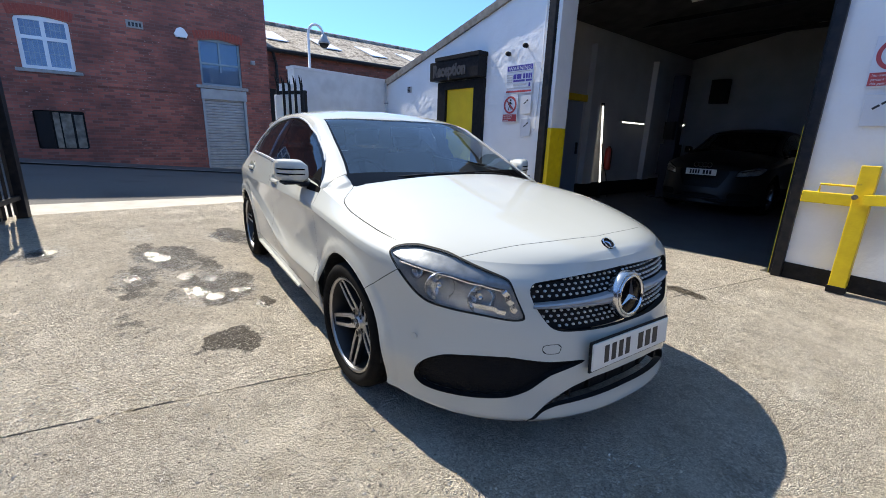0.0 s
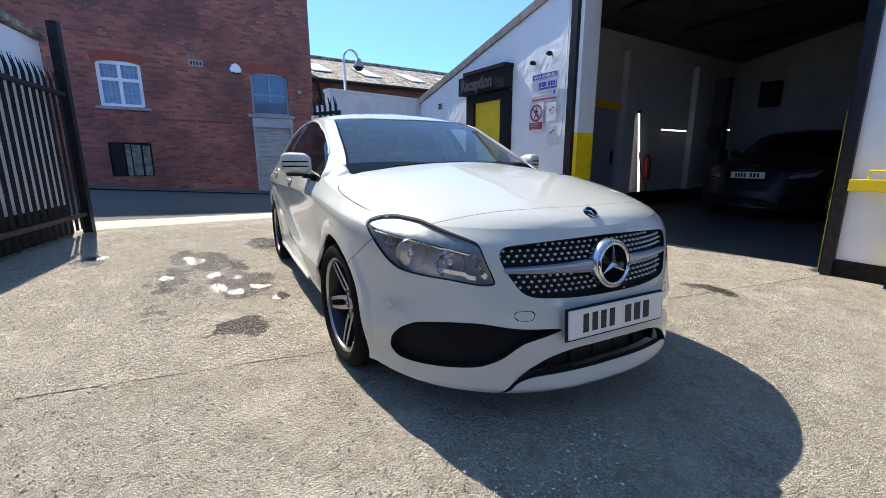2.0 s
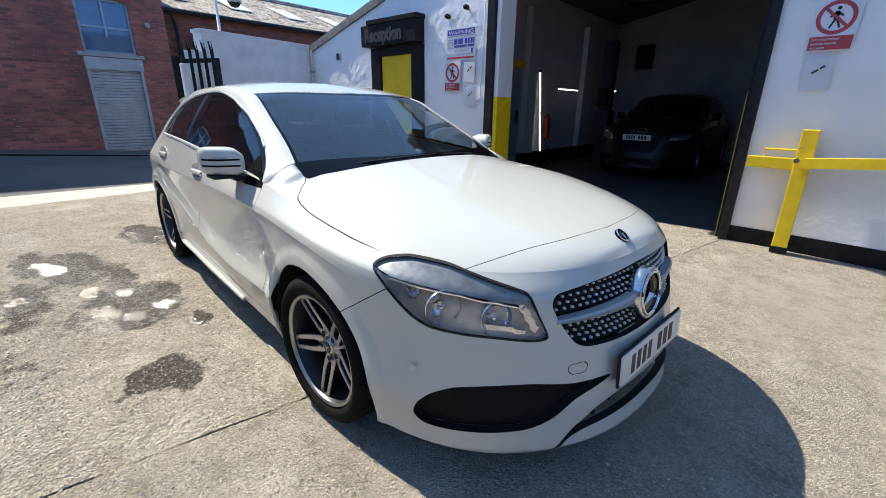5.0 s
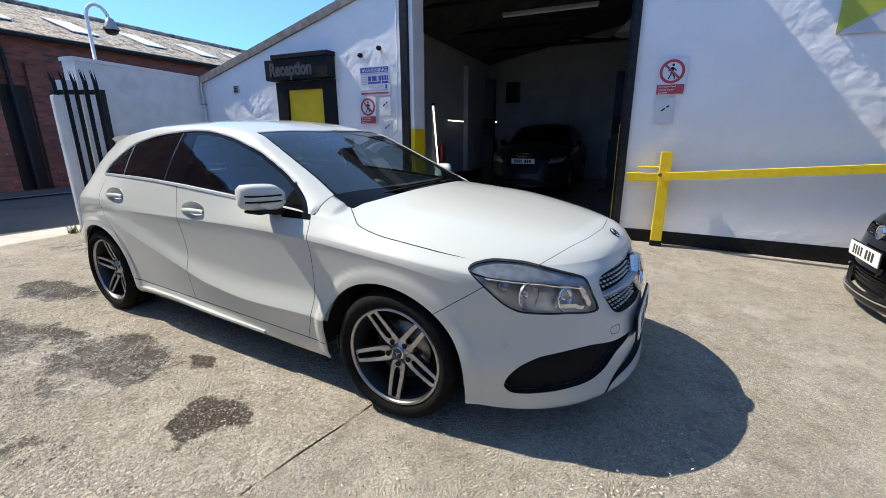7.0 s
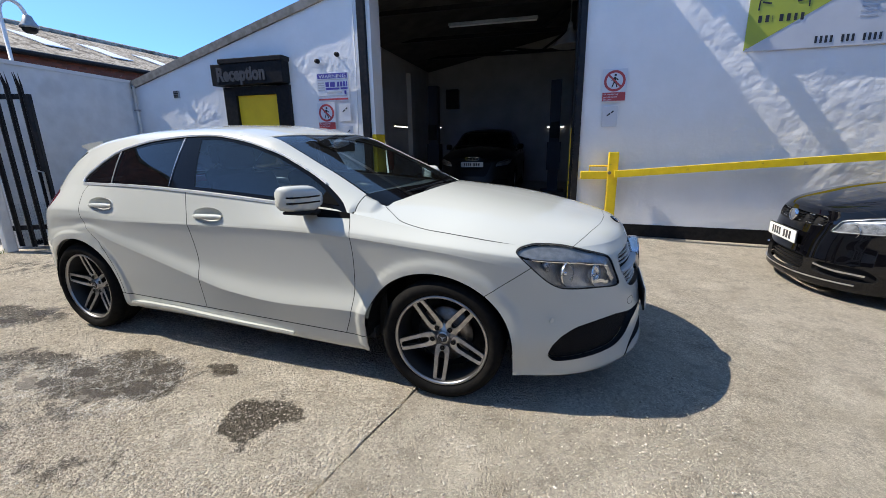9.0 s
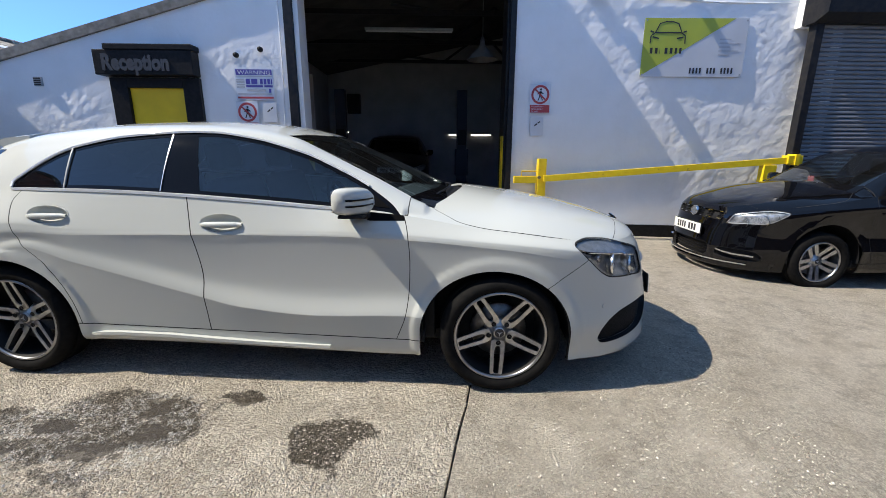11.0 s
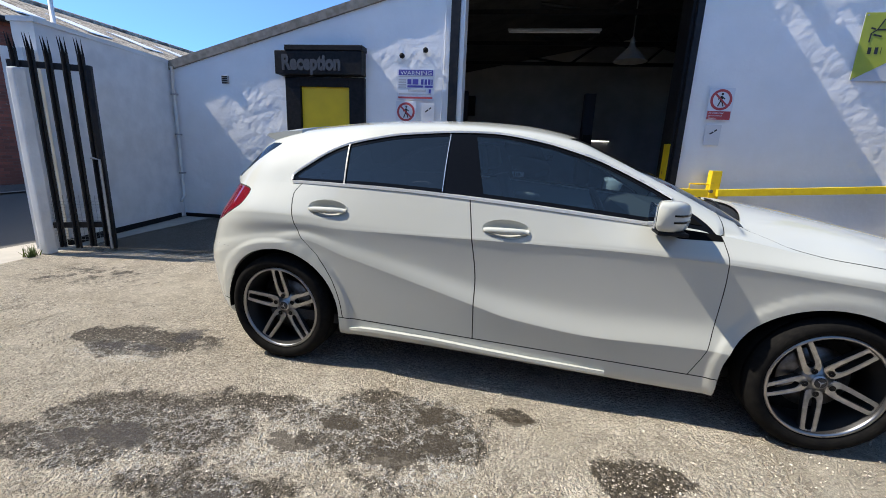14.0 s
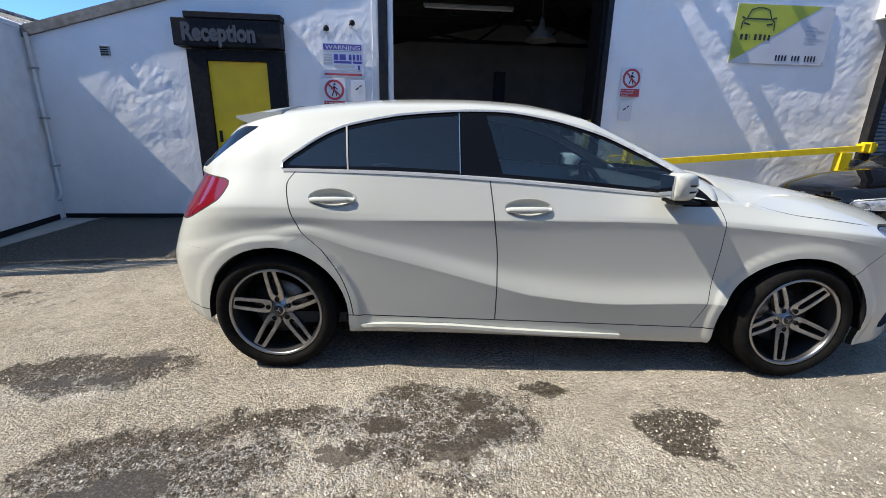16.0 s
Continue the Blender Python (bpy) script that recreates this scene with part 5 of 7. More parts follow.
# ---- loose grit on the concrete ----
def grit(count):
    r = np.random.default_rng(11)
    n_wet = int(count * 0.12)
    st_ = np.array([q for q in STAINS_SHADE if -3.0 < q[0] < 1.0])
    st_ = st_[r.choice(len(st_), n_wet, p=st_[:, 2] * st_[:, 3] / (st_[:, 2] * st_[:, 3]).sum())]
    wet = st_[:, :2] + r.normal(0, 0.75, (n_wet, 2)) * st_[:, 2:4]
    dry = np.stack([r.uniform(-4.2, 2.6, count - n_wet), r.uniform(-2.9, -0.2, count - n_wet)], 1)
    p = np.concatenate([wet, dry])
    p = p[(p[:, 1] > -3.1) & (p[:, 0] > -4.8)]
    for x, y, sx, sy in POOLS:  # none shows in the water
        p = p[((p[:, 0] - x) / sx) ** 2 + ((p[:, 1] - y) / sy) ** 2 > 1.2]
    n = len(p)
    size = np.clip(r.lognormal(-5.62, 0.42, n), 0.0016, 0.0095)
    unit = np.array([(1, 0, 0), (0, 1, 0), (-1, 0, 0), (0, -1, 0), (0, 0, 0.75), (0, 0, -0.4)], float)
    a = r.uniform(0, 6.283, n)
    c, s = np.cos(a)[:, None], np.sin(a)[:, None]
    v = unit[None] * r.uniform(0.6, 1.25, (n, 6, 1)) * size[:, None, None]
    v = np.stack([v[..., 0] * c - v[..., 1] * s * 0.75, v[..., 0] * s + v[..., 1] * c * 0.75, v[..., 2]], -1)
    v[..., :2] += p[:, None]
    v[..., 2] += 0.003
    f = np.array([(0, 1, 4), (1, 2, 4), (2, 3, 4), (3, 0, 4), (1, 0, 5), (2, 1, 5), (3, 2, 5), (0, 3, 5)])
    me = bpy.data.meshes.new("loose_grit")
    me.from_pydata(v.reshape(-1, 3).tolist(), [], (f[None] + 6 * np.arange(n)[:, None, None]).reshape(-1, 3).tolist())
    m, nd, l, b = node_mat("pale and brown grit")
    rnd = nd.new("ShaderNodeNewGeometry").outputs["Random Per Island"]
    l.new(mix_node(nd, l, rnd, (0.25, 0.21, 0.16), (0.80, 0.74, 0.64)), b.inputs["Base Color"])
    b.inputs["Roughness"].default_value = 0.7
    me.materials.append(m)
    return tagged(new("loose_grit", me), "pale and brown loose grit scattered over the concrete", "grit", kind="stuff")


grit(42000)


# ---- the white hatchback: its own frame has x ahead, y to its left, z up ----
XC = 1.35  # half the wheelbase
US = [0, 0.5, 1, 1.19, 1.35, 1.5, 1.6, 1.72, 1.84, 1.94, 2, 2.5, 3]
KEY_Z = [
    [0.165, 0.165, 0.188, 0.186, 0.194, 0.204, 0.21, 0.214, 0.214, 0.216, 0.22, 0.20, 0.20],
    [0.190, 0.190, 0.215, 0.225, 0.23, 0.235, 0.24, 0.245, 0.245, 0.25, 0.25, 0.25, 0.25],
    [0.240, 0.240, 0.26, 0.285, 0.295, 0.305, 0.31, 0.315, 0.32, 0.32, 0.32, 0.33, 0.33],
    [0.370, 0.370, 0.39, 0.425, 0.414, 0.448, 0.512, 0.596, 0.678, 0.750, 0.71, 0.56, 0.50],
    [0.500, 0.520, 0.56, 0.56, 0.555, 0.582, 0.630, 0.70, 0.755, 0.796, 0.775, 0.66, 0.62],
    [0.600, 0.660, 0.785, 0.826, 0.838, 0.836, 0.832, 0.826, 0.822, 0.835, 0.83, 0.76, 0.72],
    [0.680, 0.730, 0.812, 0.848, 0.860, 0.858, 0.854, 0.850, 0.852, 0.875, 0.875, 0.82, 0.80],
    [0.775, 0.790, 0.862, 0.940, 0.976, 1.008, 1.025, 1.040, 1.046, 1.046, 1.040, 1.00, 0.97],
]
KEY_W = [0.842, 0.859, 0.868, 0.893, 0.866, 0.889, 0.884, 0.800]
KEY_F = [2.320, 2.340, 2.332, 2.322, 2.300, 2.270, 2.250, 2.205]
KEY_R = [-1.95, -2.03, -2.06, -2.075, -2.05, -2.00, -1.97, -1.87]
NF, NR = 2.35, 3.0
belt_w = spline([-1.35, -0.8, 0.0, 0.6, 0.9, 1.35], [0.782, 0.828, 0.843, 0.830, 0.821, 0.819])
hood_mid = spline([0.90, 1.1, 1.3, 1.64, 1.85, 2.0, 2.10, 2.17, 2.205], [1.045, 1.028, 1.002, 0.946, 0.902, 0.868, 0.840, 0.808, 0.775])


def plan(u, f, r, w):
    """Plan of a level of the body: x and y (half) at u: 0 nose, 1 front axle, 2 rear axle, 3 tail."""
    u = np.asarray(u, float)
    th = np.clip(u, 0, 1) * np.pi / 2
    ph = np.clip(3 - u, 0, 1) * np.pi / 2
    x = np.where(u < 1, XC + (f - XC) * np.cos(th) ** (2 / NF), np.where(u > 2, -XC + (r + XC) * np.cos(ph) ** (2 / NR), XC - 2 * XC * (np.clip(u, 1, 2) - 1)))
    y = np.where(u < 1, w * np.sin(th) ** (2 / NF), np.where(u > 2, w * np.sin(ph) ** (2 / NR), w))
    return x, y


def body_band(nu=(70, 170, 44), nv=8):
    """The wrap-round lower body: rows by height, columns by u."""
    u = np.concatenate([np.linspace(0, 1, nu[0])[:-1], np.linspace(1, 2, nu[1])[:-1], np.linspace(2, 3, nu[2])])
    keys = []
    for k in range(8):
        z = spline(US, KEY_Z[k])(u)
        xs = XC - 2 * XC * (np.clip(u, 1, 2) - 1)
        w = belt_w(xs) if k == 7 else KEY_W[k] + 0 * u
        if k == 0:  # the bumper's foot is upright, the sill's tucks in
            w = w + 0.020 * np.clip((1.12 - u) / 0.12, 0, 1)
        if k == 4:
            w = w + 0.016 * np.clip(1.15 - u, 0, 0.3) / 0.3 + 0.018 * np.clip(u - 1.52, 0, 0.3) / 0.3
        x, y = plan(u, KEY_F[k], KEY_R[k], w)
        keys.append(np.stack([x, y, z], -1))
    keys = np.array(keys)
    v = np.array(sorted({*np.linspace(0, 7, 7 * nv + 1), 2.97, 3.03, 4.97, 5.03}))
    rows = np.stack([np.stack([spline(np.arange(8), keys[:, j, c])(v) for c in range(3)], -1) for j in range(len(u))], 1)
    # hard edges along the doors: the falling line (3) and the shoulder (5)
    hard = rows[..., 1].copy()
    for lo, hi in ((0, 3), (3, 5), (5, 7)):
        m_ = (v >= lo) & (v <= hi)
        hard[m_] = np.stack([spline(np.arange(lo, hi + 1), keys[lo : hi + 1, j, 1])(v[m_]) for j in range(len(u))], 1)
    low = np.clip((u - 1.06) / 0.12, 0, 1) * np.clip((1.95 - u) / 0.10, 0, 1)
    high = np.clip((u - 0.72) / 0.2, 0, 1) * np.clip((1.98 - u) / 0.25, 0, 1)
    k = np.where(v[:, None] < 4, low, high)
    rows[..., 1] += (hard - rows[..., 1]) * k
    for cx in (1.330, -1.340):  # flat flanges round the wheel arches
        q = np.sqrt(((rows[..., 0] - cx) / 0.385) ** 2 + ((rows[..., 2] - 0.316) / 0.36) ** 2)
        t = np.clip((1.19 - q) / 0.085, 0, 1)
        rows[..., 1] += 0.009 * t * t * (3 - 2 * t) * (rows[..., 1] > 0.6)
    return rows, u


def body_hood(edge, nw=44):
    """The bonnet and wing tops, from the band's upper edge inwards."""
    w = np.linspace(0, 1, nw)[:, None, None] ** 1.4
    sx = 0.93 + (edge[:, 0] - 0.85) * (2.205 - 0.93) / (2.205 - 0.85)
    mid = np.stack([sx, 0 * sx, hood_mid(sx)], -1)[None]
    e = edge[None]
    P = e * (1 - w) + mid * w
    P[..., 2:] = e[..., 2:] + (mid[..., 2:] - e[..., 2:]) * (1 - (1 - w) ** (2.0 + 1.6 * np.clip((e[..., :1] - 1.0) / 0.5, 0, 1)))
    return P


roof_mid = spline([-1.88, -1.82, -1.74, -1.66, -1.61, -1.5, -1.1, -0.75, -0.4, -0.1, 0.15, 0.4, 0.6, 0.8, 1.0, 1.1], [0.97, 1.055, 1.155, 1.250, 1.305, 1.347, 1.405, 1.428, 1.433, 1.420, 1.380, 1.290, 1.205, 1.115, 1.025, 0.975])
rail_y = spline([-1.88, -1.64, -1.2, -0.6, 0.0, 0.22, 0.5, 0.75, 0.9, 1.1], [0.62, 0.575, 0.605, 0.625, 0.625, 0.635, 0.670, 0.705, 0.735, 0.75])
rail_z = spline([-1.88, -1.75, -1.66, -1.58, -1.5, -1.2, -0.76, -0.4, -0.1, 0.22, 0.38, 0.53, 0.69, 0.85, 1.1], [0.96, 1.075, 1.165, 1.232, 1.270, 1.325, 1.362, 1.368, 1.355, 1.305, 1.235, 1.162, 1.086, 1.004, 0.88])


def cabin(edge, nx=210, nv=8):
    """The glasshouse and roof: sections along x, from the belt to the middle."""
    xs = np.concatenate([np.linspace(-1.87, -1.5, 50)[:-1], np.linspace(-1.5, 1.06, nx)])
    o = np.argsort(edge[:, 0])
    ey, ez = np.interp(xs, edge[o, 0], edge[o, 1]), np.interp(xs, edge[o, 0], edge[o, 2])
    ey, ez = np.where(xs > 0.86, 0.80, ey), np.where(xs > 0.86, 0.94 - (xs - 0.86) * 0.6, ez)
    ry, rz, t = rail_y(xs), rail_z(xs), roof_mid(xs)
    ry = np.minimum(ry, ey - 0.02)
    rz = np.maximum(rz, ez + 0.004)
    t = np.maximum(t, rz + 0.002)
    k = [(ey, ez), (ey * 0.60 + ry * 0.40 + 0.014, ez * 0.60 + rz * 0.40), (ey * 0.22 + ry * 0.78 + 0.012, ez * 0.22 + rz * 0.78), (ry - 0.012, rz + 0.008), (ry * 0.80, rz + (t - rz) * 0.50), (ry * 0.45, rz + (t - rz) * 0.86), (0 * ry, t)]
    k = np.array([np.stack([xs, a, b], -1) for a, b in k])
    v = np.linspace(0, 6, 6 * nv + 1)
    P = np.stack([np.stack([spline(np.arange(7), k[:, j, c])(v) for c in range(3)], -1) for j in range(len(xs))], 1)
    return P, v


def pillar_foot(P, v, edge):
    """Heights of the cabin, of the bonnet and of the flowing joint of the two."""
    o = np.argsort(edge[:, 0])
    xs = P[0, :, 0]
    k = (2.205 - 0.93) / (2.205 - 0.85)

    def column(x, y):
        j = np.clip(np.searchsorted(xs, x) - 1, 0, len(xs) - 2)
        f = np.clip((x - xs[j]) / (xs[j + 1] - xs[j]), 0, 1)
        z, e, w = np.zeros(len(x)), np.zeros(len(x)), np.zeros(len(x))
        for i in range(len(x)):
            c = P[::-1, j[i], 1:] * (1 - f[i]) + P[::-1, j[i] + 1, 1:] * f[i]
            z[i] = np.interp(y[i], c[:, 0], c[:, 1]) - max(0.0, y[i] - c[-1, 0]) * 1.5
            e[i] = c[-1, 0]
            w[i] = np.interp(3.45, v, c[::-1, 0])
        return z, e, w

    def bonnet_z(x, y):
        w = np.zeros(len(x))
        for _ in range(8):
            ex = (x - w * (0.93 - 0.85 * k)) / (1 - w + w * k)
            w = np.clip(1 - y / np.interp(ex, edge[o, 0], edge[o, 1]), 0, 1)
        e = np.interp(ex, edge[o, 0], edge[o, 2])
        return e + (hood_mid(0.93 + (ex - 0.85) * k) - e) * (1 - (1 - w) ** (2.0 + 1.6 * np.clip((ex - 1.0) / 0.5, 0, 1)))

    def joint(x, y):
        """Joined height, height of the glass, and the glass's edge."""
        a, e, rim = column(x, y)
        a = a - 0.10 * np.clip((x - 0.95) / 0.12, 0, 1) * (y > rim)
        b = bonnet_z(x, y)
        r = 0.045 * np.clip((np.interp(x, edge[o, 0], edge[o, 1]) - y) / 0.06, 0.02, 1) * np.clip((1.06 - x) / 0.12, 0.02, 1)
        h = np.clip(1 - np.abs(a - b) / r, 0, 1)
        return np.maximum(a, b) + h * h * r / 4, a, rim

    return joint


def dist_x(s, xs, zs):
    """Field: x minus a line x(z)."""
    return s.co[:, 0] - spline(zs, xs)(s.co[:, 2])


LAMP = [(0.452, 0.785), (0.400, 0.808), (0.283, 0.818), (0.107, 0.806), (-0.054, 0.775), (-0.191, 0.747), (-0.248, 0.727), (-0.297, 0.658), (-0.340, 0.592), (-0.266, 0.585), (-0.106, 0.600), (0.052, 0.609), (0.19, 0.622), (0.278, 0.655), (0.367, 0.714)]
GRILLE = [(0.0, 0.742), (0.20, 0.738), (0.35, 0.730), (0.44, 0.720), (0.462, 0.69), (0.445, 0.635), (0.40, 0.562), (0.345, 0.537), (0.17, 0.526), (0.0, 0.524)]
INTAKE = [(0.262, 0.290), (0.243, 0.342), (0.180, 0.388), (0.070, 0.424), (-0.10, 0.440), (-0.278, 0.443), (-0.476, 0.424), (-0.690, 0.412), (-0.504, 0.368), (-0.394, 0.310), (-0.277, 0.275), (-0.088, 0.258), (0.11, 0.250), (0.215, 0.256)]
LOWER = [(0.0, 0.340), (0.20, 0.333), (0.31, 0.308), (0.40, 0.255), (0.478, 0.168), (0.462, 0.167), (0.425, 0.212), (0.36, 0.236), (0.20, 0.246), (0.0, 0.250)]
LAMP_B = [(a, 0.705 + (b - 0.70) * 0.70) for a, b in LAMP]
GRILLE_B = [(0.0, 0.745), (0.25, 0.742), (0.40, 0.735), (0.435, 0.70), (0.40, 0.655), (0.2, 0.648), (0.0, 0.645)]
INTAKE_B = [(0.22, 0.30), (0.10, 0.365), (-0.2, 0.375), (-0.43, 0.365), (-0.42, 0.28), (-0.1, 0.265), (0.15, 0.27)]
LOWER_B = [(0.0, 0.40), (0.18, 0.398), (0.34, 0.39), (0.365, 0.32), (0.34, 0.255), (0.17, 0.247), (0.0, 0.245)]
GRILLE_C = [(0.0, 0.74), (0.2, 0.738), (0.36, 0.73), (0.40, 0.67), (0.29, 0.45), (0.15, 0.44), (0.0, 0.44)]
TAIL = [(-1.95, 0.80), (-1.80, 0.795), (-1.70, 0.838), (-1.585, 0.908), (-1.548, 0.984), (-1.62, 1.004), (-1.95, 1.004)]
DLO = [(-1.285, 1.056), (-1.19, 1.152), (-1.08, 1.220), (-0.96, 1.268), (-0.711, 1.319), (-0.40, 1.344), (-0.157, 1.342), (0.09, 1.302), (0.33, 1.232), (0.54, 1.138), (0.66, 1.075), (0.79, 0.990), (0.842, 0.930), (0.78, 0.952), (0.637, 0.968), (0.12, 1.012), (-0.277, 1.038), (-0.77, 1.056)]


def both(loop):
    return np.array(loop + [(-a, b) for a, b in loop[::-1] if a > 0])


def wheel(name, parent, at, side, turn=0.0, style="twin", R=0.318, rim=0.243, w=0.215):
    """A wheel with its outer face towards +y of its own frame (side -1: turned round)."""
    m = Matrix.Translation(at) @ Matrix.Rotation(radians(0 if side > 0 else 180), 4, "Z") @ Matrix.Rotation(radians(turn), 4, "Y")
    hub = part(name, lathe(bmesh.new(), [(0.001, 0.050), (0.030, 0.050), (0.034, 0.044), (0.034, 0.036), (0.066, 0.030), (0.078, 0.006), (0.075, -0.05), (0.001, -0.05)], "y", 30), ALLOY, parent, smooth=True, loc=m)
    h = w / 2
    part("tyre", lathe(bmesh.new(), [(rim - 0.006, h - 0.028), (rim + 0.010, h - 0.004), (rim + 0.035, h + 0.006), (R - 0.022, h - 0.004), (R - 0.006, h - 0.020), (R, h - 0.045), (R, 0.045), (R - 0.004, 0.043), (R - 0.004, 0.035), (R, 0.033), (R, -h + 0.04), (R - 0.02, -h), (rim, -h + 0.01)], "y", 72), RUBBER, hub, "black low-profile tyre", True)
    part("rim", lathe(bmesh.new(), [(rim + 0.004, h - 0.022), (rim - 0.002, h - 0.014), (rim - 0.011, h - 0.016), (rim - 0.014, h - 0.03), (rim - 0.026, h - 0.07), (rim - 0.03, -h + 0.03), (rim + 0.002, -h + 0.01)], "y", 72), ALLOYDARK if style == "twin" else ALLOY, hub, "", True)
    part("rim_lip", lathe(bmesh.new(), [(rim + 0.003, h - 0.021), (rim - 0.003, h - 0.011), (rim - 0.013, h - 0.014), (rim - 0.015, h - 0.024)], "y", 72), mat("grey rim edge", (0.40, 0.40, 0.41), 0.3, 1.0), hub, "machined silver rim edge", True)
    part("brake_disc", lathe(bmesh.new(), [(0.05, -0.005), (0.148, -0.005), (0.150, -0.012), (0.150, -0.03), (0.05, -0.03)], "y", 40), STEEL, hub, "", True)
    part("barrel", lathe(bmesh.new(), [(0.02, -0.06), (rim - 0.03, -0.075)], "y", 30), PLASTIC, hub)
    if style == "twin":
        def spoke(sgn):
            """Half of a spoke with a long slot: machined face, dark flanks."""
            bm = bmesh.new()
            base = [(0.040, 0.0004), (0.043, 0.020), (0.055, 0.0345), (0.072, 0.0385), (0.100, 0.0390), (0.150, 0.0372), (0.200, 0.0345), (0.2345, 0.0330), (0.2345, 0.0004), (0.223, 0.0004), (0.2215, 0.0105), (0.212, 0.0140), (0.150, 0.0160), (0.112, 0.0168), (0.092, 0.0150), (0.081, 0.0095), (0.077, 0.0004)]
            prof = [(r, sgn * o) for r, o in base]
            dep = lambda r, o: 0.036 + 0.040 * min(1.0, max(0.0, (r - 0.06) / 0.17)) ** 0.8
            fr = [bm.verts.new((o, dep(r, o), r)) for r, o in prof]
            bk = [bm.verts.new((o * (0.90 if abs(o) > 0.018 else 1.0), dep(r, o) - 0.034, r)) for r, o in prof]
            bm.faces.new(fr if sgn > 0 else fr[::-1])
            seam = lambda e: all(abs(v.co.x) < 0.001 for v in e.verts)
            for k in range(len(fr)):
                j = (k + 1) % len(fr)
                bm.faces.new((fr[k], bk[k], bk[j], fr[j]) if sgn > 0 else (fr[j], bk[j], bk[k], fr[k])).material_index = 1
            bmesh.ops.recalc_face_normals(bm, faces=bm.faces)
            bmesh.ops.bevel(bm, geom=[e for e in bm.edges if all(v in fr for v in e.verts) and not seam(e)], offset=0.0028, segments=2, affect="EDGES")
            return bm
        for k in range(5):
            t = Matrix.Rotation(radians(72 * k + 180), 4, "Y")
            for s in (1, -1):
                bm = spoke(s)
                bmesh.ops.transform(bm, matrix=t, verts=bm.verts)
                part("spoke", bm, ALLOY, hub, "machined twin spoke").data.materials.append(ALLOYDARK)
            b = Matrix.Rotation(radians(72 * k), 4, "Y") @ Matrix.Translation((0, 0, -0.056))
            part("bolt_hole", lathe(bmesh.new(), [(0.0135, 0.046), (0.012, 0.0465), (0.001, 0.044)], "y", 14, Matrix.Rotation(radians(72 * k + 180), 4, "Y") @ Matrix.Translation((0, 0, 0.058))), PLASTIC, hub, "dark bolt recess")
    else:
        for k in range(5):
            for off in (-0.028, 0.028):
                bm = bmesh.new()
                fr = [bm.verts.new((a, d, r)) for r, a, d in ((0.05, off - 0.015, 0.035), (0.05, off + 0.015, 0.035), (rim - 0.012, off * 1.25 + 0.020, 0.072), (rim - 0.012, off * 1.25 - 0.020, 0.072))]
                bk = [bm.verts.new(v.co - Vector((0, 0.025, 0))) for v in fr]
                bm.faces.new(fr)
                for q in range(4):
                    bm.faces.new((fr[q], bk[q], bk[(q + 1) % 4], fr[(q + 1) % 4]))
                bmesh.ops.transform(bm, matrix=Matrix.Rotation(radians(72 * k + 10), 4, "Y"), verts=bm.verts)
                part("spoke", bm, ALLOY, hub)
    cap = part("centre_cap", lathe(bmesh.new(), [(0.001, 0.054), (0.022, 0.054), (0.025, 0.050)], "y", 24), ALLOYDARK, hub, "dark centre cap with a plain star")
    star(hub, Matrix.Translation((0, 0.0545, 0)) @ Matrix.Rotation(radians(-90), 4, "X"), 0.021, 0.0035, mat("dull cap silver", (0.45, 0.45, 0.45), 0.45), "cap_star")
    return hub


def star(parent, m, r, w, material, name="star", label="", flip=1):
    """Three tapering points, in the local x-y plane facing +z."""
    bm = bmesh.new()
    c = bm.verts.new((0, 0, w * 1.2))
    for k in range(3):
        a = radians(90 + 120 * k) * flip
        tip = bm.verts.new((r * math.cos(a), r * math.sin(a), 0.0))
        for s in (-1, 1):
            b = a + s * radians(60)
            q = bm.verts.new((w * 1.3 * math.cos(b), w * 1.3 * math.sin(b), 0.0))
            bm.faces.new((c, tip, q))
    bmesh.ops.remove_doubles(bm, verts=bm.verts, dist=1e-6)
    bmesh.ops.recalc_face_normals(bm, faces=bm.faces)
    return part(name, bm, material, parent, label, loc=m)


def number_plate(parent, m, w=0.52, h=0.111, groups=((0.07, 0.255), (0.295, 0.455))):
    """A plate with its characters as plain bars; local x along it, y up, z outwards."""
    s = part("number_plate", B(-w / 2, w / 2, -h / 2, h / 2, -0.004, 0.004, 0.003), PLATE, parent, "white number plate with dark bars", loc=m)
    part("surround", B(-w / 2 - 0.008, w / 2 + 0.008, -h / 2 - 0.008, h / 2 + 0.008, -0.012, -0.003, 0.003), PLASTIC, s)
    for a, b in groups:
        n = 4 if b - a > 0.17 else 3
        for k in range(n):
            x0 = a + (b - a) * k / n - w / 2
            part("bar", B(x0, x0 + (b - a) / n - 0.018, -0.036, 0.036, 0.003, 0.0052), INK, s)
    return s


def seat(parent, x, y):
    s = part("seat", B(-0.25, 0.25, -0.24, 0.24, -0.08, 0.10, 0.05), CLOTH, parent, "dark cloth seat", True, Matrix.Translation((x, y, 0.47)))
    part("backrest", B(-0.07, 0.07, -0.24, 0.24, 0.0, 0.60, 0.05), CLOTH, s, "", True, Matrix.Translation((-0.25, 0, 0.05)) @ Matrix.Rotation(radians(-18), 4, "Y"))
    part("headrest", B(-0.05, 0.05, -0.13, 0.13, 0.0, 0.17, 0.04), CLOTH, s, "", True, Matrix.Translation((-0.46, 0, 0.66)) @ Matrix.Rotation(radians(-10), 4, "Y"))


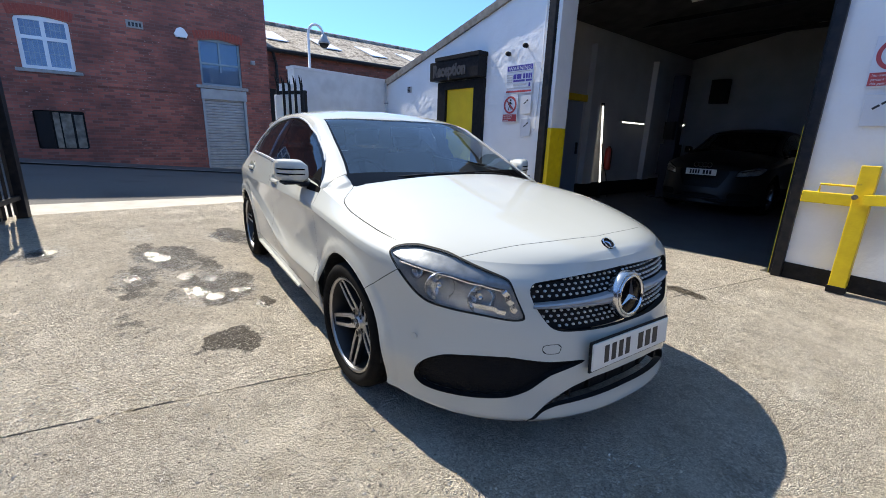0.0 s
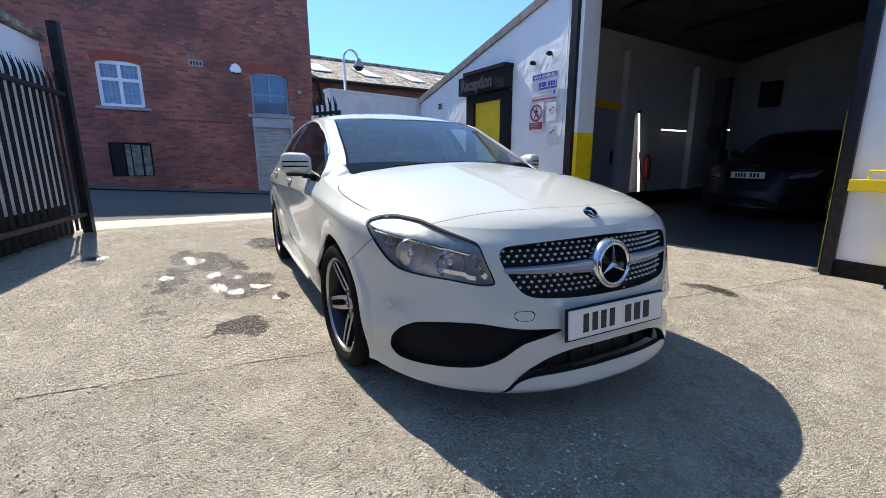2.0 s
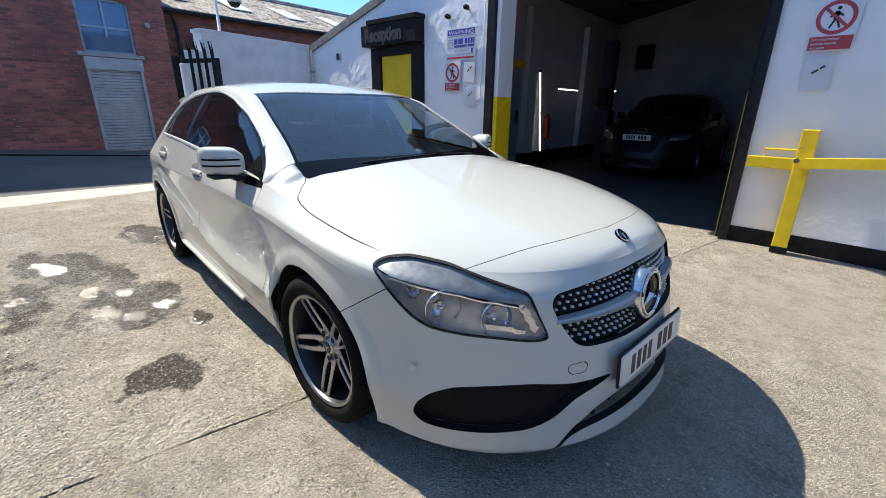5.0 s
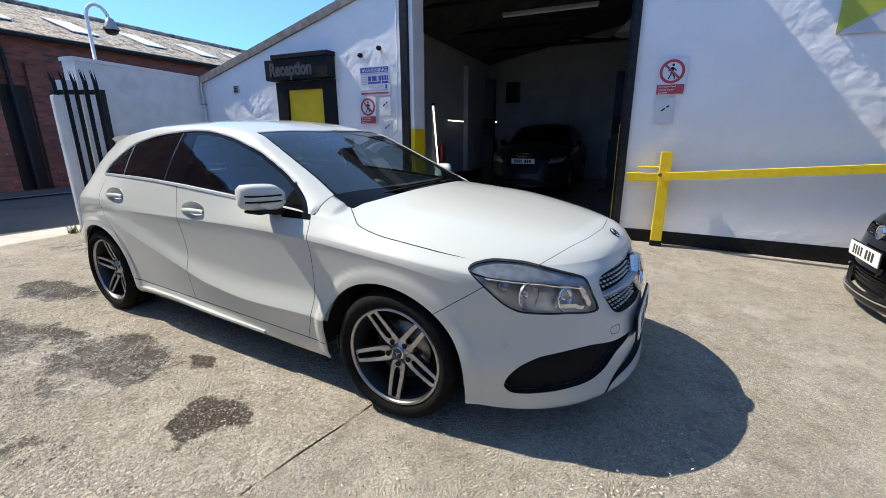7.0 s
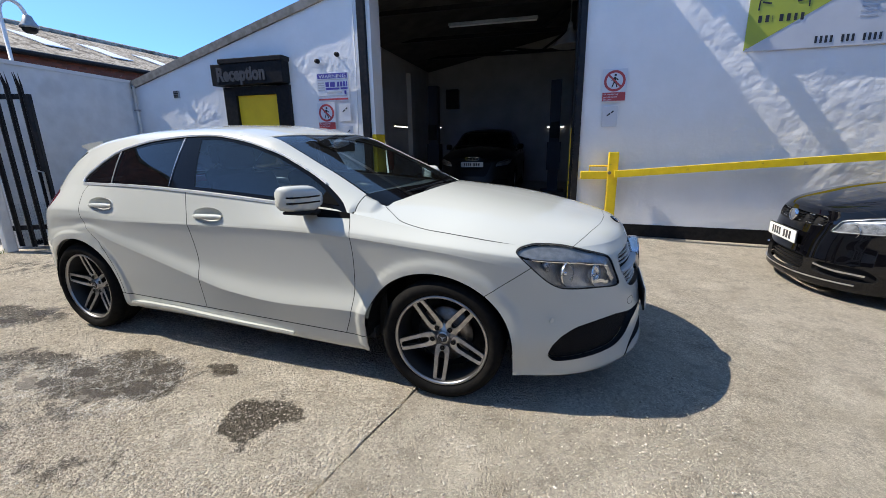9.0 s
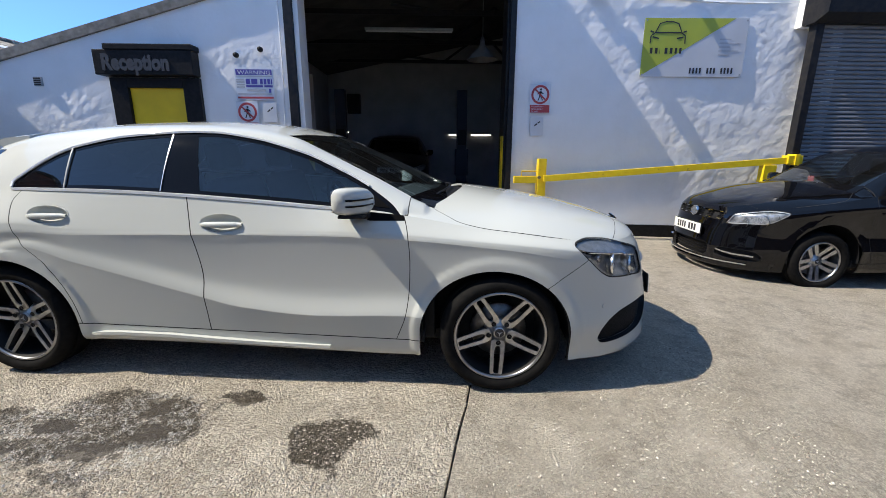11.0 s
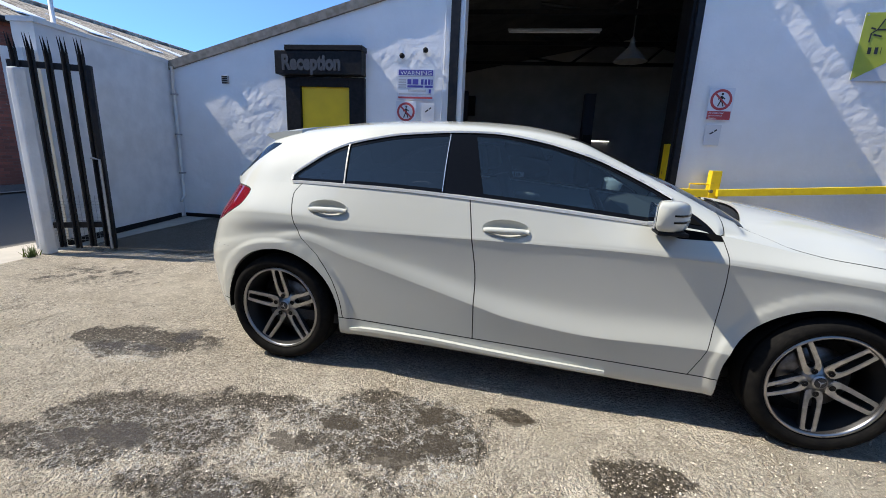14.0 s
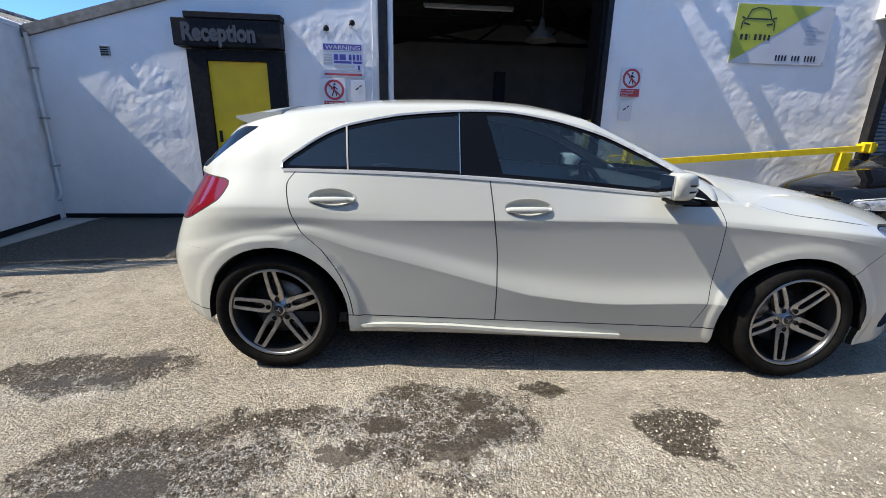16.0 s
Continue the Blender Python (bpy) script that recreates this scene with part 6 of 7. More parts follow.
def hatchback(style, name, label, paint, m, scale=(1, 1, 1)):
    car = thing(name, label, "car", m=m)
    hero = style == "hero"
    LAMP_, GRILLE_, INTAKE_, LOWER_ = {"hero": (LAMP, GRILLE, INTAKE, LOWER), "polo": (LAMP_B, GRILLE_B, INTAKE_B, LOWER_B), "suv": (LAMP_B, GRILLE_C, INTAKE_B, LOWER)}[style]
    S = np.array(scale)
    rows, u = body_band((90, 280, 56) if hero else (36, 70, 24), 13 if hero else 5)
    uu = np.broadcast_to(u, rows.shape[:2])
    band = Skin.grid(rows, uu[..., None].copy())
    edge = rows[-1]
    front = (u < 1.7) & (edge[:, 0] > 0.85)
    cp, v = cabin(edge, 210 if hero else 90, 8 if hero else 5)
    joint = pillar_foot(cp, v, edge)
    hp = body_hood(edge[front])
    above = np.zeros((*hp.shape[:2], 1)) - 1
    near = (hp[..., 0] < 1.10) & (hp[..., 1] > 0.3)
    z, a, rim = joint(hp[near][:, 0], hp[near][:, 1])
    above[near, 0] = np.minimum(rim - hp[near][:, 1] - 0.004, (a - hp[near][:, 2]) * 1.5)
    hp[near, 2] += (z - hp[near][:, 2]) * np.clip((hp[near][:, 1] - rim + 0.004) / 0.006, 0, 1)
    foot = (cp[..., 0] > 0.72) & (v[:, None] < 3.6)
    z, a, rim = joint(cp[foot][:, 0], cp[foot][:, 1])
    cp[foot, 2] += (z - cp[foot][:, 2]) * np.clip((cp[foot][:, 0] - 0.72) / 0.10, 0, 1) * np.clip((cp[foot][:, 1] - rim + 0.004) / 0.006, 0, 1)
    hood = Skin.grid(hp, above)
    tip = hood.no.reshape(hp.shape[0], -1, 3)  # the patch closes to a point at the nose
    tip[:, :4] = tip[:, 4:5] * np.array([1, 0, 1])
    hood.no = tip.reshape(-1, 3)
    cab = Skin.grid(cp, np.broadcast_to(v[:, None, None], (*cp.shape[:2], 1)).copy())
    for s in (band, hood, cab):  # normals outwards
        out = s.co - np.array([0, 0, 0.5])
        out[:, 0] *= 0.3
        if (out * s.no).sum() < 0:
            s.no = -s.no
            s.tri = s.tri[:, ::-1]
    gaps = []

    def split(s, field, gap=0.0030):
        """Two panels with a sunk dark gap between them: field below, field above."""
        a, rest = s.cut(field(s) + gap)
        g, b = rest.cut(field(rest) - gap)
        gaps.append(g)
        return a, b

    def region(s, loop, pick, gap=0.0026, n=8):
        lp = smooth_loop(loop, n)
        return split(s, lambda q: outside(*pick(q), lp), gap)

    corner = lambda q: (np.abs(q.co[:, 1]) - (q.co[:, 0] - XC), q.co[:, 2])
    face = lambda q: (q.co[:, 1] + 1e4 * (q.co[:, 0] < 1.5), q.co[:, 2])
    side = lambda q: (q.co[:, 0], q.co[:, 2])

    def panel(s, name, material, label="", thick=0.012):
        """Both sides as two objects."""
        for q in (s, s.mirrored()):
            q.co = q.co * S
            q.put(name, material, car, label, thick)

    def whole(s, name, material, label="", thick=0.012, rim=None):
        q = s + s.mirrored()
        q.co = q.co * S
        return q.put(name, material, car, label, thick, rim)

    # wheel arches
    for cx, rx, rz in ((1.325, 0.392, 0.358), (-1.335, 0.368, 0.364)):
        _, band = band.cut(np.where(np.abs(band.co[:, 1]) > 0.5, (np.sqrt(((band.co[:, 0] - cx) / rx) ** 2 + ((band.co[:, 2] - 0.316) / rz) ** 2) - 1) * 0.36, 1.0))
        _, band = band.cut(np.maximum(np.abs(band.co[:, 0] - cx) - rx, np.maximum(band.co[:, 2] - 0.32, 0.5 - band.co[:, 1])))
    # hollows for the door handles
    for hx, hz in ((-0.075, 0.895), (-1.025, 0.925)):
        _, band = band.cut((np.sqrt(((band.co[:, 0] - hx) / 0.116) ** 2 + ((band.co[:, 2] - hz) / 0.046) ** 2) - 1) * 0.05)
    # lamps
    lamp, band = region(band, LAMP_, corner)
    lamp2, hood = region(hood, LAMP_, corner)
    lamp = lamp + lamp2
    lamp_ring = lamp.cut(-outside(*corner(lamp), smooth_loop(LAMP_, 8)) - (0.004 if hero else 0.010))[0]
    tail_loop = smooth_loop(TAIL, 8)
    in_tail = lambda q: np.maximum(outside(*side(q), tail_loop), 0.46 - np.abs(q.co[:, 1]))
    tail, band = split(band, in_tail)
    tail2, cab = split(cab, in_tail, 0.002)
    tail = tail + tail2
    grille, band = region(band, both(GRILLE_).tolist(), face, 0.001)
    intake, band = region(band, INTAKE_, corner, 0.001)
    lower, band = region(band, both(LOWER_).tolist(), face, 0.001, 4)
    tow, band = region(band, [(-0.425, 0.487), (-0.425, 0.458), (-0.37, 0.455), (-0.36, 0.487)] if hero else [(0.1, 0.48), (0.1, 0.47), (0.11, 0.47), (0.11, 0.48)], lambda q: (-face(q)[0], q.co[:, 2]), 0.0012, 5)
    # panels of the lower body
    bumper, band = split(band, lambda s: np.minimum(1.601 + (s.co[:, 2] - 0.599) * 1.45 - s.co[:, 0], 9))
    sill, band = split(band, lambda s: s.co[:, 2] - np.interp(s.co[:, 0], [-1.0, 1.0], [0.320, 0.280]))
    wing, band = band.cut(-dist_x(band, [0.80, 0.868, 0.884, 0.888, 0.882, 0.858, 0.80], [0.26, 0.45, 0.60, 0.72, 0.83, 0.925, 1.0]) + 0.0022)
    strip, band = band.cut(-dist_x(band, [0.80, 0.868, 0.884, 0.888, 0.882, 0.858, 0.80], [0.26, 0.45, 0.60, 0.72, 0.83, 0.925, 1.0]) - 0.0022)
    gaps.append(strip)
    door_f, band = split(band, lambda s: -dist_x(s, [-0.208, -0.211, -0.239, -0.268], [0.30, 0.61, 0.85, 1.05]))
    corner_f, door_f = door_f.cut(np.maximum(0.655 + (0.95 - door_f.co[:, 2]) * 0.5 - door_f.co[:, 0], 0.914 - door_f.co[:, 2]))
    door_r, quarter = split(band, lambda s: -dist_x(s, [-0.94, -0.953, -0.992, -1.077, -1.188, -1.231, -1.251, -1.20], [0.30, 0.397, 0.524, 0.66, 0.777, 0.88, 0.983, 1.06]))
    bump_r, quarter = split(quarter, lambda s: np.maximum(s.co[:, 2] - 0.66, s.co[:, 0] + 1.66), 0.0003)
    bonnet, rest = split(hood, lambda s: np.abs(s.co[:, 1]) - spline([0.85, 0.93, 1.0, 1.07, 1.13, 1.19, 1.28, 1.40, 1.55, 1.65, 1.70, 1.76, 2.3], [0.60, 0.645, 0.690, 0.748, 0.790, 0.803, 0.811, 0.813, 0.804, 0.788, 0.777, 0.757, 0.60])(s.co[:, 0]))
    bonnet, nose = split(bonnet, lambda s: s.co[:, 0] - spline([0, 0.24, 0.46, 0.63, 0.9], [2.09, 2.071, 2.018, 1.955, 1.80])(np.abs(s.co[:, 1])), 0.0014)
    bonnet, cowl = bonnet.cut(-(s_x := bonnet.co[:, 0] - (1.13 - 0.36 * bonnet.co[:, 1] ** 2)))
    wingtop, nose2 = rest.cut(rest.co[:, 0] - 1.955)
    _, wingtop = wingtop.cut(wingtop.co[:, 0] - 0.874)
    wingtop, _ = wingtop.cut(wingtop.ex[:, 0])
    whole(bumper + tow + nose + nose2, "front_bumper", paint, "", 0.03, PLASTIC)
    panel(wing + wingtop, "wing", paint)
    panel(door_f, "front_door", paint)
    panel(door_r, "rear_door", paint)
    panel(sill, "side_skirt", paint)
    panel(quarter, "rear_quarter", paint)
    whole(bump_r, "rear_bumper", paint, "", 0.02)
    whole(bonnet, "bonnet", paint, "", 0.015)
    whole(cowl.moved(-0.026), "scuttle", PLASTIC, "black plastic scuttle under the windscreen")
    # glasshouse
    vv = lambda s: s.ex[:, 0]
    lp = smooth_loop(DLO, 6)
    glassy = lambda s, inset: np.maximum(outside(s.co[:, 0], s.co[:, 2], lp) + inset, (vv(s) - 3.3 - np.clip((-0.75 - s.co[:, 0]) / 0.3, 0, 1)) * 0.1)
    frame_, cab = cab.cut(glassy(cab, 0.0))
    panes, frame_ = frame_.cut(glassy(frame_, 0.019))
    sail, panes = panes.cut(0.665 - 0.25 * (1.0 - panes.co[:, 2]) - panes.co[:, 0])
    pane_f, panes = panes.cut(-0.190 - 0.28 * (panes.co[:, 2] - 1.01) - panes.co[:, 0])
    pillar, panes = panes.cut(-0.410 - panes.co[:, 0])
    pane_r, pane_q = panes.cut(-0.953 - 0.12 * (panes.co[:, 2] - 1.043) - panes.co[:, 0])
    in_screen = lambda s: np.maximum((3.45 - vv(s)) * 0.05, 0.245 - 0.22 * s.co[:, 1] ** 2 - s.co[:, 0])
    screen, cab = cab.cut(in_screen(cab))
    screen_glass, screen_rim = screen.cut(np.maximum(np.maximum((3.57 - vv(screen)) * 0.05, screen.co[:, 0] - (0.985 - 0.26 * screen.co[:, 1] ** 2)), 0.277 - 0.22 * screen.co[:, 1] ** 2 - screen.co[:, 0]))
    cab, _ = split(cab, lambda s: s.co[:, 0] - 0.872)
    def in_rear(s):
        t = np.clip((vv(s) - 2.5) / 0.6, 0, 1)
        return np.maximum(np.maximum(s.co[:, 0] - ((-1.45 + (s.co[:, 2] - 1.25) * 1.39) * (1 - t) - 1.635 * t), 1.045 - s.co[:, 2]), s.co[:, 2] - 1.255)

    rearglass, cab = cab.cut(in_rear(cab))
    whole(cab, "roof_shell", paint, "", 0.01)
    panel(frame_.moved(-0.003), "window_seal", GLOSSBLACK, "gloss black window surround", 0)
    panel(pillar.moved(-0.003), "door_pillar", GLOSSBLACK, "gloss black door pillar", 0)
    panel(sail + corner_f.moved(0.0015), "mirror_sail", SAILBLACK, "", 0.004)
    panel(pane_f.moved(-0.005), "front_side_window", GLASS_FRONT, "tinted side glass", 0)
    panel(pane_r.moved(-0.005), "rear_side_window", GLASS_DARK, "dark privacy glass", 0)
    panel(pane_q.moved(-0.005), "quarter_window", GLASS_DARK, "dark privacy glass", 0)
    whole(screen_glass.moved(-0.004), "windscreen", GLASS_CLEAR, "curved windscreen glass", 0)
    whole(screen_rim.moved(-0.004), "windscreen_border", GLOSSBLACK, "black windscreen border", 0)
    whole(rearglass.moved(-0.002), "rear_window", GLASS_DARK, "dark rear glass", 0)
    g = gaps[0]
    for q in gaps[1:]:
        g = g + q
    panel(g.moved(-0.0007), "panel_gap", GAP, "dark shut lines between panels", 0)
    panel(lamp_ring.moved(-0.002), "lamp_surround", LAMPDARK if style == "polo" else GLOSSBLACK, "dark edge of the headlamp", 0)
    def inlamp(q, a, z, d):
        k = np.argmin((np.abs(q.co[:, 1] / S[1]) - (q.co[:, 0] / S[0] - XC) - a) ** 2 * 0.5 + (q.co[:, 2] / S[2] - z) ** 2)
        return Vector(q.co[k] - d * q.no[k]), Vector(q.no[k])

    for q in (lamp, lamp.mirrored()):
        q.co = q.co * S
        lens = q.put("headlamp", GLASS_LAMP, car, "clear headlamp with reflectors behind the lens", 0)
        sy = 1 if q.co[:, 1].mean() > 0 else -1
        if style == "polo":
            q.moved(-0.016).put("bucket", mat("bright lamp housing", (0.50, 0.51, 0.53), 0.25, 0.4, col2=(0.16, 0.165, 0.17), scale=14), lens, "", 0)
        else:
            ridge = np.interp(corner(q)[0], [-0.34, -0.2, -0.1, 0.1, 0.36, 0.45], [0.690, 0.702, 0.715, 0.742, 0.766, 0.790]) * S[2]
            under, over = q.cut(q.co[:, 2] - ridge)
            over.moved(-0.010).put("upper_housing", LAMPTOP, lens, "bright ribbed upper lamp housing", 0)
            bowl = np.clip(-outside(corner(under)[0], under.co[:, 2] / S[2], smooth_loop(LAMP_, 8)) / 0.035, 0, 1)[:, None]
            under.moved(-0.006 - 0.042 * bowl).put("bucket", LAMPDARK, lens, "dark lamp housing", 0)
            part("ridge", sweep(bmesh.new(), [inlamp(q, a, z - 0.004, 0.014)[0] for a, z in zip(np.linspace(-0.20, 0.38, 12), np.interp(np.linspace(-0.20, 0.38, 12), [-0.2, -0.1, 0.1, 0.36], [0.702, 0.715, 0.742, 0.766]))], 0.03, 0.004, Vector((1, sy * 0.6, 0))), CHROME, lens, "bright chromed edge")
        if hero or style == "polo":
            for a, z, r, nm in ((0.14, 0.686, 0.058, "reflector"), (-0.085, 0.658, 0.056, "reflector"), (0.30, 0.728, 0.026, "indicator")):
                p, nn = inlamp(q, a, z, 0.040)
                t = Matrix.Translation(p) @ (nn * 0.55 + Vector((0.75, 0, 0))).to_track_quat("Z", "Y").to_matrix().to_4x4()
                rf = part(nm, lathe(bmesh.new(), [(r, 0.030), (r * 1.04, 0.026), (r * 0.9, 0.012), (r * 0.55, -0.006), (r * 0.3, -0.012), (0.001, -0.012)], "z", 28, t), LAMPIN, lens, "bright chromed reflector", True)
                part("bulb", lathe(bmesh.new(), [(r * 0.25, -0.01), (r * 0.25, 0.012), (r * 0.12, 0.022), (0.001, 0.023)], "z", 16, t), CHROME, rf, "", True)
            for (a0, z0), (a1, z1), hgt in (((-0.04, 0.634), (-0.24, 0.612), 0.016), ((-0.225, 0.700), (-0.295, 0.612), 0.022)):
                pts = [inlamp(q, a0 + (a1 - a0) * t, z0 + (z1 - z0) * t, 0.028)[0] for t in np.linspace(0, 1, 7)]
                part("light_blade", sweep(bmesh.new(), pts, 0.02, hgt, Vector((1, sy * 0.6, 0))), LAMPIN, lens, "bright chromed strip")
    for q in (tail, tail.mirrored()):
        q.co = q.co * S
        q.put("tail_lamp", REDLENS, car, "red tail lamp lens", 0.01)
    # dark hollows behind the openings
    whole(grille.moved(-0.035), "grille_back", PLASTIC, "black grille backing", 0)
    mesh_mat = mat("black honeycomb mesh", (0.010, 0.010, 0.011), 0.8, bump=0.6, bscale=140, spec=0.15)
    panel(intake.moved(-0.03), "side_intake", mesh_mat, "black mesh side air intake", 0)
    whole(lower.moved(-0.06), "lower_intake", PLASTIC, "black lower air intake", 0)
    return car, S, (band, grille, edge)


# ---- shared fittings ----
def underside(car, S, paint):
    s0, s1, s2 = S
    part("floor_pan", B(-1.62 * s0, 1.62 * s0, -0.62 * s1, 0.62 * s1, 0.18 * s2, 0.24 * s2), PLASTIC, car)
    part("cabin_floor", B(-1.45 * s0, 0.95 * s0, -0.80 * s1, 0.80 * s1, 0.24 * s2, 0.30 * s2), CLOTH, car)
    part("undertray", B(1.60 * s0, 2.06 * s0, -0.42 * s1, 0.42 * s1, 0.175 * s2, 0.20 * s2), PLASTIC, car)
    part("bulkhead", B(0.95 * s0, 1.00 * s0, -0.74 * s1, 0.74 * s1, 0.24 * s2, 0.90 * s2), PLASTIC, car)
    part("parcel_shelf", B(-1.62 * s0, -1.15 * s0, -0.66 * s1, 0.66 * s1, 0.93 * s2, 0.95 * s2), CLOTH, car)
    for x in (1.325, -1.335):
        for sy in (1, -1):
            bm = bmesh.new()
            rows = []
            for y in (0.50, 0.862):
                rows.append([bm.verts.new(((x + (0.385 if x > 0 else 0.358) * math.cos(a)) * s0, sy * y * s1, (0.316 + 0.362 * math.sin(a)) * s2)) for a in np.linspace(-0.10, math.pi + 0.10, 26)])
            for k in range(25):
                bm.faces.new((rows[0][k], rows[0][k + 1], rows[1][k + 1], rows[1][k]))
            bm.faces.new(rows[0])
            part("arch_liner", bm, PLASTIC, car, "black wheel arch liner")


def mirror(car, S, sy, paint):
    """A door mirror: painted shell, slotted indicator, black foot."""
    bm = bmesh.new()
    secs = []
    n = 13
    for k, t in enumerate(np.linspace(0, 1, n)):  # from the foot outwards
        yy = 0.175 * t
        hz = 0.076 * min(1.0, 0.66 + 1.8 * t) * (1 - 0.22 * t ** 6)
        xb = -0.075 - 0.030 * t
        xf = xb + (0.165 - 0.055 * t ** 2) * (1 - 0.25 * t ** 6)
        if k == n - 1:
            hz, xf = hz * 0.78, xf - 0.02
        ring_ = []
        for a in np.linspace(0, 2 * math.pi, 29)[:-1]:
            c, s_ = math.cos(a), math.sin(a)
            q = abs(c) ** (0.75 if c > 0 else 0.30) * (1 if c > 0 else -1)
            ring_.append(bm.verts.new(((xb + xf) / 2 + (xf - xb) / 2 * q, yy, 0.010 * t + hz * (abs(s_) ** 0.52) * (1 if s_ > 0 else -1))))
        secs.append(ring_)
    for a, b in zip(secs, secs[1:]):
        for k in range(28):
            bm.faces.new((a[k], a[(k + 1) % 28], b[(k + 1) % 28], b[k]))
    bm.faces.new(secs[0])
    bm.faces.new(secs[-1])
    bmesh.ops.recalc_face_normals(bm, faces=bm.faces)
    m = Matrix.Translation((0.635 * S[0], sy * 0.846 * S[1], 1.014 * S[2])) @ Matrix.Diagonal((0.86, sy * 0.90, 0.88, 1))
    sh = part("door_mirror", bm, paint, car, "mirror with a painted shell and dark slots", True, m)
    part("foot", B(-0.05, 0.06, -0.08, 0.05, -0.098, -0.070, 0.01), PLASTIC, sh)
    part("base_trim", B(-0.085, 0.055, 0.01, 0.150, -0.082, -0.064, 0.008), PLASTIC, sh, "black lower trim")
    part("mirror_glass", B(-0.112, -0.104, 0.03, 0.155, -0.05, 0.065, 0.003), CHROME, sh)
    for z, x0 in ((0.018, 0.0), (-0.014, 0.0)):
        pts = [(0.082, 0.02, z), (0.060, 0.09, z), (0.034, 0.128, z), (0.006, 0.155, z), (-0.03, 0.168, z)]
        part("slot", sweep(bmesh.new(), pts, 0.010, 0.009, Vector((1, 0, 0))), GLOSSBLACK, sh, "dark indicator slot")


def door_handle(car, S, sy, x, z, y=0.876, paint=PAINT_WHITE):
    m = Matrix.Translation((x * S[0], sy * (y - 0.0025) * S[1], z * S[2])) @ Matrix.Diagonal((1, sy, 1, 1)) @ Matrix.Rotation(radians(9), 4, "X")
    cup = part("handle_cup", lathe(bmesh.new(), [(0.119, -0.004), (0.118, 0.0012), (0.114, 0.0015), (0.104, -0.006), (0.075, -0.022), (0.04, -0.030), (0.001, -0.032)], "y", 36, Matrix.Diagonal((1, 1, 0.40, 1))), paint, car, "shallow handle recess", True, m)
    part("handle", tube(bmesh.new(), [(0.108, 0.004, -0.008), (0.085, 0.008, -0.008), (0.03, 0.011, -0.009), (-0.03, 0.011, -0.010), (-0.085, 0.006, -0.011), (-0.108, 0.004, -0.011)], [0.010, 0.0145, 0.016, 0.016, 0.0145, 0.010], 12), paint, cup, "pull handle", True)
    return cup


# ---- build the white car ----
CAR_AT = Matrix.Rotation(radians(-5.62), 4, "Z")


def skin_y(x, z):
    """The half width of the body at a place on its side."""
    r = body_band((8, 120, 8), 10)[0].reshape(-1, 3)
    return float(r[np.argmin((r[:, 0] - x) ** 2 + (r[:, 2] - z) ** 2), 1])


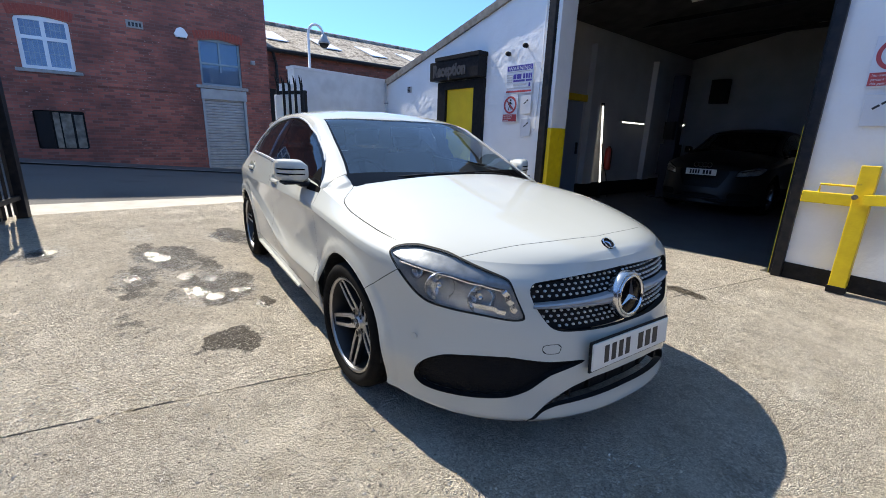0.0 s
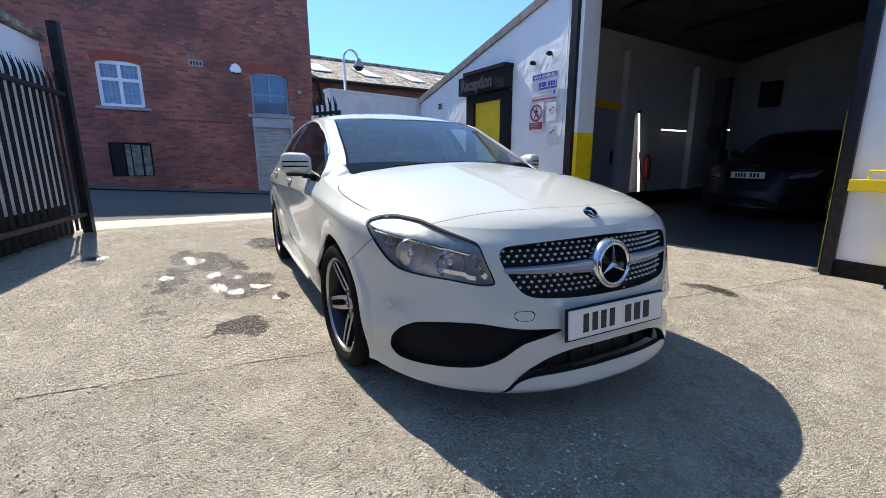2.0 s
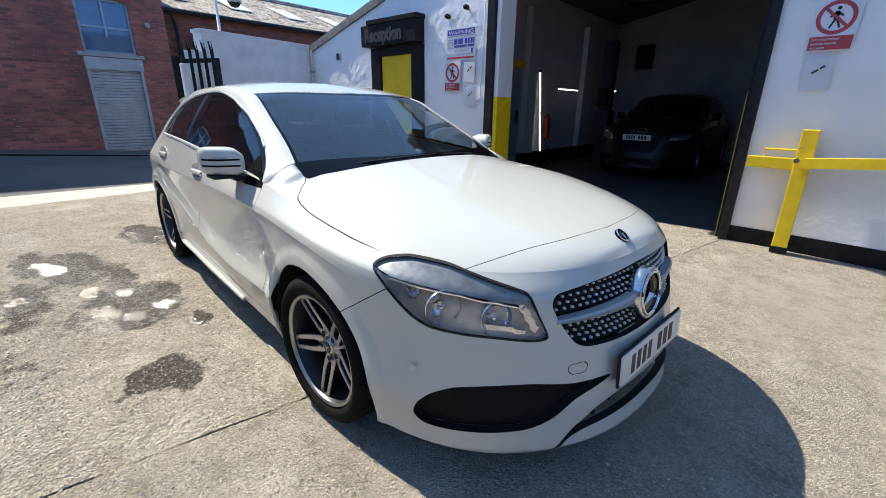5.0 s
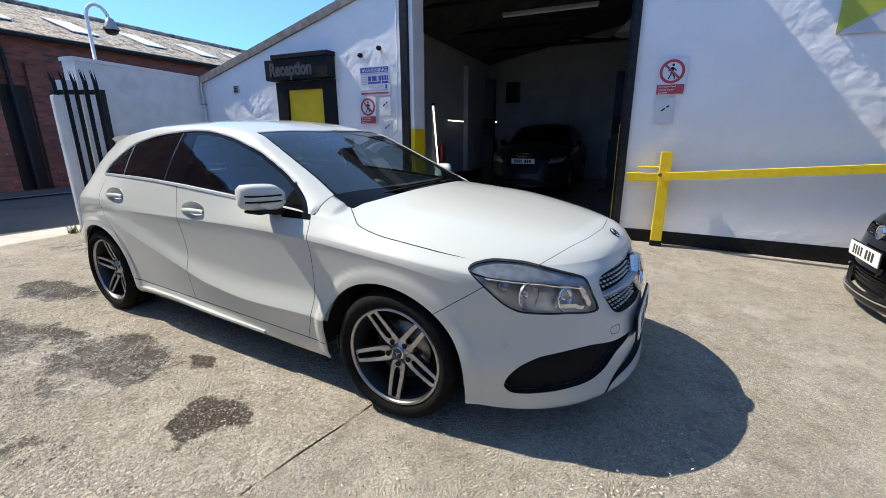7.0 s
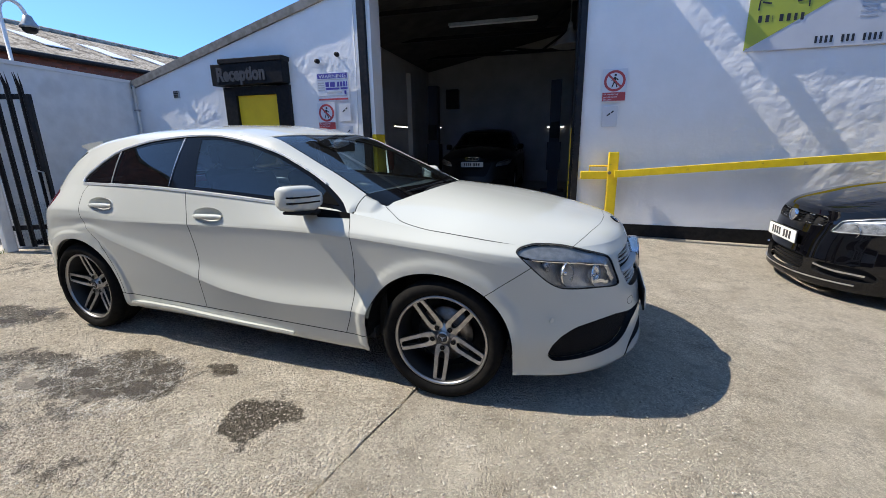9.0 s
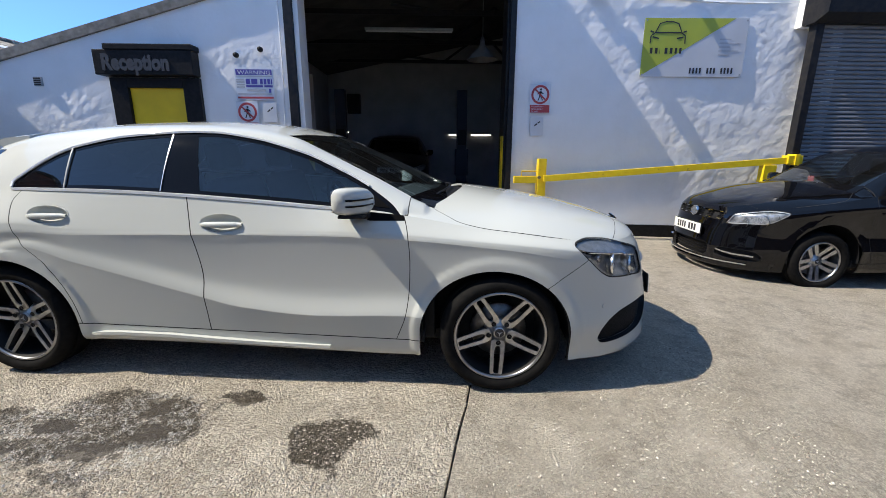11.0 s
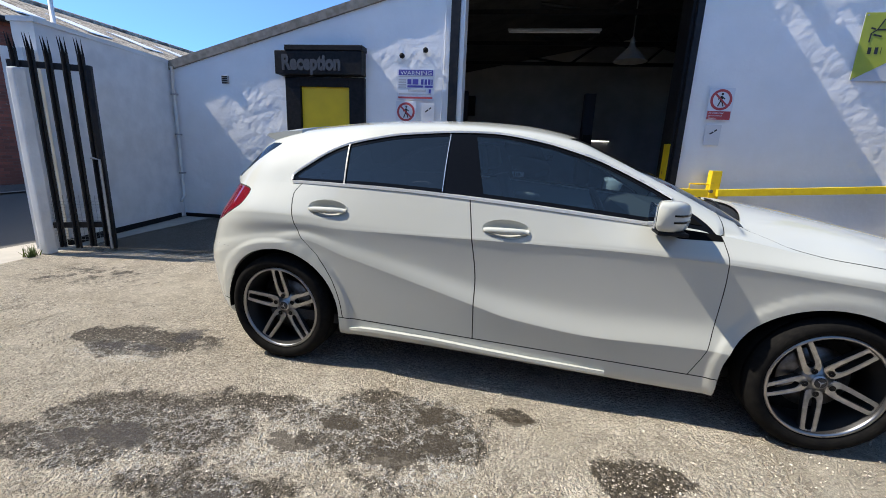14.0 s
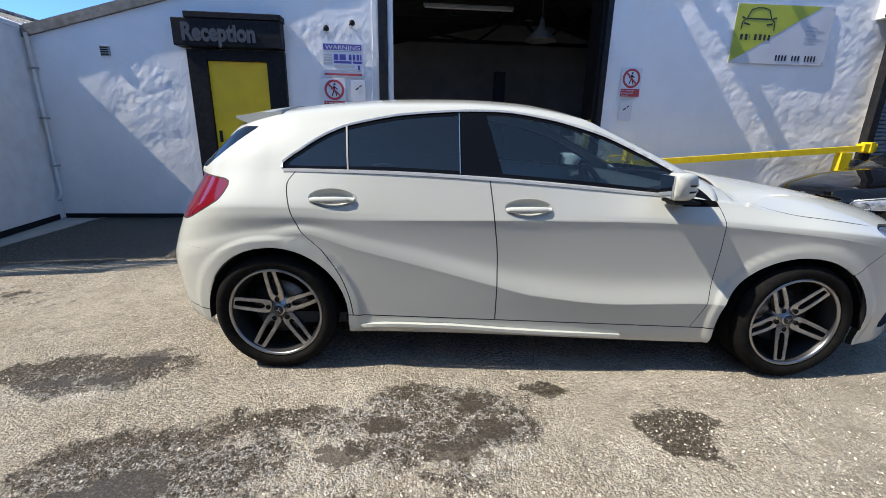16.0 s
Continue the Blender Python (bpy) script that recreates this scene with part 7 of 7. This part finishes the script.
def white_car():
    car, S, (band, grille, edge) = hatchback("hero", "white_car", "white five-door hatchback with black grille and twin-spoke alloy wheels", PAINT_WHITE, CAR_AT)
    underside(car, S, PAINT_WHITE)
    for sy in (-1, 1):
        mirror(car, S, sy, PAINT_WHITE)
        for hx, hz in ((-0.075, 0.895), (-1.025, 0.925)):
            door_handle(car, S, sy, hx, hz, skin_y(hx, hz))
        x = np.linspace(-1.275, 0.655, 40)
        bz = np.interp(x, edge[::-1, 0], edge[::-1, 2])
        part("belt_strip", sweep(bmesh.new(), [(a, sy * (float(belt_w(a)) + 0.001), float(b) + 0.004) for a, b in zip(x, bz)], 0.010, 0.015), TRIM, car, "bright metal strip under the windows")
        top = [p for p in smooth_loop(DLO, 6)[:62] if -1.29 <= p[0] <= 0.66]
        cp = cabin(edge, 210, 8)[0]

        def on_glass(px, pz):
            col = cp[: 8 * 4 + 1, np.argmin(np.abs(cp[0, :, 0] - px))]
            return sy * (float(np.interp(pz, col[:, 2], col[:, 1])) + 0.002)

        pts = [(px, on_glass(px, pz), pz + 0.003) for px, pz in top]
        part("window_strip", sweep(bmesh.new(), pts, 0.008, 0.010), TRIM, car, "thin bright strip over the windows")
        part("window_divider", sweep(bmesh.new(), [(-0.953 - 0.12 * (z - 1.058), on_glass(-0.96, z), z) for z in np.linspace(1.056, 1.262, 7)], 0.004, 0.008), DIVIDER, car, "grey window divider")
        part("pillar_strip", sweep(bmesh.new(), [(-0.408 - 0.03 * (z - 1.05), on_glass(-0.41, z), z) for z in np.linspace(1.05, 1.335, 7)], 0.003, 0.004), SATIN, car, "thin bright strip beside the door pillar")
        for x, turn, steer in ((XC, -4, 3.5), (-XC, 36 + 11 - 5, 0)):
            w = wheel("wheel", car, (x, sy * 0.775, 0.316), sy, turn)
            w.matrix_basis = Matrix.Translation((x, sy * 0.775, 0.316)) @ Matrix.Rotation(radians(steer), 4, "Z") @ Matrix.Translation((-x, -sy * 0.775, -0.316)) @ w.matrix_basis
        seat(car, 0.15, sy * 0.36)
        seat(car, -0.75, sy * 0.36)
        part("sill_blade", sweep(bmesh.new(), [(-0.90, sy * 0.860, 0.256), (-0.84, sy * 0.874, 0.268), (-0.72, sy * 0.880, 0.274), (-0.43, sy * 0.880, 0.270), (-0.13, sy * 0.877, 0.252), (0.08, sy * 0.870, 0.240), (0.45, sy * 0.862, 0.228)], 0.026, 0.016), PAINT_WHITE, car, "raised blade along the side skirt")
        part("parking_sensor", lathe(bmesh.new(), [(0.0125, 0.0), (0.0125, 0.003), (0.001, 0.0035)], "y", 16, Matrix.Translation((1.885, sy * 0.797, 0.475)) @ Matrix.Rotation(radians(-sy * 42), 4, "Z") @ Matrix.Diagonal((1, sy, 1, 1))), PAINT_WHITE, car)
    # cabin
    part("dashboard", slab(bmesh.new(), [(0.94, 0.60), (0.94, 0.955), (0.70, 0.985), (0.56, 0.94), (0.52, 0.80), (0.60, 0.62)], -0.74, 0.74, lambda a, b, d: (a, d, b)), DASH, car)
    sw = part("steering_wheel", bmesh.new(), PLASTIC, car, "", True, Matrix.Translation((0.42, -0.36, 0.90)) @ Matrix.Rotation(radians(65), 4, "Y"))
    bmw = bmesh.new()
    lathe(bmw, [(0.185 + 0.016 * math.cos(a), 0.016 * math.sin(a)) for a in np.linspace(0, 2 * math.pi, 13)], "z", 36)
    box(bmw, -0.18, 0.18, -0.022, 0.022, -0.02, 0.0, 0.008)
    box(bmw, -0.06, 0.06, -0.07, 0.07, -0.02, 0.015, 0.02)
    bmw.to_mesh(sw.data)
    bmw.free()
    part("interior_mirror", B(0.30, 0.33, -0.12, 0.12, 1.23, 1.30, 0.012), PLASTIC, car)
    part("centre_console", B(-0.4, 0.6, -0.11, 0.11, 0.30, 0.60, 0.03), PLASTIC, car)
    # rear spoiler and number plate lip
    bm = bmesh.new()
    rows = []
    for y in np.linspace(-0.575, 0.575, 21):
        k = 1 - (y / 0.575) ** 2
        sp = [(-1.34, 1.330 + 0.054 * k), (-1.46, 1.322 + 0.048 * k), (-1.580 - 0.10 * k, 1.304 + 0.018 * k), (-1.585 - 0.10 * k, 1.292 + 0.018 * k), (-1.47 - 0.06 * k, 1.246 + 0.035 * k), (-1.38, 1.24)]
        rows.append([bm.verts.new((a, y, b)) for a, b in sp])
    for a, b in zip(rows, rows[1:]):
        for k in range(len(sp)):
            j = (k + 1) % len(sp)
            bm.faces.new((a[k], b[k], b[j], a[j]))
    for r in (rows[0], rows[-1]):
        bm.faces.new([bm.verts.new(v.co) for v in r])
    bmesh.ops.recalc_face_normals(bm, faces=bm.faces)
    part("roof_spoiler", bm, PAINT_WHITE, car, smooth=True)
    # grille: bar, star, studs
    nose_x = spline([k[0] for k in KEY_Z], KEY_F)
    gx = lambda y, z: XC + (float(nose_x(z)) - XC) * (1 - (abs(y) / 0.886) ** NF) ** (1 / NF)
    bar_h = lambda y: float(np.interp(abs(y), [0.07, 0.2, 0.455], [0.025, 0.017, 0.008]))
    studs = bmesh.new()
    for r in range(12):
        z = 0.533 + 0.0190 * r
        for c in range(-16, 17):
            y = 0.0300 * (c + 0.5 * (r % 2))
            if outside(np.array([abs(y)]), np.array([z]), smooth_loop(both(GRILLE), 4))[0] > -0.010 or y * y + (z - 0.632) ** 2 < 0.095 ** 2 or abs(z - 0.634) < 0.006 + bar_h(y):
                continue
            p = Vector((gx(y, z) - 0.016, y, z))
            nx = Vector((1, y * 0.9, 0.12)).normalized()
            bmesh.ops.create_icosphere(studs, subdivisions=1, radius=0.0062, matrix=Matrix.Translation(p) @ nx.to_track_quat("X", "Z").to_matrix().to_4x4() @ Matrix.Diagonal((1.3, 1.15, 0.95, 1)))
    st = part("grille_studs", studs, mat("bright stud silver", (0.72, 0.73, 0.74), 0.35, 0.4), car, "small bright studs over the black grille", True)
    st["kind"] = "stuff"
    for sy in (-1, 1):
        bm = bmesh.new()
        rows = []
        for y in np.linspace(0.07, 0.455, 16):
            x, h = gx(y, 0.632), bar_h(y)
            sec = [(-0.02, -h), (0.006, -h), (0.014, -h * 0.35), (0.011, -h * 0.20), (0.017, h * 0.55), (0.009, h), (-0.02, h)]
            rows.append([bm.verts.new((x + a, sy * y, 0.632 + 0.006 * y + b)) for a, b in sec])
        for a, b in zip(rows, rows[1:]):
            for k in range(7):
                bm.faces.new((a[k], b[k], b[(k + 1) % 7], a[(k + 1) % 7]))
        for r in (rows[0], rows[-1]):
            bm.faces.new(r)
        bmesh.ops.recalc_face_normals(bm, faces=bm.faces)
        part("grille_bar", bm, BARGREY, car, "satin silver grille blade")
    face = Matrix.Translation((2.272, 0, 0.634)) @ Matrix.Rotation(radians(-7), 4, "Y") @ Matrix(((0, 0, 1, 0), (1, 0, 0, 0), (0, 1, 0, 0), (0, 0, 0, 1)))
    em = part("emblem_bowl", lathe(bmesh.new(), [(0.088, -0.05), (0.100, -0.02), (0.098, 0.012), (0.090, 0.020), (0.084, 0.016)], "z", 48), SATIN, car, "silver emblem bowl", True, face)
    part("emblem_disc", lathe(bmesh.new(), [(0.084, 0.012), (0.001, 0.014)], "z", 48), GLOSSBLACK, em)
    part("emblem_ring", lathe(bmesh.new(), [(0.084, 0.014), (0.0835, 0.022), (0.077, 0.024), (0.074, 0.016)], "z", 48), CHROME, em, "", True)
    star(em, Matrix.Translation((0, 0, 0.016)), 0.078, 0.011, CHROME, "emblem_star", "plain three-pointed chrome shape")
    bd = part("bonnet_badge", lathe(bmesh.new(), [(0.030, -0.004), (0.030, 0.003), (0.026, 0.005), (0.001, 0.005)], "z", 28), GLOSSBLACK, car, "small round bonnet badge", True, Matrix.Translation((2.150, 0, 0.824)) @ Matrix.Rotation(radians(38), 4, "Y") @ Matrix.Rotation(radians(-90), 4, "Z"))
    part("badge_ring", lathe(bmesh.new(), [(0.030, 0.004), (0.029, 0.007), (0.025, 0.0065)], "z", 28), CHROME, bd)
    star(bd, Matrix.Translation((0, 0, 0.0055)), 0.025, 0.004, CHROME, "badge_star")
    number_plate(car, Matrix.Translation((2.328, 0, 0.437)) @ Matrix.Rotation(radians(-4), 4, "Y") @ Matrix(((0, 0, 1, 0), (1, 0, 0, 0), (0, 1, 0, 0), (0, 0, 0, 1))))
    # lower intake ribs
    for y in (-0.30, -0.18, -0.06, 0.06, 0.18, 0.30):
        part("intake_rib", B(2.22, 2.275, y - 0.006, y + 0.006, 0.255, 0.335, 0.002), PLASTIC, car)
    # wipers
    for y0, y1 in ((-0.55, 0.05), (0.12, 0.60)):
        pts = [(1.045 - 0.36 * t * t, t, float(np.interp(abs(t), [0, 0.3, 0.6], [1.026, 1.014, 0.984]))) for t in np.linspace(y0, y1, 9)]
        part("wiper", tube(bmesh.new(), pts, 0.006, 6), PLASTIC, car, "black wiper arm")


white_car()


# ---- the black hatchback by the shutter: a boxier tail and level flanks ----
hero_shape = (KEY_Z, roof_mid, rail_z, DLO)
KEY_Z = [list(r) for r in KEY_Z]
KEY_Z[3][2:12] = [0.40, 0.41, 0.41, 0.41, 0.41, 0.41, 0.41, 0.42, 0.43, 0.45]
KEY_Z[4][2:12] = [0.56, 0.56, 0.56, 0.56, 0.56, 0.565, 0.57, 0.575, 0.58, 0.60]
roof_mid = spline([-1.90, -1.86, -1.78, -1.70, -1.62, -1.45, -1.1, -0.75, -0.4, -0.1, 0.15, 0.4, 0.6, 0.8, 1.0, 1.1], [0.97, 1.055, 1.19, 1.31, 1.375, 1.405, 1.425, 1.434, 1.436, 1.420, 1.380, 1.290, 1.205, 1.115, 1.025, 0.975])
rail_z = spline([-1.90, -1.80, -1.70, -1.62, -1.5, -1.2, -0.76, -0.4, -0.1, 0.22, 0.38, 0.53, 0.69, 0.85, 1.1], [0.96, 1.10, 1.235, 1.292, 1.318, 1.345, 1.366, 1.370, 1.357, 1.305, 1.235, 1.162, 1.086, 1.004, 0.88])
DLO = [(-1.50, 1.058), (-1.46, 1.15), (-1.37, 1.232), (-1.2, 1.283), (-0.85, 1.326)] + DLO[5:]


def black_car():
    phi = radians(2.16)
    m = Matrix.Translation((6.046, 1.677, -0.126)) @ Matrix.Rotation(math.pi - phi, 4, "Z")
    S0 = (0.915, 0.945, 1.015)
    car, S, (band, grille, edge) = hatchback("polo", "black_car", "glossy black small hatchback with silver five-spoke wheels", PAINT_BLACK, m, S0)
    underside(car, S, PAINT_BLACK)
    front = body_band((60, 8, 8), 10)[0].reshape(-1, 3) * S
    front = front[front[:, 0] > 1.2]
    at_skin = lambda y, z: float(front[np.argmin((front[:, 1] - abs(y)) ** 2 + (front[:, 2] - z) ** 2), 0])
    for sy in (-1, 1):
        mirror(car, S, sy, PAINT_BLACK)
        for hx, hz in ((-0.075, 0.895), (-1.025, 0.925)):
            door_handle(car, S, sy, hx, hz, skin_y(hx, hz), PAINT_BLACK)
        for x in (XC * S[0], -XC * S[0]):
            wheel("wheel", car, (x, sy * 0.735, 0.300), sy, 20 * sy, "five", 0.300, 0.205, 0.19)
        seat(car, 0.15, sy * 0.33)
        seat(car, -0.75, sy * 0.33)
        part("fog_strip", sweep(bmesh.new(), [(at_skin(y, z) + 0.008, sy * y, z) for y, z in ((0.44, 0.355), (0.50, 0.338), (0.58, 0.330), (0.70, 0.325))], 0.02, 0.016, Vector((1, 0, 0))), SATIN, car, "bright silver strip by the fog lamp")
        part("fog_lamp", lathe(bmesh.new(), [(0.045, -0.02), (0.045, 0.0), (0.03, 0.01), (0.001, 0.012)], "x", 20, Matrix.Translation((1.98 * S[0], sy * 0.60, 0.315)) @ Matrix.Rotation(radians(sy * 35), 4, "Z")), LAMPIN, car, "round fog lamp", True)
    part("dashboard", slab(bmesh.new(), [(0.86, 0.60), (0.86, 0.96), (0.64, 0.99), (0.51, 0.94), (0.48, 0.80)], -0.70, 0.70, lambda a, b, d: (a, d, b)), DASH, car)
    for sy in (-1, 1):
        x = np.linspace(-1.275, 0.655, 30)
        bz = np.interp(x, edge[::-1, 0], edge[::-1, 2])
        part("belt_strip", sweep(bmesh.new(), [(a * S[0], sy * (float(belt_w(a)) + 0.001) * S[1], (float(b) + 0.004) * S[2]) for a, b in zip(x, bz)], 0.010, 0.012), TRIM, car, "bright metal strip under the windows")
        part("door_crease", sweep(bmesh.new(), [(a, sy * 0.842, 0.80 - 0.01 * a) for a in np.linspace(-1.3, 0.75, 8)], 0.012, 0.010), PAINT_BLACK, car)
    part("parking_tag", B(0.74, 0.75, -0.10, -0.02, 1.04, 1.10, 0.004), SIGNRED, car, "small red tag behind the windscreen")
    k = lambda y, z: float(grille.co[np.argmin((np.abs(grille.co[:, 1]) - abs(y) / S[1]) ** 2 + (grille.co[:, 2] - z / S[2]) ** 2), 0]) * S[0]
    for z in (0.670, 0.695, 0.720, 0.742):
        for sy in (-1, 1):
            part("grille_slat", sweep(bmesh.new(), [(k(y, z) - 0.012, sy * y, z) for y in np.linspace(0.0, 0.385, 9)], 0.02, 0.006, Vector((1, 0, 0))), CHROME if z in (0.670, 0.742) else GLOSSBLACK, car)
    for z in (0.275, 0.305, 0.335, 0.365):
        part("intake_slat", sweep(bmesh.new(), [(2.28 * S[0] - 0.30 * y * y - 0.01, y, z) for y in np.linspace(-0.31, 0.31, 9)], 0.02, 0.008, Vector((1, 0, 0))), GLOSSBLACK, car)
    # highlight along the bumper's lower lip, made as a chrome strip
    part("lip_highlight", sweep(bmesh.new(), [(at_skin(y, 0.232) + 0.004, y, 0.232) for y in np.linspace(-0.66, 0.66, 19)], 0.012, 0.012, Vector((1, 0, 0))), CHROME, car, "bright strip standing in for the highlight on the bumper lip")
    face = Matrix(((0, 0, 1, 0), (1, 0, 0, 0), (0, 1, 0, 0), (0, 0, 0, 1)))
    bd = part("badge", lathe(bmesh.new(), [(0.056, -0.02), (0.058, 0.004), (0.050, 0.010), (0.047, 0.004)], "z", 32), CHROME, car, "plain round chrome badge", True, Matrix.Translation((2.262 * S[0], 0, 0.705)) @ face)
    part("badge_disc", lathe(bmesh.new(), [(0.048, 0.003), (0.001, 0.005)], "z", 32), SATIN, bd)
    number_plate(car, Matrix.Translation((2.330 * S[0], 0, 0.535)) @ face)
    part("aerial", tube(bmesh.new(), [(-1.35, 0, 1.40), (-1.50, 0, 1.60)], 0.004, 6), PLASTIC, car, "short roof aerial")


black_car()
KEY_Z, roof_mid, rail_z, DLO = hero_shape


# ---- inside the garage ----
def parked_suv():
    m = Matrix.Translation((-0.06, 9.20, 0)) @ Matrix.Rotation(radians(-90), 4, "Z")
    S0 = (1.0, 1.045, 1.14)
    car, S, (band, grille, edge) = hatchback("suv", "black_suv", "black off-road style car parked inside the dark garage", mat("dusty black paint", (0.007, 0.007, 0.008), 0.42), m, S0)
    underside(car, S, PAINT_BLACK)
    for sy in (-1, 1):
        mirror(car, S, sy, PAINT_BLACK)
        for x in (XC, -XC):
            wheel("wheel", car, (x, sy * 0.80, 0.345), sy, 9, "five", 0.345, 0.235, 0.22)
    face = Matrix(((0, 0, 1, 0), (1, 0, 0, 0), (0, 1, 0, 0), (0, 0, 0, 1)))
    number_plate(car, Matrix.Translation((2.345, 0, 0.775)) @ face)
    for j in range(4):
        part("emblem_ring", ring(bmesh.new(), -0.112 + 0.075 * j, 0, 0.036, 0.045, 0, 0.006, 28), CHROME, car, "plain chrome ring", loc=Matrix.Translation((2.30, 0, 0.905)) @ face)
    part("skid_plate", B(2.20, 2.33, -0.5, 0.5, 0.24, 0.30, 0.02), PLASTIC, car)


parked_suv()


def batten(x0, x1, y, z, lit, label, along="x"):
    t = thing("strip_light", label, "strip light", "strip lights")
    if along == "x":
        part("body", B(x0, x1, y - 0.03, y + 0.03, z, z + 0.05, 0.006), GALV, t)
        part("tube", tube(bmesh.new(), [(x0 + 0.02, y, z - 0.018), (x1 - 0.02, y, z - 0.018)], 0.016, 10), lit, t)
    else:
        part("body", B(y - 0.02, y + 0.03, x0, x1, z, z + 0.05, 0.006), GALV, t)
        part("tube", tube(bmesh.new(), [(y + 0.03, x0 + 0.02, z + 0.02), (y + 0.03, x1 - 0.02, z + 0.02)], 0.016, 10), lit, t)


UNLIT = mat("unlit lamp tube", (0.62, 0.62, 0.60), 0.3)
batten(-0.36, 1.36, 5.95, 3.50, UNLIT, "unlit fluorescent batten under the roof")
batten(1.50, 2.05, 11.42, 1.72, TUBEDIM, "lit strip light on the back wall")
batten(2.25, 2.95, 11.42, 1.72, TUBEDIM, "lit strip light on the back wall")
batten(7.95, 9.05, -2.38, 1.70, TUBEDIM, "lit strip light on the side wall", "y")
batten(-1.62, -1.28, 8.83, 1.70, TUBEDIM, "short lit strip light by the lift", "x")
bar_ = thing("lead_lamp", "tall lit work lamp leaning on the inner wall", "work lamp")
part("tube", tube(bmesh.new(), [(-2.20, 7.06, 0.34), (-2.32, 7.00, 2.02)], 0.022, 12), TUBEON, bar_)
part("holder", tube(bmesh.new(), [(-2.195, 7.062, 0.0), (-2.20, 7.06, 0.35)], 0.04, 12), PLASTIC, bar_)
part("end_cap", tube(bmesh.new(), [(-2.32, 7.0, 2.02), (-2.325, 6.998, 2.08)], 0.04, 12), PLASTIC, bar_)
part("flex", tube(bmesh.new(), [(-2.20, 6.95, 1.2), (-2.15, 7.0, 0.8), (-2.10, 7.12, 0.5), (-2.05, 7.2, 0.02)], 0.01, 6), PLASTIC, bar_)
ex = thing("fire_extinguisher", "red fire extinguisher hung on the inner wall", "extinguisher")
part("cylinder", lathe(bmesh.new(), [(0.001, 0.62), (0.075, 0.625), (0.08, 0.65), (0.08, 1.05), (0.06, 1.11), (0.025, 1.13), (0.025, 1.16), (0.001, 1.16)], "z", 24, Matrix.Translation((-2.28, 7.42, 0))), mat("red enamel", (0.24, 0.012, 0.01), 0.4), ex, smooth=True)
part("hose", tube(bmesh.new(), [(-2.26, 7.40, 1.16), (-2.18, 7.36, 1.08), (-2.18, 7.38, 0.75)], 0.012, 8), PLASTIC, ex)
dr = thing("door_2", "pale blue-grey inner door under a yellow lintel", "door", kind="structure")
part("leaf", B(-2.40, -2.37, 5.40, 6.32, 0.0, 2.05, 0.004), mat("blue-grey door paint", (0.30, 0.33, 0.38), 0.5), dr)
part("lintel", B(-2.40, -2.33, 5.32, 6.40, 2.06, 2.19, 0.006), YELLOW, dr, "yellow painted lintel")
part("handle", B(-2.37, -2.33, 6.18, 6.22, 0.98, 1.22, 0.006), BLACKMETAL, dr)
LIFTBLUE = mat("dark blue lift steel", (0.016, 0.02, 0.035), 0.6)
for x in (-1.45, 1.75):
    lf = thing("lift_post", "dark blue two-post car lift column", "car lift", "car lift columns")
    part("column", B(x - 0.13, x + 0.13, 8.55, 8.80, 0, 2.75, 0.01), LIFTBLUE, lf)
    part("carriage", B(x - 0.17, x + 0.17, 8.48, 8.86, 0.55, 1.25, 0.01), LIFTBLUE, lf)
    part("control_box", B(x - 0.11, x + 0.11, 8.42, 8.54, 1.35, 1.75, 0.01), PLASTIC, lf)
    part("base", B(x - 0.3, x + 0.3, 8.45, 8.9, 0, 0.03, 0.004), LIFTBLUE, lf)
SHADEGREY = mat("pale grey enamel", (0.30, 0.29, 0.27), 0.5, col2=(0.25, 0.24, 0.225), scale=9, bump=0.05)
hm_ = thing("hanging_lamp", "grey conical workshop lamp on a rod", "lamp")
part("shade", lathe(bmesh.new(), [(0.05, 0.30), (0.07, 0.24), (0.30, 0.0), (0.302, -0.01), (0.29, 0.0), (0.06, 0.22)], "z", 36, Matrix.Translation((1.95, 6.0, 3.0))), SHADEGREY, hm_, smooth=True)
part("neck", lathe(bmesh.new(), [(0.045, 0.26), (0.05, 0.34), (0.03, 0.40), (0.012, 0.42), (0.012, 1.4)], "z", 20, Matrix.Translation((1.95, 6.0, 3.0))), GALV, hm_, smooth=True)
for y in (5.4, 7.6, 9.8):
    tr = thing("roof_truss", "dark steel roof truss over the garage", "truss", "roof trusses")
    part("tie_beam", B(-2.5, 8.9, y - 0.04, y + 0.04, 3.62, 3.70), BLACKMETAL, tr)
    for x0, x1 in ((0.2, 1.3), (2.4, 1.3), (2.4, 3.2), (4.0, 3.2), (4.0, 5.2), (6.0, 5.2)):
        z = lambda x: 3.66 if x in (1.3, 3.2, 5.2) else float(roofline(np.array(x))) - 0.12
        part("strut", tube(bmesh.new(), [(x0, y, z(x0)), (x1, y, z(x1))], 0.03, 6), BLACKMETAL, tr)
wb = thing("wall_cabinet", "dark box on the garage back wall", "cabinet")
part("body", B(-1.75, -1.35, 11.2, 11.45, 2.35, 2.95, 0.01), PLASTIC, wb)
